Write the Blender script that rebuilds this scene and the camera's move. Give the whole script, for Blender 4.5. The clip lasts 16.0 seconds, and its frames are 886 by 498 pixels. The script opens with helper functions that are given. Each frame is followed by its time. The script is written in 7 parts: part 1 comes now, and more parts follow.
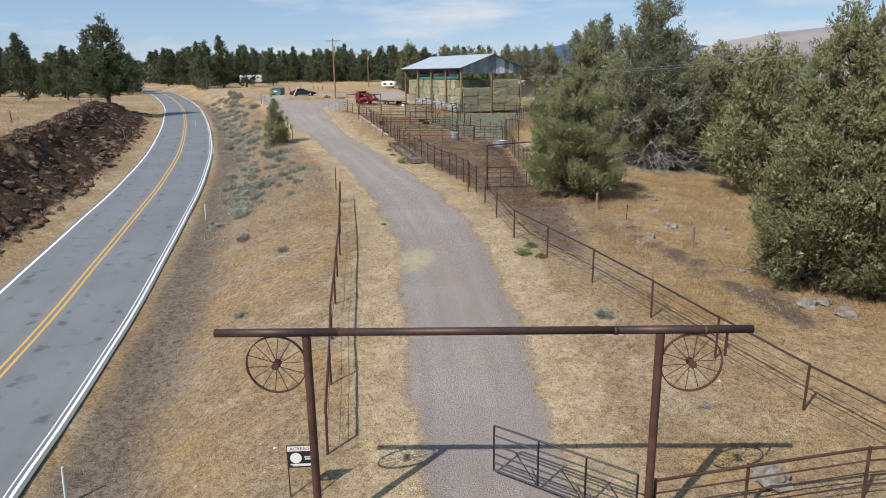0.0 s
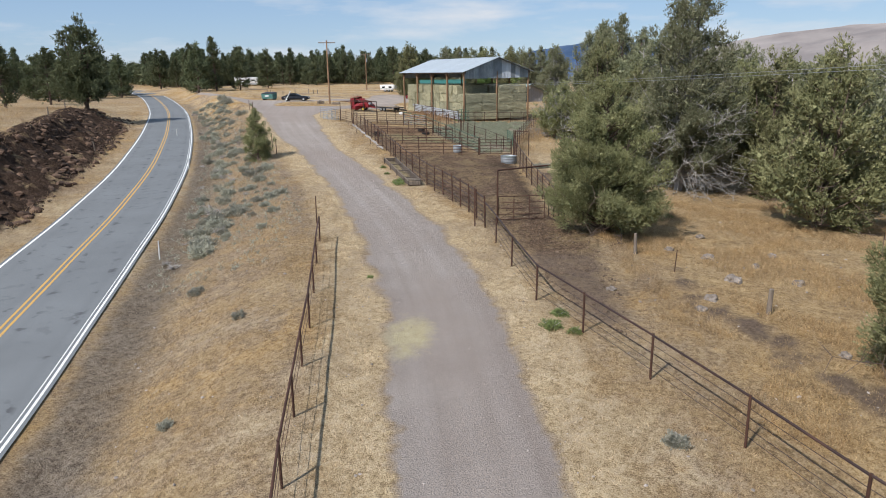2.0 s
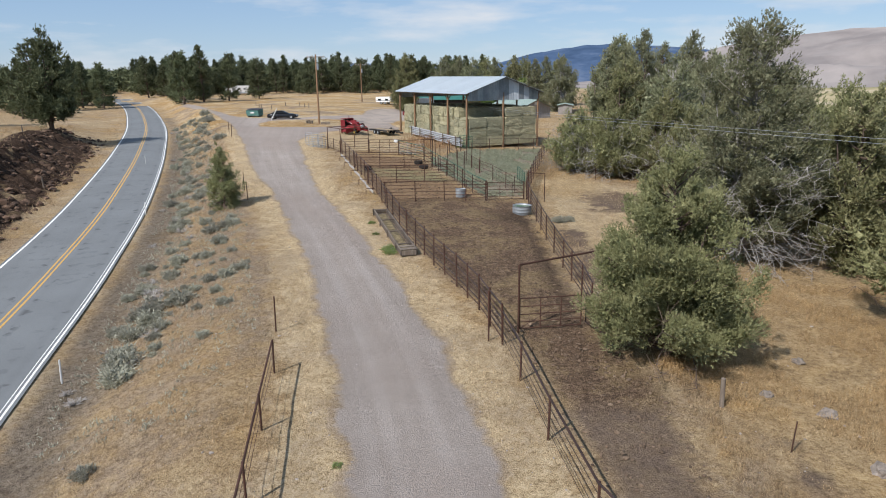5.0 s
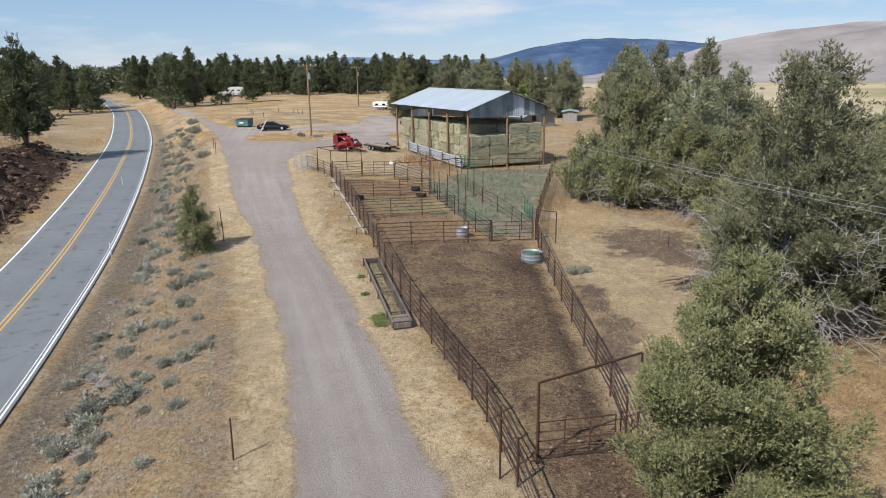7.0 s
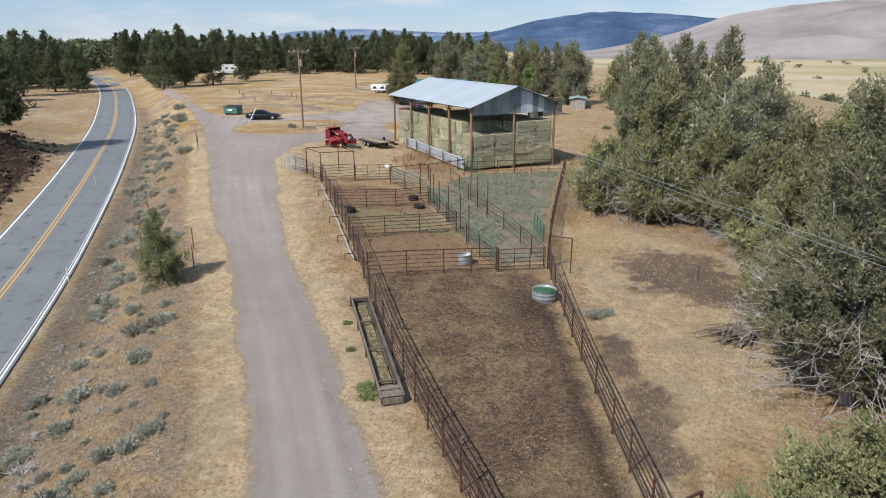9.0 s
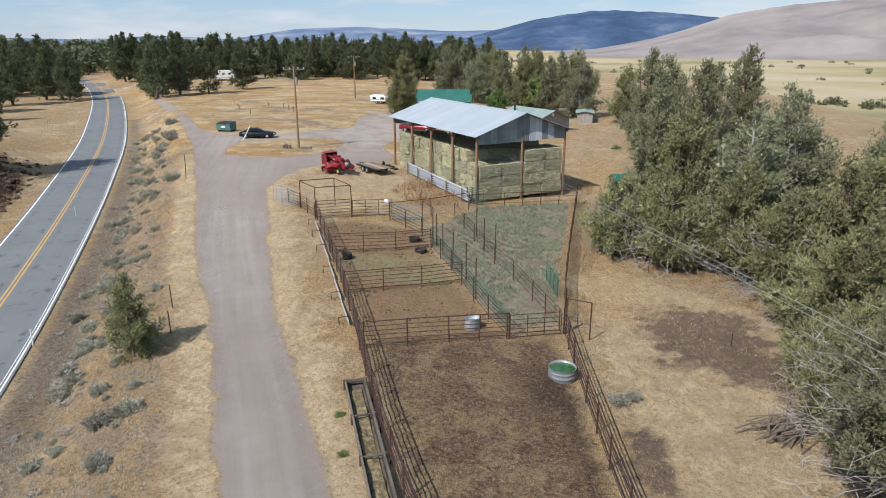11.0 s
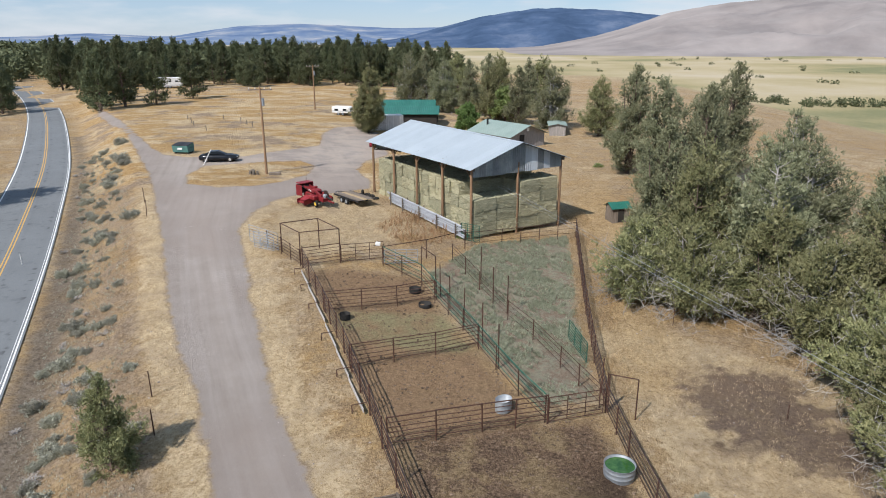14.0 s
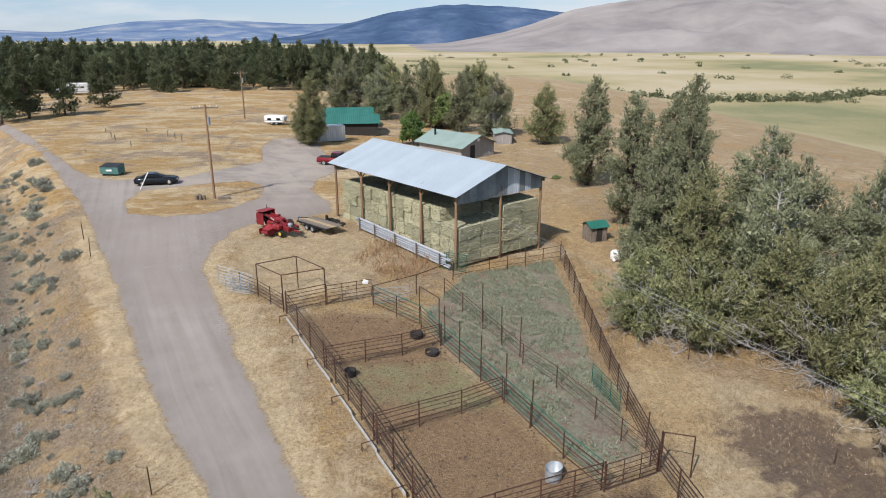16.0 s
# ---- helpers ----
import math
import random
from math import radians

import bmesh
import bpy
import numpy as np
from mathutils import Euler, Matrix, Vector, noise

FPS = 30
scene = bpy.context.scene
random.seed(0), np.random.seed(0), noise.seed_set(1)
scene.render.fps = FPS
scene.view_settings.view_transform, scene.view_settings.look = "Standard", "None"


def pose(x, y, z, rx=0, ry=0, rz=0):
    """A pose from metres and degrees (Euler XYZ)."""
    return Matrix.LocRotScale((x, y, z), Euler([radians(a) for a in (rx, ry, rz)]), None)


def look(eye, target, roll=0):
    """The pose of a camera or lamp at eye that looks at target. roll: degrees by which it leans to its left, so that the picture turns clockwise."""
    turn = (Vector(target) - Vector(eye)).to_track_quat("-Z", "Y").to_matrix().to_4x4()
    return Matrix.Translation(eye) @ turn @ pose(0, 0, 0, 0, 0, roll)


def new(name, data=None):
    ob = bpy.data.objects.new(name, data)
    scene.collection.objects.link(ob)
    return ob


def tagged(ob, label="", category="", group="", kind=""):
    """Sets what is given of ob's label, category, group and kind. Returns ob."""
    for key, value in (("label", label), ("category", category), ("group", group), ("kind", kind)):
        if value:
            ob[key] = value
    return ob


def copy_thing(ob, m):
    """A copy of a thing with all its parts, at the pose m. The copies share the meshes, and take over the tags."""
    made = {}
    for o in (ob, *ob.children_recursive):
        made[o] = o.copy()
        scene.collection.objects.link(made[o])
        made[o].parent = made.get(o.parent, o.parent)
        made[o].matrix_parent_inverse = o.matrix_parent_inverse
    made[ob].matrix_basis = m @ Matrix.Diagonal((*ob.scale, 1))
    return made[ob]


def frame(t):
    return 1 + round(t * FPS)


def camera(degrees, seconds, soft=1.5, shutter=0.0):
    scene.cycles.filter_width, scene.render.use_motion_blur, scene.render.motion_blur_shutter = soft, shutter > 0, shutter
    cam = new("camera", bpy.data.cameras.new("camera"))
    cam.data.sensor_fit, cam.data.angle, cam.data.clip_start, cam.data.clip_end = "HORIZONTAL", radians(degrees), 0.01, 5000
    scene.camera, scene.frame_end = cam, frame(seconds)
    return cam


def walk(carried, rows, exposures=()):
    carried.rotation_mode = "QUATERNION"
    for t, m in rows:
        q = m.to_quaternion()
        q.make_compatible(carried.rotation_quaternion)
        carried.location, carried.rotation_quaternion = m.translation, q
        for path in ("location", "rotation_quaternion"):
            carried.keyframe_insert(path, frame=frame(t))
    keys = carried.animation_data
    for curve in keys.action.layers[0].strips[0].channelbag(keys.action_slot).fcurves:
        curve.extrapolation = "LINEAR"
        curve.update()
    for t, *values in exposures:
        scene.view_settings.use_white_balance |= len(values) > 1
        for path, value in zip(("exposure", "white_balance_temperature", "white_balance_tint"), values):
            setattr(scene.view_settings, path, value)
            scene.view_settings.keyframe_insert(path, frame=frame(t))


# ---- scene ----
cam = camera(66.8, 16.0, 1.0)
PATH = [
    (0, (0.307, 0.37, 7.859), (0.264, 2.302, 7.346), -0.8),
    (0.5, (0.266, 2.138, 7.887), (0.223, 4.07, 7.373), -0.9),
    (1, (0.238, 4.044, 7.956), (0.194, 5.976, 7.442), -0.9),
    (1.5, (0.166, 5.919, 8.093), (0.123, 7.852, 7.581), -0.9),
    (2, (0.143, 7.764, 8.314), (0.097, 9.697, 7.803), -0.8),
    (2.5, (0.065, 9.657, 8.579), (0.019, 11.59, 8.069), -0.8),
    (3, (0.003, 11.376, 8.775), (-0.042, 13.311, 8.268), -0.7),
    (3.5, (-0.05, 13.042, 9.011), (-0.094, 14.976, 8.506), -0.6),
    (4, (-0.117, 14.661, 9.371), (-0.16, 16.596, 8.868), -0.6),
    (6.5, (-0.217, 22.225, 12.153), (-0.258, 24.157, 11.638), -0.7),
    (7, (-0.253, 23.853, 12.565), (-0.294, 25.782, 12.042), -0.7),
    (7.5, (-0.297, 25.56, 12.957), (-0.339, 27.481, 12.403), -0.6),
    (8, (-0.368, 27.134, 13.399), (-0.408, 29.046, 12.813), -0.4),
    (8.5, (-0.375, 28.613, 13.836), (-0.416, 30.522, 13.241), -0.3),
    (9, (-0.354, 30.002, 14.34), (-0.395, 31.911, 13.744), -0.2),
    (11.5, (-0.948, 35.928, 16.979), (-0.988, 37.834, 16.375), 0.0),
    (12, (-1.276, 36.773, 17.362), (-1.311, 38.679, 16.755), -0.0),
    (12.5, (-1.776, 37.625, 17.731), (-1.798, 39.53, 17.123), -0.1),
    (13, (-2.464, 38.488, 17.976), (-2.457, 40.394, 17.37), -0.0),
    (13.5, (-3.388, 39.395, 18.324), (-3.331, 41.3, 17.717), -0.1),
    (14, (-4.398, 40.437, 18.705), (-4.291, 42.339, 18.095), -0.1),
    (14.5, (-5.523, 41.474, 19.103), (-5.359, 43.371, 18.491), -0.1),
    (15, (-6.779, 42.545, 19.546), (-6.55, 44.434, 18.931), -0.1),
    (15.5, (-8.142, 43.718, 19.974), (-7.846, 45.597, 19.355), -0.1),
    (16, (-9.502, 44.955, 20.383), (-9.146, 46.823, 19.762), -0.0),
]
EXPOSURE = 0.34
walk(cam, [(t, look(eye, target, roll)) for t, eye, target, roll in PATH], [(0.0, EXPOSURE - 0.03), (4.2, EXPOSURE - 0.05), (6.5, EXPOSURE + 0.02), (16.0, EXPOSURE + 0.02)])

# ---- daylight ----
SUN_EL, SUN_AZ = radians(47.0), math.atan2(-0.665, -0.747)   # azimuth of the sun, from +y towards +x
world = bpy.data.worlds.new("sky")
scene.world = world
world.use_nodes = True
wn, wl = world.node_tree.nodes, world.node_tree.links
sky = wn.new("ShaderNodeTexSky")
sky.sky_type, sky.sun_disc, sky.sun_elevation, sky.sun_rotation = "NISHITA", False, SUN_EL, SUN_AZ
sky.altitude, sky.air_density, sky.dust_density, sky.ozone_density = 1300, 1.0, 0.12, 2.0
wc = wn.new("ShaderNodeTexCoord")
wm = wn.new("ShaderNodeMapping")
wm.inputs["Scale"].default_value = (2.2, 2.2, 11.0)
wt = wn.new("ShaderNodeTexNoise")
wt.inputs["Scale"].default_value, wt.inputs["Detail"].default_value, wt.inputs["Roughness"].default_value = 1.6, 7.0, 0.55
wr = wn.new("ShaderNodeValToRGB")
wr.color_ramp.elements[0].position, wr.color_ramp.elements[1].position = 0.5, 0.68
wr.color_ramp.elements[1].color = (0.85, 0.85, 0.85, 1)
wx = wn.new("ShaderNodeMix")
wx.data_type = "RGBA"
wx.inputs[7].default_value = (6.6, 6.9, 7.4, 1)
wl.new(wc.outputs["Generated"], wm.inputs["Vector"])
wl.new(wm.outputs[0], wt.inputs["Vector"])
wl.new(wt.outputs["Fac"], wr.inputs[0])
wl.new(wr.outputs[0], wx.inputs[0])
wb = wn.new("ShaderNodeMix")
wb.data_type = "RGBA"
wb.inputs[0].default_value, wb.inputs[7].default_value = 0.62, (2.7, 4.1, 6.4, 1)
wl.new(sky.outputs[0], wb.inputs[6])
wl.new(wb.outputs[2], wx.inputs[6])
wl.new(wx.outputs[2], wn["Background"].inputs[0])
wn["Background"].inputs[1].default_value = 0.09
lamp = bpy.data.lights.new("sun", "SUN")
lamp.energy, lamp.angle, lamp.color = 4.5, radians(0.53), (1.0, 0.955, 0.92)
sun = new("sun", lamp)
sun.matrix_world = look((-40, -45, 80), (-40 + 0.665 * math.cos(SUN_EL), -45 + 0.747 * math.cos(SUN_EL), 80 - math.sin(SUN_EL)))

# ---- materials ----
def base(name, rough=0.85, metal=0.0, spec=0.3):
    m = bpy.data.materials.new(name)
    m.use_nodes = True
    b = m.node_tree.nodes["Principled BSDF"]
    b.inputs["Roughness"].default_value, b.inputs["Metallic"].default_value = rough, metal
    b.inputs["Specular IOR Level"].default_value = spec
    return m, m.node_tree, b


def node(nt, kind, **sets):
    n = nt.nodes.new(kind)
    for k, v in sets.items():
        n.inputs[k.replace("_", " ")].default_value = v
    return n


def noise_fac(nt, vec, scale, detail=4.0, rough=0.6):
    n = node(nt, "ShaderNodeTexNoise", Scale=scale, Detail=detail, Roughness=rough)
    nt.links.new(vec, n.inputs["Vector"])
    return n.outputs["Fac"]


def ramp(nt, fac, stops):
    r = nt.nodes.new("ShaderNodeValToRGB")
    e = r.color_ramp.elements
    while len(e) < len(stops):
        e.new(0.5)
    for el, (p, c) in zip(e, stops):
        el.position = p
        el.color = (*c, 1) if len(c) == 3 else c
    nt.links.new(fac, r.inputs[0])
    return r.outputs[0]


def grey(p0, p1):
    return [(p0, (0, 0, 0)), (p1, (1, 1, 1))]


def mix(nt, fac, a, b, kind="MIX"):
    n = nt.nodes.new("ShaderNodeMix")
    n.data_type, n.blend_type = "RGBA", kind
    for sock, v in ((n.inputs[0], fac), (n.inputs[6], a), (n.inputs[7], b)):
        if isinstance(v, (int, float)):
            sock.default_value = v
        elif isinstance(v, tuple):
            sock.default_value = (*v, 1)
        else:
            nt.links.new(v, sock)
    return n.outputs[2]


def calc(nt, op, a, b=0.0, c=0.0):
    n = nt.nodes.new("ShaderNodeMath")
    n.operation = op
    for sock, v in zip(n.inputs, (a, b, c)):
        if isinstance(v, (int, float)):
            sock.default_value = v
        else:
            nt.links.new(v, sock)
    return n.outputs[0]


def bump(nt, b, height, strength=0.4, distance=0.03):
    n = node(nt, "ShaderNodeBump", Strength=strength, Distance=distance)
    nt.links.new(height, n.inputs["Height"])
    nt.links.new(n.outputs[0], b.inputs["Normal"])


def place_vec(nt, where="object"):
    if where == "world":
        return nt.nodes.new("ShaderNodeNewGeometry").outputs["Position"]
    return nt.nodes.new("ShaderNodeTexCoord").outputs["Object"]


def surface(name, cols, scale=3.0, fine=30.0, rough=0.85, metal=0.0, bump_d=0.01, vary=0.15, where="object", spec=0.3, stretch=None, island=False):
    """Two-scale mottled surface: cols dark to light over broad noise, grain on top, and a small shift from piece to piece."""
    m, nt, b = base(name, rough, metal, spec)
    v = place_vec(nt, where)
    if stretch:
        mp = node(nt, "ShaderNodeMapping", Scale=stretch)
        nt.links.new(v, mp.inputs["Vector"])
        v = mp.outputs[0]
    broad, grain = noise_fac(nt, v, scale), noise_fac(nt, v, fine, 5.0, 0.7)
    f = calc(nt, "ADD", calc(nt, "MULTIPLY", broad, 0.6), calc(nt, "MULTIPLY", grain, 0.4))
    n = len(cols)
    c = ramp(nt, f, [(0.32 + 0.36 * i / max(1, n - 1), col) for i, col in enumerate(cols)])
    if vary:
        r = nt.nodes.new("ShaderNodeNewGeometry").outputs["Random Per Island"] if island else nt.nodes.new("ShaderNodeObjectInfo").outputs["Random"]
        k = calc(nt, "MULTIPLY_ADD", r, 2 * vary, 1 - vary)
        h = node(nt, "ShaderNodeHueSaturation")
        nt.links.new(k, h.inputs["Value"])
        nt.links.new(c, h.inputs["Color"])
        c = h.outputs[0]
    nt.links.new(c, b.inputs["Base Color"])
    if bump_d:
        bump(nt, b, grain, 0.5, bump_d)
    rr = ramp(nt, grain, [(0.3, (max(0, rough - 0.12),) * 3), (0.7, (min(1, rough + 0.1),) * 3)])
    nt.links.new(rr, b.inputs["Roughness"])
    return m


def leafy(name, cols, rough=0.7, through_light=0.25):
    """Foliage: colour from leaf to leaf and from limb to limb, some light passing through."""
    m, nt, b = base(name, rough, 0.0, 0.2)
    g = nt.nodes.new("ShaderNodeNewGeometry")
    v = place_vec(nt)
    f = calc(nt, "ADD", calc(nt, "MULTIPLY", g.outputs["Random Per Island"], 0.3), calc(nt, "MULTIPLY", noise_fac(nt, v, 0.9, 4.0), 0.65))
    c = ramp(nt, f, [(0.2 + 0.55 * i / (len(cols) - 1), col) for i, col in enumerate(cols)])
    r = nt.nodes.new("ShaderNodeObjectInfo").outputs["Random"]
    h = node(nt, "ShaderNodeHueSaturation")
    nt.links.new(calc(nt, "MULTIPLY_ADD", r, 0.35, 0.82), h.inputs["Value"])
    nt.links.new(calc(nt, "MULTIPLY_ADD", r, 0.02, 0.49), h.inputs["Hue"])
    nt.links.new(c, h.inputs["Color"])
    nt.links.new(h.outputs[0], b.inputs["Base Color"])
    t = nt.nodes.new("ShaderNodeBsdfTranslucent")
    nt.links.new(h.outputs[0], t.inputs["Color"])
    s = nt.nodes.new("ShaderNodeMixShader")
    s.inputs[0].default_value = through_light
    nt.links.new(b.outputs[0], s.inputs[1])
    nt.links.new(t.outputs[0], s.inputs[2])
    nt.links.new(s.outputs[0], nt.nodes["Material Output"].inputs["Surface"])
    return m


RUST = surface("rusted_pipe", [(0.035, 0.02, 0.016), (0.075, 0.038, 0.027), (0.12, 0.06, 0.04)], 2.5, 40, 0.7, 0.2, 0.003)
RUST_DARK = surface("dark_steel_pipe", [(0.03, 0.027, 0.03), (0.07, 0.045, 0.04), (0.11, 0.06, 0.045)], 1.3, 26, 0.55, 0.5, 0.003)
BLACK_STEEL = surface("black_painted_steel", [(0.018, 0.018, 0.02), (0.035, 0.033, 0.033)], 3, 40, 0.5, 0.3, 0.002)
GALV = surface("galvanised_steel", [(0.2, 0.22, 0.24), (0.3, 0.325, 0.345), (0.38, 0.4, 0.415)], 2.0, 30, 0.55, 0.3, 0.003)
GREEN_STEEL = surface("green_painted_steel", [(0.015, 0.07, 0.05), (0.03, 0.12, 0.08)], 3, 40, 0.55, 0.0, 0.002)
OLD_WOOD = surface("weathered_wood", [(0.09, 0.07, 0.055), (0.165, 0.135, 0.108), (0.255, 0.218, 0.18)], 1.5, 18, 0.9, 0, 0.012, stretch=(6, 6, 0.8))
POST_WOOD = surface("treated_post_wood", [(0.12, 0.068, 0.038), (0.215, 0.132, 0.076), (0.31, 0.208, 0.13)], 1.2, 16, 0.85, 0, 0.01, stretch=(6, 6, 0.6))
GREY_WOOD = surface("grey_dead_wood", [(0.2, 0.18, 0.16), (0.34, 0.32, 0.3), (0.45, 0.43, 0.41)], 2, 25, 0.9, 0, 0.01, stretch=(5, 5, 1))
BARK = surface("bark", [(0.05, 0.035, 0.027), (0.12, 0.085, 0.065), (0.2, 0.16, 0.13)], 2.5, 14, 0.95, 0, 0.04, stretch=(4, 4, 0.7))
ROCK = surface("basalt_rock", [(0.1, 0.085, 0.08), (0.2, 0.17, 0.155), (0.32, 0.28, 0.25)], 1.6, 14, 0.95, 0, 0.03)
LICHEN_ROCK = surface("lichen_rock", [(0.1, 0.083, 0.068), (0.19, 0.162, 0.138), (0.3, 0.262, 0.228)], 2.0, 12, 0.95, 0, 0.03)
HAY = surface("hay", [(0.17, 0.165, 0.105), (0.315, 0.302, 0.2), (0.48, 0.455, 0.325)], 2.5, 20, 0.95, 0, 0.06, vary=0.1, stretch=(1.0, 1.0, 11.0))
HAY_OLD = surface("bleached_hay", [(0.21, 0.195, 0.12), (0.375, 0.35, 0.228), (0.55, 0.51, 0.36)], 2.5, 20, 0.95, 0, 0.06, vary=0.1, stretch=(1.0, 1.0, 11.0))
LITTER = surface("trough_litter", [(0.045, 0.034, 0.02), (0.15, 0.118, 0.065), (0.34, 0.28, 0.165)], 5, 34, 0.95, 0, 0.05)
ROOF_METAL = surface("roof_sheet_metal", [(0.35, 0.4, 0.435), (0.39, 0.44, 0.475), (0.425, 0.475, 0.505)], 0.35, 9, 0.45, 0.25, 0.002, vary=0.05)
WALL_METAL = surface("wall_sheet_metal", [(0.2, 0.24, 0.27), (0.33, 0.37, 0.4), (0.48, 0.51, 0.53)], 0.6, 9, 0.42, 0.5, 0.002, vary=0.25)
WALL_LIGHT = surface("bleached_sheet_metal", [(0.5, 0.55, 0.6), (0.66, 0.7, 0.74)], 0.6, 9, 0.45, 0.3, 0.002, vary=0.1)
GREEN_ROOF = surface("green_roof_metal", [(0.015, 0.1, 0.073), (0.023, 0.13, 0.097), (0.035, 0.165, 0.125)], 0.4, 8, 0.42, 0.1, 0.002, vary=0.05)
GREY_ROOF = surface("faded_green_roof", [(0.2, 0.27, 0.24), (0.27, 0.33, 0.3)], 0.5, 8, 0.5, 0.1, 0.002, vary=0.05)
RED_PAINT = surface("faded_red_paint", [(0.09, 0.01, 0.013), (0.19, 0.017, 0.021), (0.27, 0.05, 0.048)], 2, 20, 0.5, 0.0, 0.003)
RED_CAR = surface("red_car_paint", [(0.13, 0.006, 0.01), (0.18, 0.01, 0.014)], 1, 30, 0.25, 0.1, 0, spec=0.6)
BLACK_CAR = surface("black_car_paint", [(0.006, 0.007, 0.009), (0.012, 0.013, 0.016)], 1, 30, 0.22, 0.0, 0, spec=0.4)
RUBBER = surface("black_rubber", [(0.012, 0.012, 0.012), (0.03, 0.028, 0.026)], 4, 30, 0.85, 0, 0.003)
WHITE = surface("white_paint", [(0.56, 0.56, 0.54), (0.75, 0.75, 0.73)], 1.5, 18, 0.55, 0, 0.002)
DARK_WALL = surface("dark_stained_boards", [(0.018, 0.016, 0.015), (0.04, 0.035, 0.03)], 2, 14, 0.8, 0, 0.004)
GREY_BOARD = surface("grey_board_siding", [(0.2, 0.18, 0.165), (0.3, 0.275, 0.255), (0.38, 0.355, 0.33)], 1.5, 14, 0.85, 0, 0.006, stretch=(6, 6, 0.7))
YELLOW = surface("yellow_paint", [(0.5, 0.33, 0.04), (0.62, 0.42, 0.06)], 2, 22, 0.55, 0, 0.002)
CHROME = surface("bright_metal", [(0.55, 0.56, 0.57), (0.7, 0.7, 0.71)], 3, 25, 0.25, 0.9, 0.001)
DECK = surface("trailer_deck_boards", [(0.24, 0.18, 0.1), (0.36, 0.27, 0.16), (0.46, 0.36, 0.22)], 2, 16, 0.9, 0, 0.006, stretch=(1, 6, 6))
DUMP_GREEN = surface("dumpster_paint", [(0.05, 0.13, 0.12), (0.075, 0.18, 0.165), (0.11, 0.22, 0.2)], 2, 20, 0.6, 0.1, 0.004)
JUNIPER = leafy("juniper_foliage", [(0.1, 0.112, 0.05), (0.175, 0.182, 0.083), (0.262, 0.258, 0.13), (0.365, 0.345, 0.195)], 0.75, 0.15)
JUNIPER_GREY = leafy("grey_juniper_foliage", [(0.104, 0.118, 0.064), (0.178, 0.19, 0.106), (0.26, 0.265, 0.16), (0.36, 0.352, 0.228)], 0.75, 0.15)
PINE = leafy("pine_foliage", [(0.066, 0.08, 0.042), (0.115, 0.132, 0.068), (0.175, 0.19, 0.105)], 0.75, 0.14)
SAGE = leafy("sagebrush_foliage", [(0.25, 0.245, 0.19), (0.375, 0.368, 0.295), (0.52, 0.51, 0.425)], 0.8, 0.4)
PASTURE_GREEN = leafy("pasture_weed_foliage", [(0.21, 0.225, 0.15), (0.32, 0.335, 0.24), (0.43, 0.44, 0.34)], 0.8, 0.4)
WEED = leafy("green_weed_foliage", [(0.13, 0.17, 0.06), (0.2, 0.25, 0.09), (0.29, 0.33, 0.14)])
BROADLEAF = leafy("broad_leaf_foliage", [(0.07, 0.13, 0.035), (0.13, 0.2, 0.06), (0.19, 0.27, 0.1)])
RUST_WEED = leafy("rusty_weed_stems", [(0.17, 0.092, 0.05), (0.29, 0.17, 0.095), (0.4, 0.265, 0.165)], 0.9, 0.3)
STRAW_DARK = leafy("dead_weed_stems", [(0.17, 0.127, 0.088), (0.26, 0.207, 0.155), (0.37, 0.31, 0.245)], 0.9, 0.4)


def glass_mat():
    m, nt, b = base("dark_window_glass", 0.1, 0.0, 0.3)
    b.inputs["Base Color"].default_value = (0.01, 0.012, 0.014, 1)
    return m


GLASS = glass_mat()


def water_mat():
    m, nt, b = base("green_water", 0.05, 0.0, 0.5)
    c = ramp(nt, noise_fac(nt, place_vec(nt), 3.0), [(0.35, (0.015, 0.06, 0.012)), (0.65, (0.05, 0.12, 0.03))])
    nt.links.new(c, b.inputs["Base Color"])
    return m


WATER = water_mat()


def asphalt_mat():
    m, nt, b = base("worn_asphalt", 0.85, 0.0, 0.3)
    v = place_vec(nt, "world")
    c = ramp(nt, noise_fac(nt, v, 0.25, 5.0), [(0.3, (0.124, 0.138, 0.144)), (0.7, (0.166, 0.184, 0.191))])
    g = noise_fac(nt, v, 60.0, 3.0, 0.8)
    c = mix(nt, 0.35, c, ramp(nt, g, [(0.3, (0.06, 0.06, 0.065)), (0.7, (0.27, 0.27, 0.27))]))
    # dark tar patches in the wheel tracks
    a = nt.nodes.new("ShaderNodeAttribute")
    a.attribute_name = "lat"
    track = ramp(nt, calc(nt, "PINGPONG", a.outputs["Fac"], 1.55), [(0.35, (0, 0, 0)), (0.6, (1, 1, 1)), (0.95, (0.3, 0.3, 0.3))])
    sp = ramp(nt, noise_fac(nt, v, 1.3, 3.0, 0.5), grey(0.59, 0.64))
    c = mix(nt, calc(nt, "MULTIPLY", calc(nt, "MULTIPLY", sp, track), 0.8), c, (0.055, 0.056, 0.06))
    c = mix(nt, calc(nt, "MULTIPLY", track, 0.2), c, (0.1, 0.105, 0.11))
    nt.links.new(c, b.inputs["Base Color"])
    bump(nt, b, g, 0.4, 0.01)
    return m


ASPHALT = asphalt_mat()


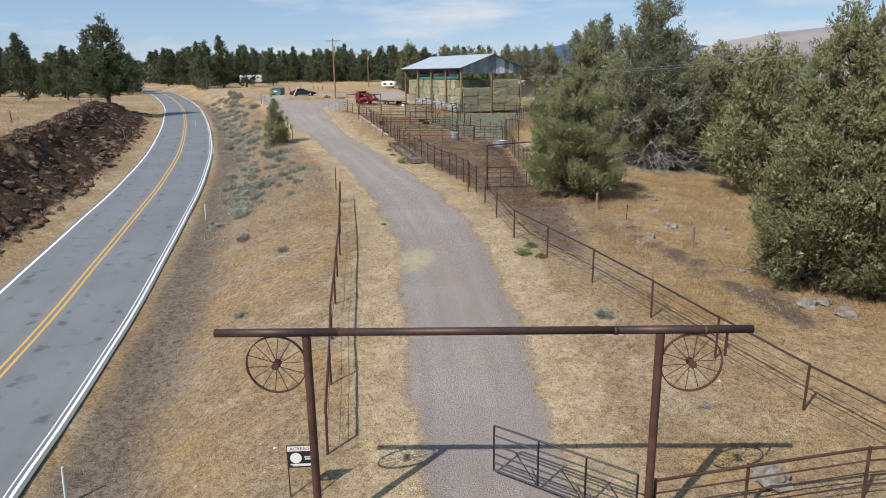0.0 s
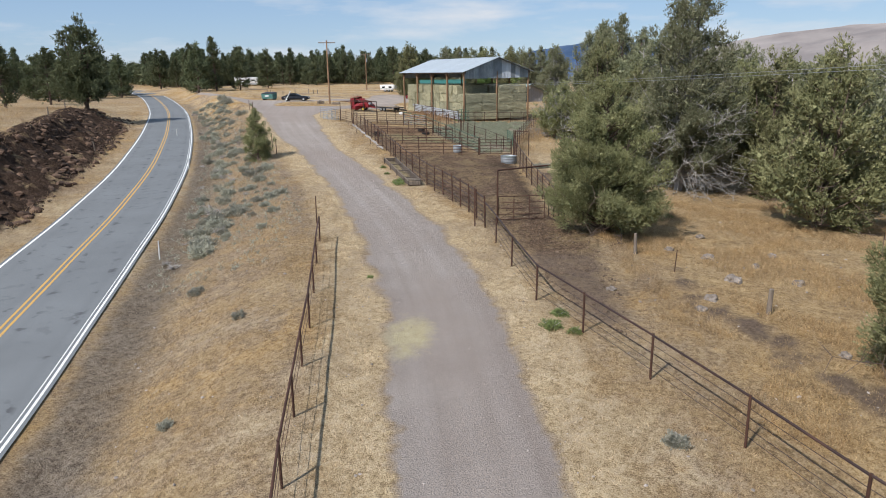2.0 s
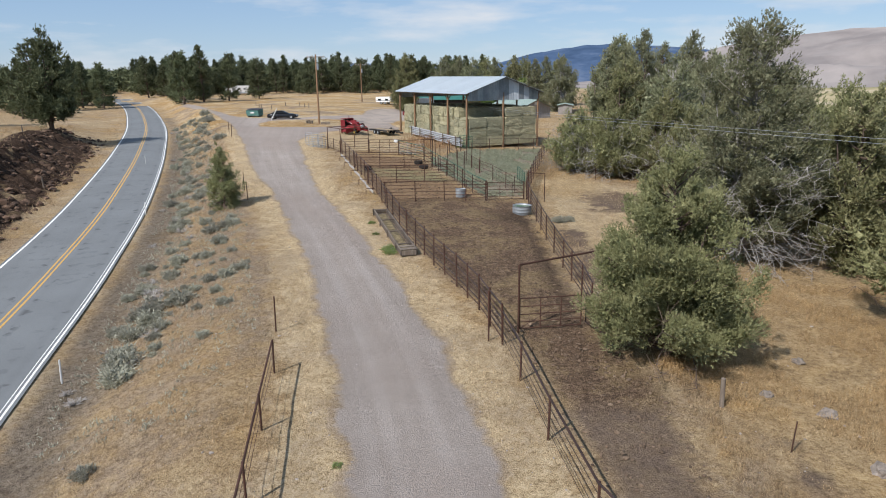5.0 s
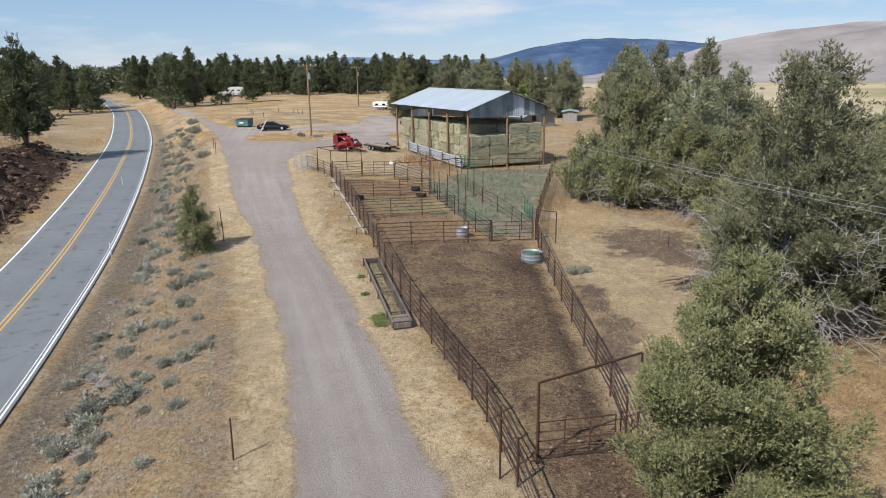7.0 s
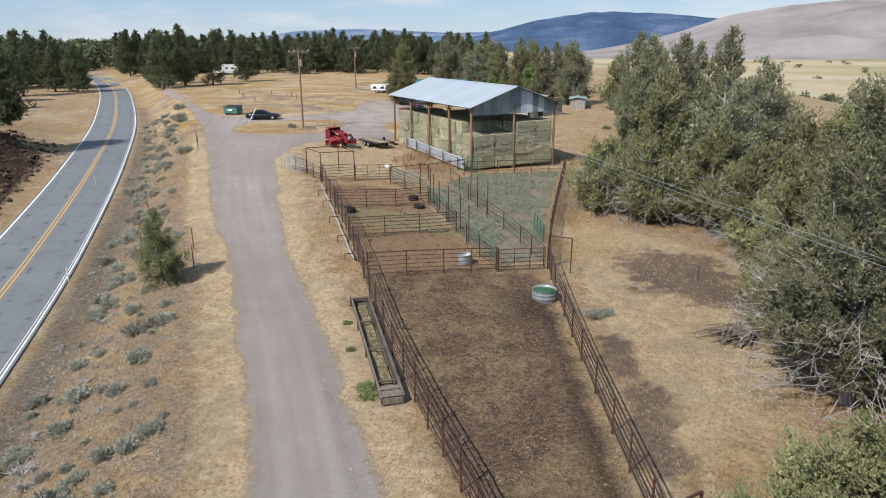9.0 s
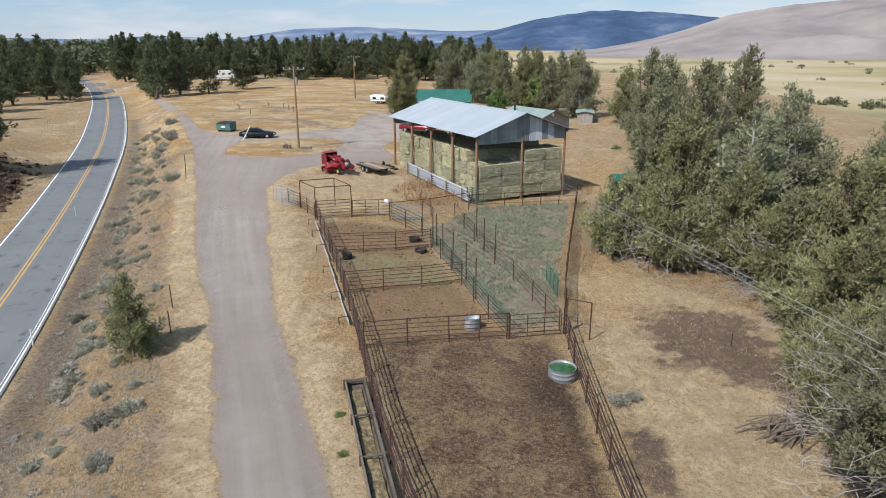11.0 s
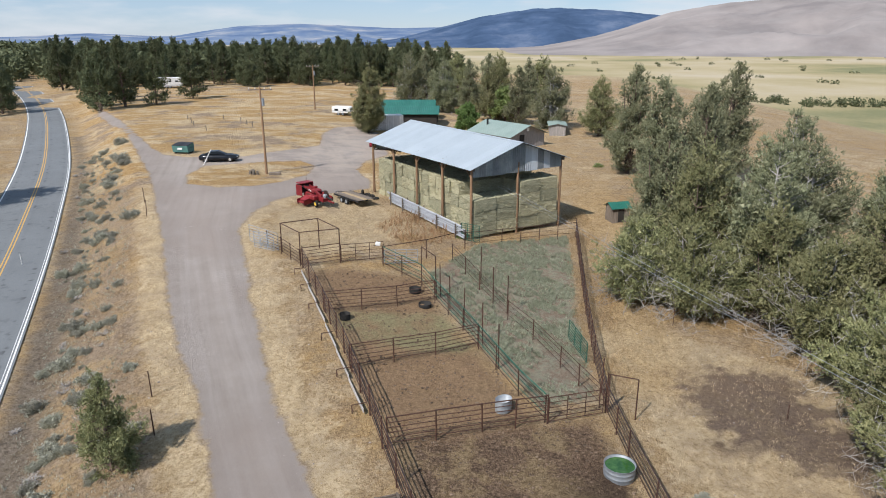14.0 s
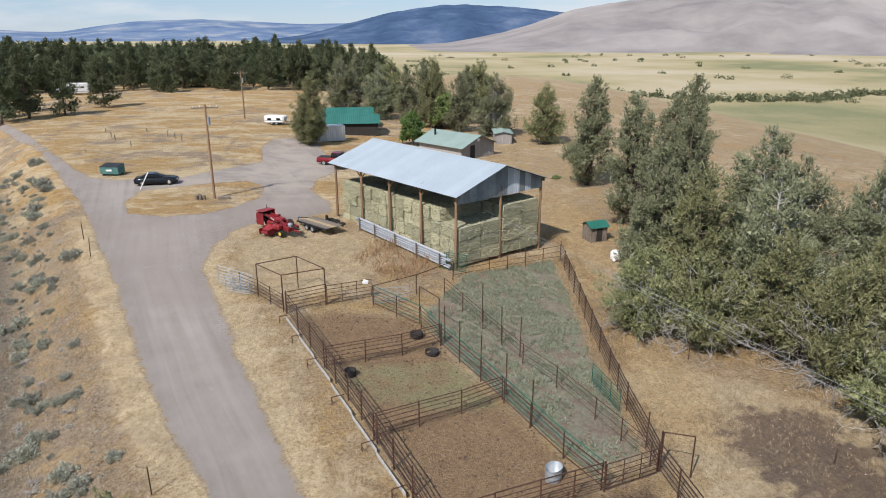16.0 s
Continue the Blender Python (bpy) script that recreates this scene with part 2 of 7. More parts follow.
def line_mat(name, col):
    m, nt, b = base(name, 0.7)
    v = place_vec(nt, "world")
    w = ramp(nt, noise_fac(nt, v, 9.0, 6.0, 0.75), grey(0.3, 0.42))
    nt.links.new(mix(nt, w, (0.2, 0.2, 0.2), col), b.inputs["Base Color"])
    return m


LINE_WHITE = line_mat("white_road_paint", (0.72, 0.72, 0.7))
LINE_YELLOW = line_mat("yellow_road_paint", (0.52, 0.31, 0.085))


def grass_colour(nt, v):
    """Dry grass by place in the world: straw, grey-brown thin stretches, golden bunches, pale mown verge, grey ditch."""
    def attr(name):
        a = nt.nodes.new("ShaderNodeAttribute")
        a.attribute_name = name
        return a.outputs["Fac"]

    big, mid, clump = noise_fac(nt, v, 0.06, 5, 0.6), noise_fac(nt, v, 0.38, 6, 0.65), noise_fac(nt, v, 1.3, 6, 0.7)
    tuft, fine = noise_fac(nt, v, 5.5, 5, 0.72), noise_fac(nt, v, 22.0, 4, 0.75)
    grit = calc(nt, "ADD", calc(nt, "MULTIPLY", tuft, 0.6), calc(nt, "MULTIPLY_ADD", fine, 0.55, calc(nt, "MULTIPLY_ADD", clump, 0.4, -0.275)))

    def three(a, b, c):
        return mix(nt, gaps, ramp(nt, grit, [(0.37, a), (0.5, b), (0.63, c)]), tuple(0.75 * k for k in a))

    gaps = ramp(nt, calc(nt, "MULTIPLY_ADD", tuft, 0.55, calc(nt, "MULTIPLY", fine, 0.45)), [(0.4, (0.7, 0.7, 0.7)), (0.45, (0, 0, 0))])

    def soft(x, y, lo, hi, amount=1.0):
        return calc(nt, "MULTIPLY", ramp(nt, calc(nt, "MULTIPLY_ADD", x, 0.5, calc(nt, "MULTIPLY", y, 0.5)), grey(lo, hi)), amount)

    straw = three((0.225, 0.152, 0.081), (0.355, 0.252, 0.137), (0.5, 0.38, 0.228))
    thin = three((0.15, 0.109, 0.078), (0.258, 0.196, 0.138), (0.385, 0.305, 0.223))
    gold = three((0.225, 0.135, 0.056), (0.355, 0.228, 0.098), (0.495, 0.35, 0.175))
    pale = three((0.29, 0.212, 0.122), (0.47, 0.362, 0.218), (0.63, 0.51, 0.345))
    patch = noise_fac(nt, v, 0.14, 6, 0.68)
    c = mix(nt, soft(mid, clump, 0.44, 0.58, 0.9), straw, thin)
    c = mix(nt, soft(patch, clump, 0.5, 0.57, 0.8), c, gold)
    c = mix(nt, soft(big, mid, 0.51, 0.58, 0.75), c, pale)
    c = mix(nt, ramp(nt, calc(nt, "MULTIPLY_ADD", patch, 0.6, calc(nt, "MULTIPLY", clump, 0.4)), [(0.38, (0.75, 0.75, 0.75)), (0.46, (0, 0, 0))]), c, pale)
    c = mix(nt, soft(patch, big, 0.55, 0.6, 0.6), c, thin)
    k = calc(nt, "ADD", calc(nt, "MULTIPLY", mid, 2.6), calc(nt, "MULTIPLY_ADD", clump, 4.2, -3.7))
    c = mix(nt, calc(nt, "MULTIPLY", ramp(nt, calc(nt, "ADD", attr("verge"), k), grey(0.1, 2.4)), 0.8), c, mix(nt, soft(mid, tuft, 0.5, 0.6, 0.6), pale, thin))
    c = mix(nt, calc(nt, "MULTIPLY", attr("bare"), soft(mid, clump, 0.43, 0.57, 0.8)), c, three((0.135, 0.098, 0.068), (0.232, 0.175, 0.124), (0.345, 0.272, 0.2)))
    c = mix(nt, calc(nt, "MULTIPLY", attr("slope"), soft(mid, clump, 0.38, 0.54, 0.75)), c, three((0.25, 0.166, 0.08), (0.4, 0.278, 0.14), (0.55, 0.415, 0.235)))
    k = calc(nt, "ADD", calc(nt, "MULTIPLY", mid, 0.9), calc(nt, "MULTIPLY_ADD", clump, 0.9, -0.95))
    c = mix(nt, calc(nt, "MULTIPLY", ramp(nt, calc(nt, "ADD", attr("ditch"), k), grey(0.2, 0.9)), 0.85), c, three((0.085, 0.067, 0.051), (0.165, 0.136, 0.106), (0.27, 0.228, 0.182)))
    mp = node(nt, "ShaderNodeMapping", Scale=(0.09, 0.2, 0.2))
    nt.links.new(v, mp.inputs["Vector"])
    swath = noise_fac(nt, mp.outputs[0], 1.0, 7, 0.7)
    f = mix(nt, ramp(nt, swath, grey(0.45, 0.53)), pale, gold)
    f = mix(nt, ramp(nt, calc(nt, "MULTIPLY_ADD", swath, -0.5, calc(nt, "MULTIPLY_ADD", patch, 0.9, 0.3)), grey(0.53, 0.61)), f, thin)
    c = mix(nt, calc(nt, "MULTIPLY", attr("field"), 0.9), c, f)
    return c, attr, (big, mid, clump, tuft, fine, grit)


def ground_mat():
    m, nt, b = base("open_ground", 0.95, 0.0, 0.1)
    v = place_vec(nt, "world")
    c, attr, (big, mid, clump, tuft, fine, grit) = grass_colour(nt, v)

    def two(fac, dark, light, p=(0.34, 0.66)):
        return ramp(nt, fac, [(p[0], dark), (p[1], light)])

    def ragged(name, wide, offset, lo=0.0, hi=0.3):
        k = calc(nt, "ADD", calc(nt, "MULTIPLY", mid, wide), calc(nt, "MULTIPLY_ADD", clump, wide * 0.8, offset))
        return ramp(nt, calc(nt, "ADD", attr(name), k), grey(lo, hi))

    # pale green-grey weeds in the small pasture, fields of the valley
    c = mix(nt, calc(nt, "MULTIPLY", ragged("weedy", 1.2, -1.1, 0.0, 0.6), 0.9), c, mix(nt, ramp(nt, clump, grey(0.42, 0.56)), two(grit, (0.16, 0.118, 0.088), (0.3, 0.238, 0.185)), two(grit, (0.15, 0.145, 0.105), (0.29, 0.285, 0.215))))
    vb = noise_fac(nt, v, 0.004, 5, 0.6)
    valley = ramp(nt, calc(nt, "MULTIPLY_ADD", mid, 0.12, vb), [(0.4, (0.19, 0.19, 0.1)), (0.5, (0.31, 0.265, 0.145)), (0.6, (0.38, 0.32, 0.2)), (0.72, (0.43, 0.37, 0.275))])
    c = mix(nt, attr("valley"), c, valley)
    # trodden corral earth: dark brown, straw worked into its middle, wet and dark by the tank and the fence
    lump = noise_fac(nt, v, 0.17, 4, 0.6)
    crumb = calc(nt, "MULTIPLY_ADD", fine, 0.5, calc(nt, "MULTIPLY", tuft, 0.5))
    earth = ramp(nt, crumb, [(0.39, (0.052, 0.033, 0.021)), (0.5, (0.135, 0.089, 0.057)), (0.61, (0.27, 0.192, 0.132))])
    earth = mix(nt, ramp(nt, calc(nt, "MULTIPLY_ADD", clump, 0.6, calc(nt, "MULTIPLY", tuft, 0.4)), [(0.4, (0.55, 0.55, 0.55)), (0.5, (0, 0, 0))]), earth, two(crumb, (0.035, 0.024, 0.016), (0.115, 0.08, 0.054), (0.38, 0.62)))
    chaff = ramp(nt, calc(nt, "ADD", calc(nt, "MULTIPLY", mid, 0.5), calc(nt, "MULTIPLY_ADD", clump, 0.3, calc(nt, "MULTIPLY", lump, 0.35))), grey(0.56, 0.64))
    earth = mix(nt, calc(nt, "MULTIPLY", chaff, 0.8), earth, two(crumb, (0.13, 0.088, 0.045), (0.36, 0.268, 0.152), (0.39, 0.61)))
    earth = mix(nt, calc(nt, "MULTIPLY", attr("warm"), calc(nt, "MULTIPLY_ADD", mid, -0.5, 1.05)), earth, two(crumb, (0.15, 0.093, 0.05), (0.37, 0.25, 0.148)))
    earth = mix(nt, calc(nt, "MULTIPLY", attr("green"), ramp(nt, mid, grey(0.35, 0.55))), earth, two(crumb, (0.15, 0.132, 0.066), (0.33, 0.29, 0.165)))
    earth = mix(nt, calc(nt, "MULTIPLY", attr("plain"), ramp(nt, clump, [(0.35, (0.95, 0.95, 0.95)), (0.65, (0.55, 0.55, 0.55))])), earth, two(crumb, (0.1, 0.072, 0.053), (0.225, 0.17, 0.13)))
    earth = mix(nt, calc(nt, "MULTIPLY", ragged("wet", 1.2, -1.1, 0.1, 0.9), 0.7), earth, two(crumb, (0.026, 0.018, 0.013), (0.075, 0.053, 0.038)))
    c = mix(nt, ragged("dirt", 1.9, -1.65, 0.0, 0.9), c, earth)
    # rock cut
    cut = ramp(nt, grit, [(0.34, (0.016, 0.010, 0.007)), (0.5, (0.055, 0.035, 0.024)), (0.72, (0.15, 0.1, 0.068))])
    c = mix(nt, ragged("cut", 0.7, -0.63, 0.3, 0.6), c, mix(nt, ramp(nt, mid, grey(0.56, 0.68)), cut, two(grit, (0.19, 0.13, 0.07), (0.4, 0.3, 0.18))))
    # gravel drive with paler wheel tracks and streaks along it
    comb = nt.nodes.new("ShaderNodeCombineXYZ")
    nt.links.new(calc(nt, "MULTIPLY", attr("across"), 1.4), comb.inputs[0])
    sep = nt.nodes.new("ShaderNodeSeparateXYZ")
    nt.links.new(v, sep.inputs[0])
    nt.links.new(calc(nt, "MULTIPLY", sep.outputs[1], 0.05), comb.inputs[1])
    streak = noise_fac(nt, comb.outputs[0], 1.3, 4, 0.55)
    tracks = ramp(nt, calc(nt, "MULTIPLY_ADD", mid, 0.25, attr("lane")), [(0.2, (0, 0, 0)), (0.6, (1, 1, 1)), (1.0, (0, 0, 0))])
    gravel = ramp(nt, calc(nt, "ADD", calc(nt, "MULTIPLY", fine, 0.35), calc(nt, "ADD", calc(nt, "MULTIPLY", mid, 0.35), calc(nt, "MULTIPLY", streak, 0.3))), [(0.3, (0.215, 0.182, 0.158)), (0.5, (0.29, 0.252, 0.223)), (0.7, (0.38, 0.337, 0.303))])
    gravel = mix(nt, calc(nt, "MULTIPLY", calc(nt, "MULTIPLY", tracks, ramp(nt, streak, grey(0.35, 0.6))), 0.6), gravel, two(fine, (0.315, 0.277, 0.25), (0.37, 0.33, 0.3), (0.3, 0.7)))
    gravel = mix(nt, calc(nt, "MULTIPLY", ramp(nt, big, grey(0.45, 0.58)), 0.55), gravel, two(fine, (0.238, 0.196, 0.17), (0.285, 0.238, 0.208), (0.3, 0.7)))
    gravel = mix(nt, calc(nt, "MULTIPLY", attr("yard"), ramp(nt, mid, grey(0.42, 0.6))), gravel, two(fine, (0.3, 0.25, 0.21), (0.4, 0.345, 0.29)))
    gravel = mix(nt, calc(nt, "MULTIPLY", ramp(nt, noise_fac(nt, v, 0.8, 5, 0.7), grey(0.66, 0.71)), 0.5), gravel, (0.4, 0.365, 0.33))
    # brown trodden margin where drive and grass meet
    c = mix(nt, calc(nt, "MULTIPLY", ragged("drive", 1.4, -1.1, -0.25, 0.1), 0.55), c, two(grit, (0.15, 0.108, 0.076), (0.31, 0.245, 0.185)))
    c = mix(nt, ragged("drive", 1.1, -0.99, -0.06, 0.22), c, gravel)
    # scattered spilt hay at the drive's side
    c = mix(nt, calc(nt, "MULTIPLY", ragged("spill", 1.3, -1.25, 0.0, 0.5), 0.85), c, two(crumb, (0.34, 0.285, 0.16), (0.5, 0.44, 0.28)))
    nt.links.new(c, b.inputs["Base Color"])
    bump(nt, b, calc(nt, "ADD", fine, calc(nt, "MULTIPLY", grit, calc(nt, "MULTIPLY_ADD", attr("drive"), -0.4, 1.2))), 0.7, 0.08)
    return m


def blade_mat():
    """Grass blades take the colour of the grass they stand in, shifted a little from blade to blade."""
    m, nt, b = base("dry_grass_blades", 0.85, 0.0, 0.15)
    c, attr, layers = grass_colour(nt, place_vec(nt, "world"))
    h = node(nt, "ShaderNodeHueSaturation")
    nt.links.new(calc(nt, "MULTIPLY_ADD", nt.nodes.new("ShaderNodeNewGeometry").outputs["Random Per Island"], 0.7, 0.85), h.inputs["Value"])
    nt.links.new(c, h.inputs["Color"])
    nt.links.new(h.outputs[0], b.inputs["Base Color"])
    t = nt.nodes.new("ShaderNodeBsdfTranslucent")
    nt.links.new(h.outputs[0], t.inputs["Color"])
    x = nt.nodes.new("ShaderNodeMixShader")
    x.inputs[0].default_value = 0.4
    nt.links.new(b.outputs[0], x.inputs[1])
    nt.links.new(t.outputs[0], x.inputs[2])
    nt.links.new(x.outputs[0], nt.nodes["Material Output"].inputs["Surface"])
    return m


STRAW = GOLD = blade_mat()
GROUND = ground_mat()

# ---- builders ----
def part(name, bm, material, parent=None, label=""):
    me = bpy.data.meshes.new(name)
    bm.to_mesh(me)
    bm.free()
    for mt in (material if isinstance(material, (list, tuple)) else [material]):
        me.materials.append(mt)
    ob = new(name, me)
    ob.parent = parent
    return tagged(ob, label) if label else ob


def arrays(name, verts, faces, material, parent=None):
    me = bpy.data.meshes.new(name)
    me.from_pydata(verts, [], faces)
    me.materials.append(material)
    ob = new(name, me)
    ob.parent = parent
    return ob


def empty(name, x, y, z, rz=0.0):
    ob = new(name)
    ob.empty_display_size = 0.2
    ob.matrix_basis = pose(x, y, z, 0, 0, rz)
    return ob


def tube(bm, p, q, r, r2=None, seg=8, caps=True):
    p, q = Vector(p), Vector(q)
    w = (q - p).normalized()
    u = w.orthogonal().normalized()
    k = w.cross(u)
    rings = []
    for c, rad in ((p, r), (q, r if r2 is None else r2)):
        rings.append([bm.verts.new(c + (u * math.cos(6.2831853 * i / seg) + k * math.sin(6.2831853 * i / seg)) * rad) for i in range(seg)])
    for i in range(seg):
        j = (i + 1) % seg
        bm.faces.new((rings[0][i], rings[0][j], rings[1][j], rings[1][i]))
    if caps:
        bm.faces.new(rings[0][::-1])
        bm.faces.new(rings[1])


def box(bm, c, size, rot=None, bevel=0.0):
    m = Matrix.Translation(c)
    if rot:
        m = m @ Euler([radians(a) for a in rot]).to_matrix().to_4x4()
    g = bmesh.ops.create_cube(bm, size=1.0, matrix=m @ Matrix.Diagonal((*size, 1)))
    if bevel:
        bmesh.ops.bevel(bm, geom=list({e for v in g["verts"] for e in v.link_edges}), offset=bevel, segments=1, affect="EDGES")


def smooth(ob):
    ob.data.shade_smooth()
    return ob


# ---- lie of the land ----
AXIS_Z = [(-60, -4.5), (0, -2.7), (10, -1.8), (15, -1.3), (20, -.6), (25, -.15), (30, .2), (37, .5), (52, .75), (65, 1.25), (80, 2.05), (93, 2.9), (107, 3.5), (125, 3.8), (150, 3.95), (230, 4.4), (500, 6), (5000, 6)]
ROAD_Z = [(-60, -4.2), (5, -2.4), (17, -2.0), (32, -1.1), (41, -.7), (60, -.2), (80, .4), (117, 1.3), (160, 2.2), (250, 3.6), (400, 5), (5000, 6)]
ROAD = [(-4, -60), (-9.5, -20), (-12.2, 5), (-14, 15), (-15.1, 20.8), (-16.6, 27.9), (-20, 41.6), (-23.7, 54.8), (-30.1, 74.6), (-42, 106), (-57.5, 142.5), (-84, 196), (-110, 240), (-150, 300), (-215, 380), (-330, 470)]
DRIVE_L = [(-.5, -60), (-.5, 10), (-.8, 16), (-1.6, 22.4), (-2.6, 31), (-4.6, 39.4), (-6.6, 46.6), (-8.3, 52.6), (-10.9, 59.5), (-15.7, 72.2), (-18.5, 78), (-21.3, 85.7), (-24.8, 95.2), (-31.6, 113), (-38.6, 128.6), (-49, 151), (-57.4, 164.6), (-64.5, 177.5), (-80, 215)]
DRIVE_R = [(-77, 217), (-66, 184), (-55.4, 165.5), (-45.4, 147), (-39.6, 135.5), (-36, 129.6), (-32.5, 127.2), (-25.1, 127.2), (-20.6, 132.4), (-16.6, 137), (-17.4, 148), (-16.5, 155.4), (-13.5, 158), (-9, 152), (-7.5, 140), (-6.5, 132), (-9.5, 126.5), (-10.2, 121), (-8.4, 115), (-8.2, 111.5), (-12, 108.6), (-15.6, 107.2), (-17.3, 104.5), (-18.4, 100.5), (-18.6, 96.3), (-17.4, 92.2), (-15.1, 84), (-12.7, 75.8), (-11.1, 70.3), (-7, 60.2), (-5.1, 54.8), (-3.1, 49), (-.7, 41), (.5, 35.4), (1.6, 30), (2.4, 22), (2.7, 16), (2.8, 10), (2.8, -60)]
ISLAND = [(-29, 116.5), (-28.2, 121.4), (-24, 122.6), (-17.6, 125.2), (-15.4, 122), (-15.6, 117.6), (-17.6, 114), (-20.4, 110.9), (-23.9, 110.2), (-27.4, 112)]
CORRAL = [(1.2, 44), (-1.2, 50), (-3.2, 56.7), (-5, 63.5), (-6.6, 69), (-9.5, 79), (-12, 86.5), (-9, 87.7), (-3.4, 86), (-1.3, 78), (.6, 72.5), (2, 68.2), (4.9, 68.9), (5.2, 62), (5.4, 51.6), (5.6, 45), (6.4, 43), (6.6, 37), (6.6, 33.6), (6.2, 30.5), (5.8, 27.4), (4.6, 28.6), (3.7, 31), (2.8, 35), (2.2, 40)]
PATHWAY = [(8.3, 36), (9.2, 34.6), (9.6, 31.6), (10.8, 28.2), (12.2, 25), (13.4, 22), (11.6, 21.6), (10.2, 25), (9.0, 28.6), (8.4, 31.6)]
PASTURE = [(2, 69), (.6, 72.5), (-1.3, 78), (-2.8, 83), (-3, 87), (1.5, 93.5), (10, 96.5), (8.4, 88), (6.6, 79), (5.2, 70)]
BARE_LOT = [(9.5, 72.2), (12.5, 74), (16.4, 73.6), (17.6, 69), (17, 64.2), (14.6, 62.4), (12.8, 64.5), (10.6, 65), (9.6, 68)]


def lerp(table, v):
    return np.interp(v, [a for a, _ in table], [b for _, b in table])


def poly_dist(x, y, pts, closed):
    """Distance from points to a polyline; for a closed one positive inside. Also the side (left negative) along an open one."""
    best, side = np.full(x.shape, 1e9), np.ones(x.shape)
    inside = np.zeros(x.shape, bool)
    n = len(pts)
    for i in range(n if closed else n - 1):
        (ax, ay), (bx, by) = pts[i], pts[(i + 1) % n]
        dx, dy = bx - ax, by - ay
        t = np.clip(((x - ax) * dx + (y - ay) * dy) / (dx * dx + dy * dy), 0, 1)
        ex, ey = x - ax - t * dx, y - ay - t * dy
        d = np.hypot(ex, ey)
        near = d < best
        best = np.where(near, d, best)
        side = np.where(near, np.sign(dy * ex - dx * ey), side)
        if closed:
            with np.errstate(divide="ignore", invalid="ignore"):
                inside ^= ((ay > y) != (by > y)) & (x < (bx - ax) * (y - ay) / (by - ay) + ax)
    return np.where(inside, best, -best) if closed else best * side


def spline(pts, n):
    """A smooth line through the points, n per span."""
    p = np.array([pts[0], *pts, pts[-1]], float)
    out = []
    for i in range(1, len(p) - 2):
        for k in range(n):
            t = k / n
            a, b, c, d = p[i - 1:i + 3]
            out.append(tuple(0.5 * (2 * b + (c - a) * t + (2 * a - 5 * b + 4 * c - d) * t * t + (3 * b - a - 3 * c + d) * t ** 3)))
    return out + [tuple(p[-2])]


ROAD_C = spline(ROAD, 4)


def step(a, b, v):
    t = np.clip((v - a) / (b - a), 0, 1)
    return t * t * (3 - 2 * t)


def land(x, y):
    """Height of the ground, without its small roughness."""
    x, y = np.asarray(x, float), np.asarray(y, float)
    axis = lerp(AXIS_Z, y)
    rd = poly_dist(x, y, ROAD_C, False)
    rz = lerp(ROAD_Z, y)
    centre = np.interp(y, [p[1] for p in DRIVE_L[:14]], [p[0] + 2 for p in DRIVE_L[:14]])
    # right of the drive: a slow fall, then down to the valley
    right = x - centre
    z = axis - 0.05 * np.clip(right - 7, 0, 30)
    fall = np.maximum(step(45, 230, x - 0.05 * (y - 60)), step(330, 620, y + 0.6 * x))
    z = z - fall * 30
    # between drive and road
    w = step(4.4, 11.5, rd)
    z = np.where(right < 0, rz - 0.12 + (z - rz + 0.12) * w, z)
    z = np.where((rd > 3.2) & (rd < 7.5) & (right < 0), z - 0.18 * np.sin(np.clip((rd - 3.2) / 4.3, 0, 1) * math.pi), z)
    # left of the road: a shoulder, then the cut bank
    high = np.interp(y, [-20, 10, 25, 90, 108, 130, 160], [1.0, 2.6, 3.5, 3.5, 2.6, 0.9, 0.3])
    bank = high * (0.4 * step(-5.0, -9.2, rd) + 0.6 * step(-8.6, -11.2, rd)) + 0.028 * np.clip(-rd - 11, 0, 60)
    z = np.where(rd < 0, rz - 0.12 + bank, z)
    return z


def ground_z(x, y):
    return float(land(np.array([x]), np.array([y]))[0])


def spread(*runs):
    out = []
    for a, b, s in runs:
        out += list(np.arange(a, b, s))
    return np.array(out)


far = [70.0]
while far[-1] < 4600:
    far.append(far[-1] * 1.13 + 2)
far = np.array(far)
gx = np.concatenate([-far[::-1] - 10, spread((-78, -46, 1.2), (-46, -28, 0.7), (-28, 20, 0.42), (20, 46, 1.0), (46, 70, 2.0)), far])
gy = np.concatenate([-far[::-1] + 30, spread((-38, 8, 1.5), (8, 100, 0.42), (100, 135, 0.6), (135, 180, 1.2), (180, 260, 3.0)), far[far > 260]])
GX, GY = np.meshgrid(gx, gy)
shape = GX.shape
px, py = GX.ravel(), GY.ravel()
pz = land(px, py)
road_d = poly_dist(px, py, ROAD_C, False)
drive_d = np.maximum(poly_dist(px, py, DRIVE_L + DRIVE_R, True), -30)
drive_d = np.minimum(drive_d, -poly_dist(px, py, ISLAND, True))
dirt_d = poly_dist(px, py, CORRAL, True)
past_d = poly_dist(px, py, PASTURE, True)
cut = step(-5.0, -6.5, road_d) * (1 - step(-11.5, -13.5, road_d)) * step(5, 20, py) * (1 - step(100, 122, py)) * step(0.2, 0.25, -road_d)
near = (np.abs(px + 10) < 70) & (py > -40) & (py < 262)
rough = np.zeros_like(pz)
amp = np.where(drive_d > 0, 0.012, 0.05) + 0.05 * (dirt_d > 0.3) + 0.75 * cut + 0.03 * (past_d > 0)
amp = np.where(np.abs(road_d) < 3.9, 0, amp)
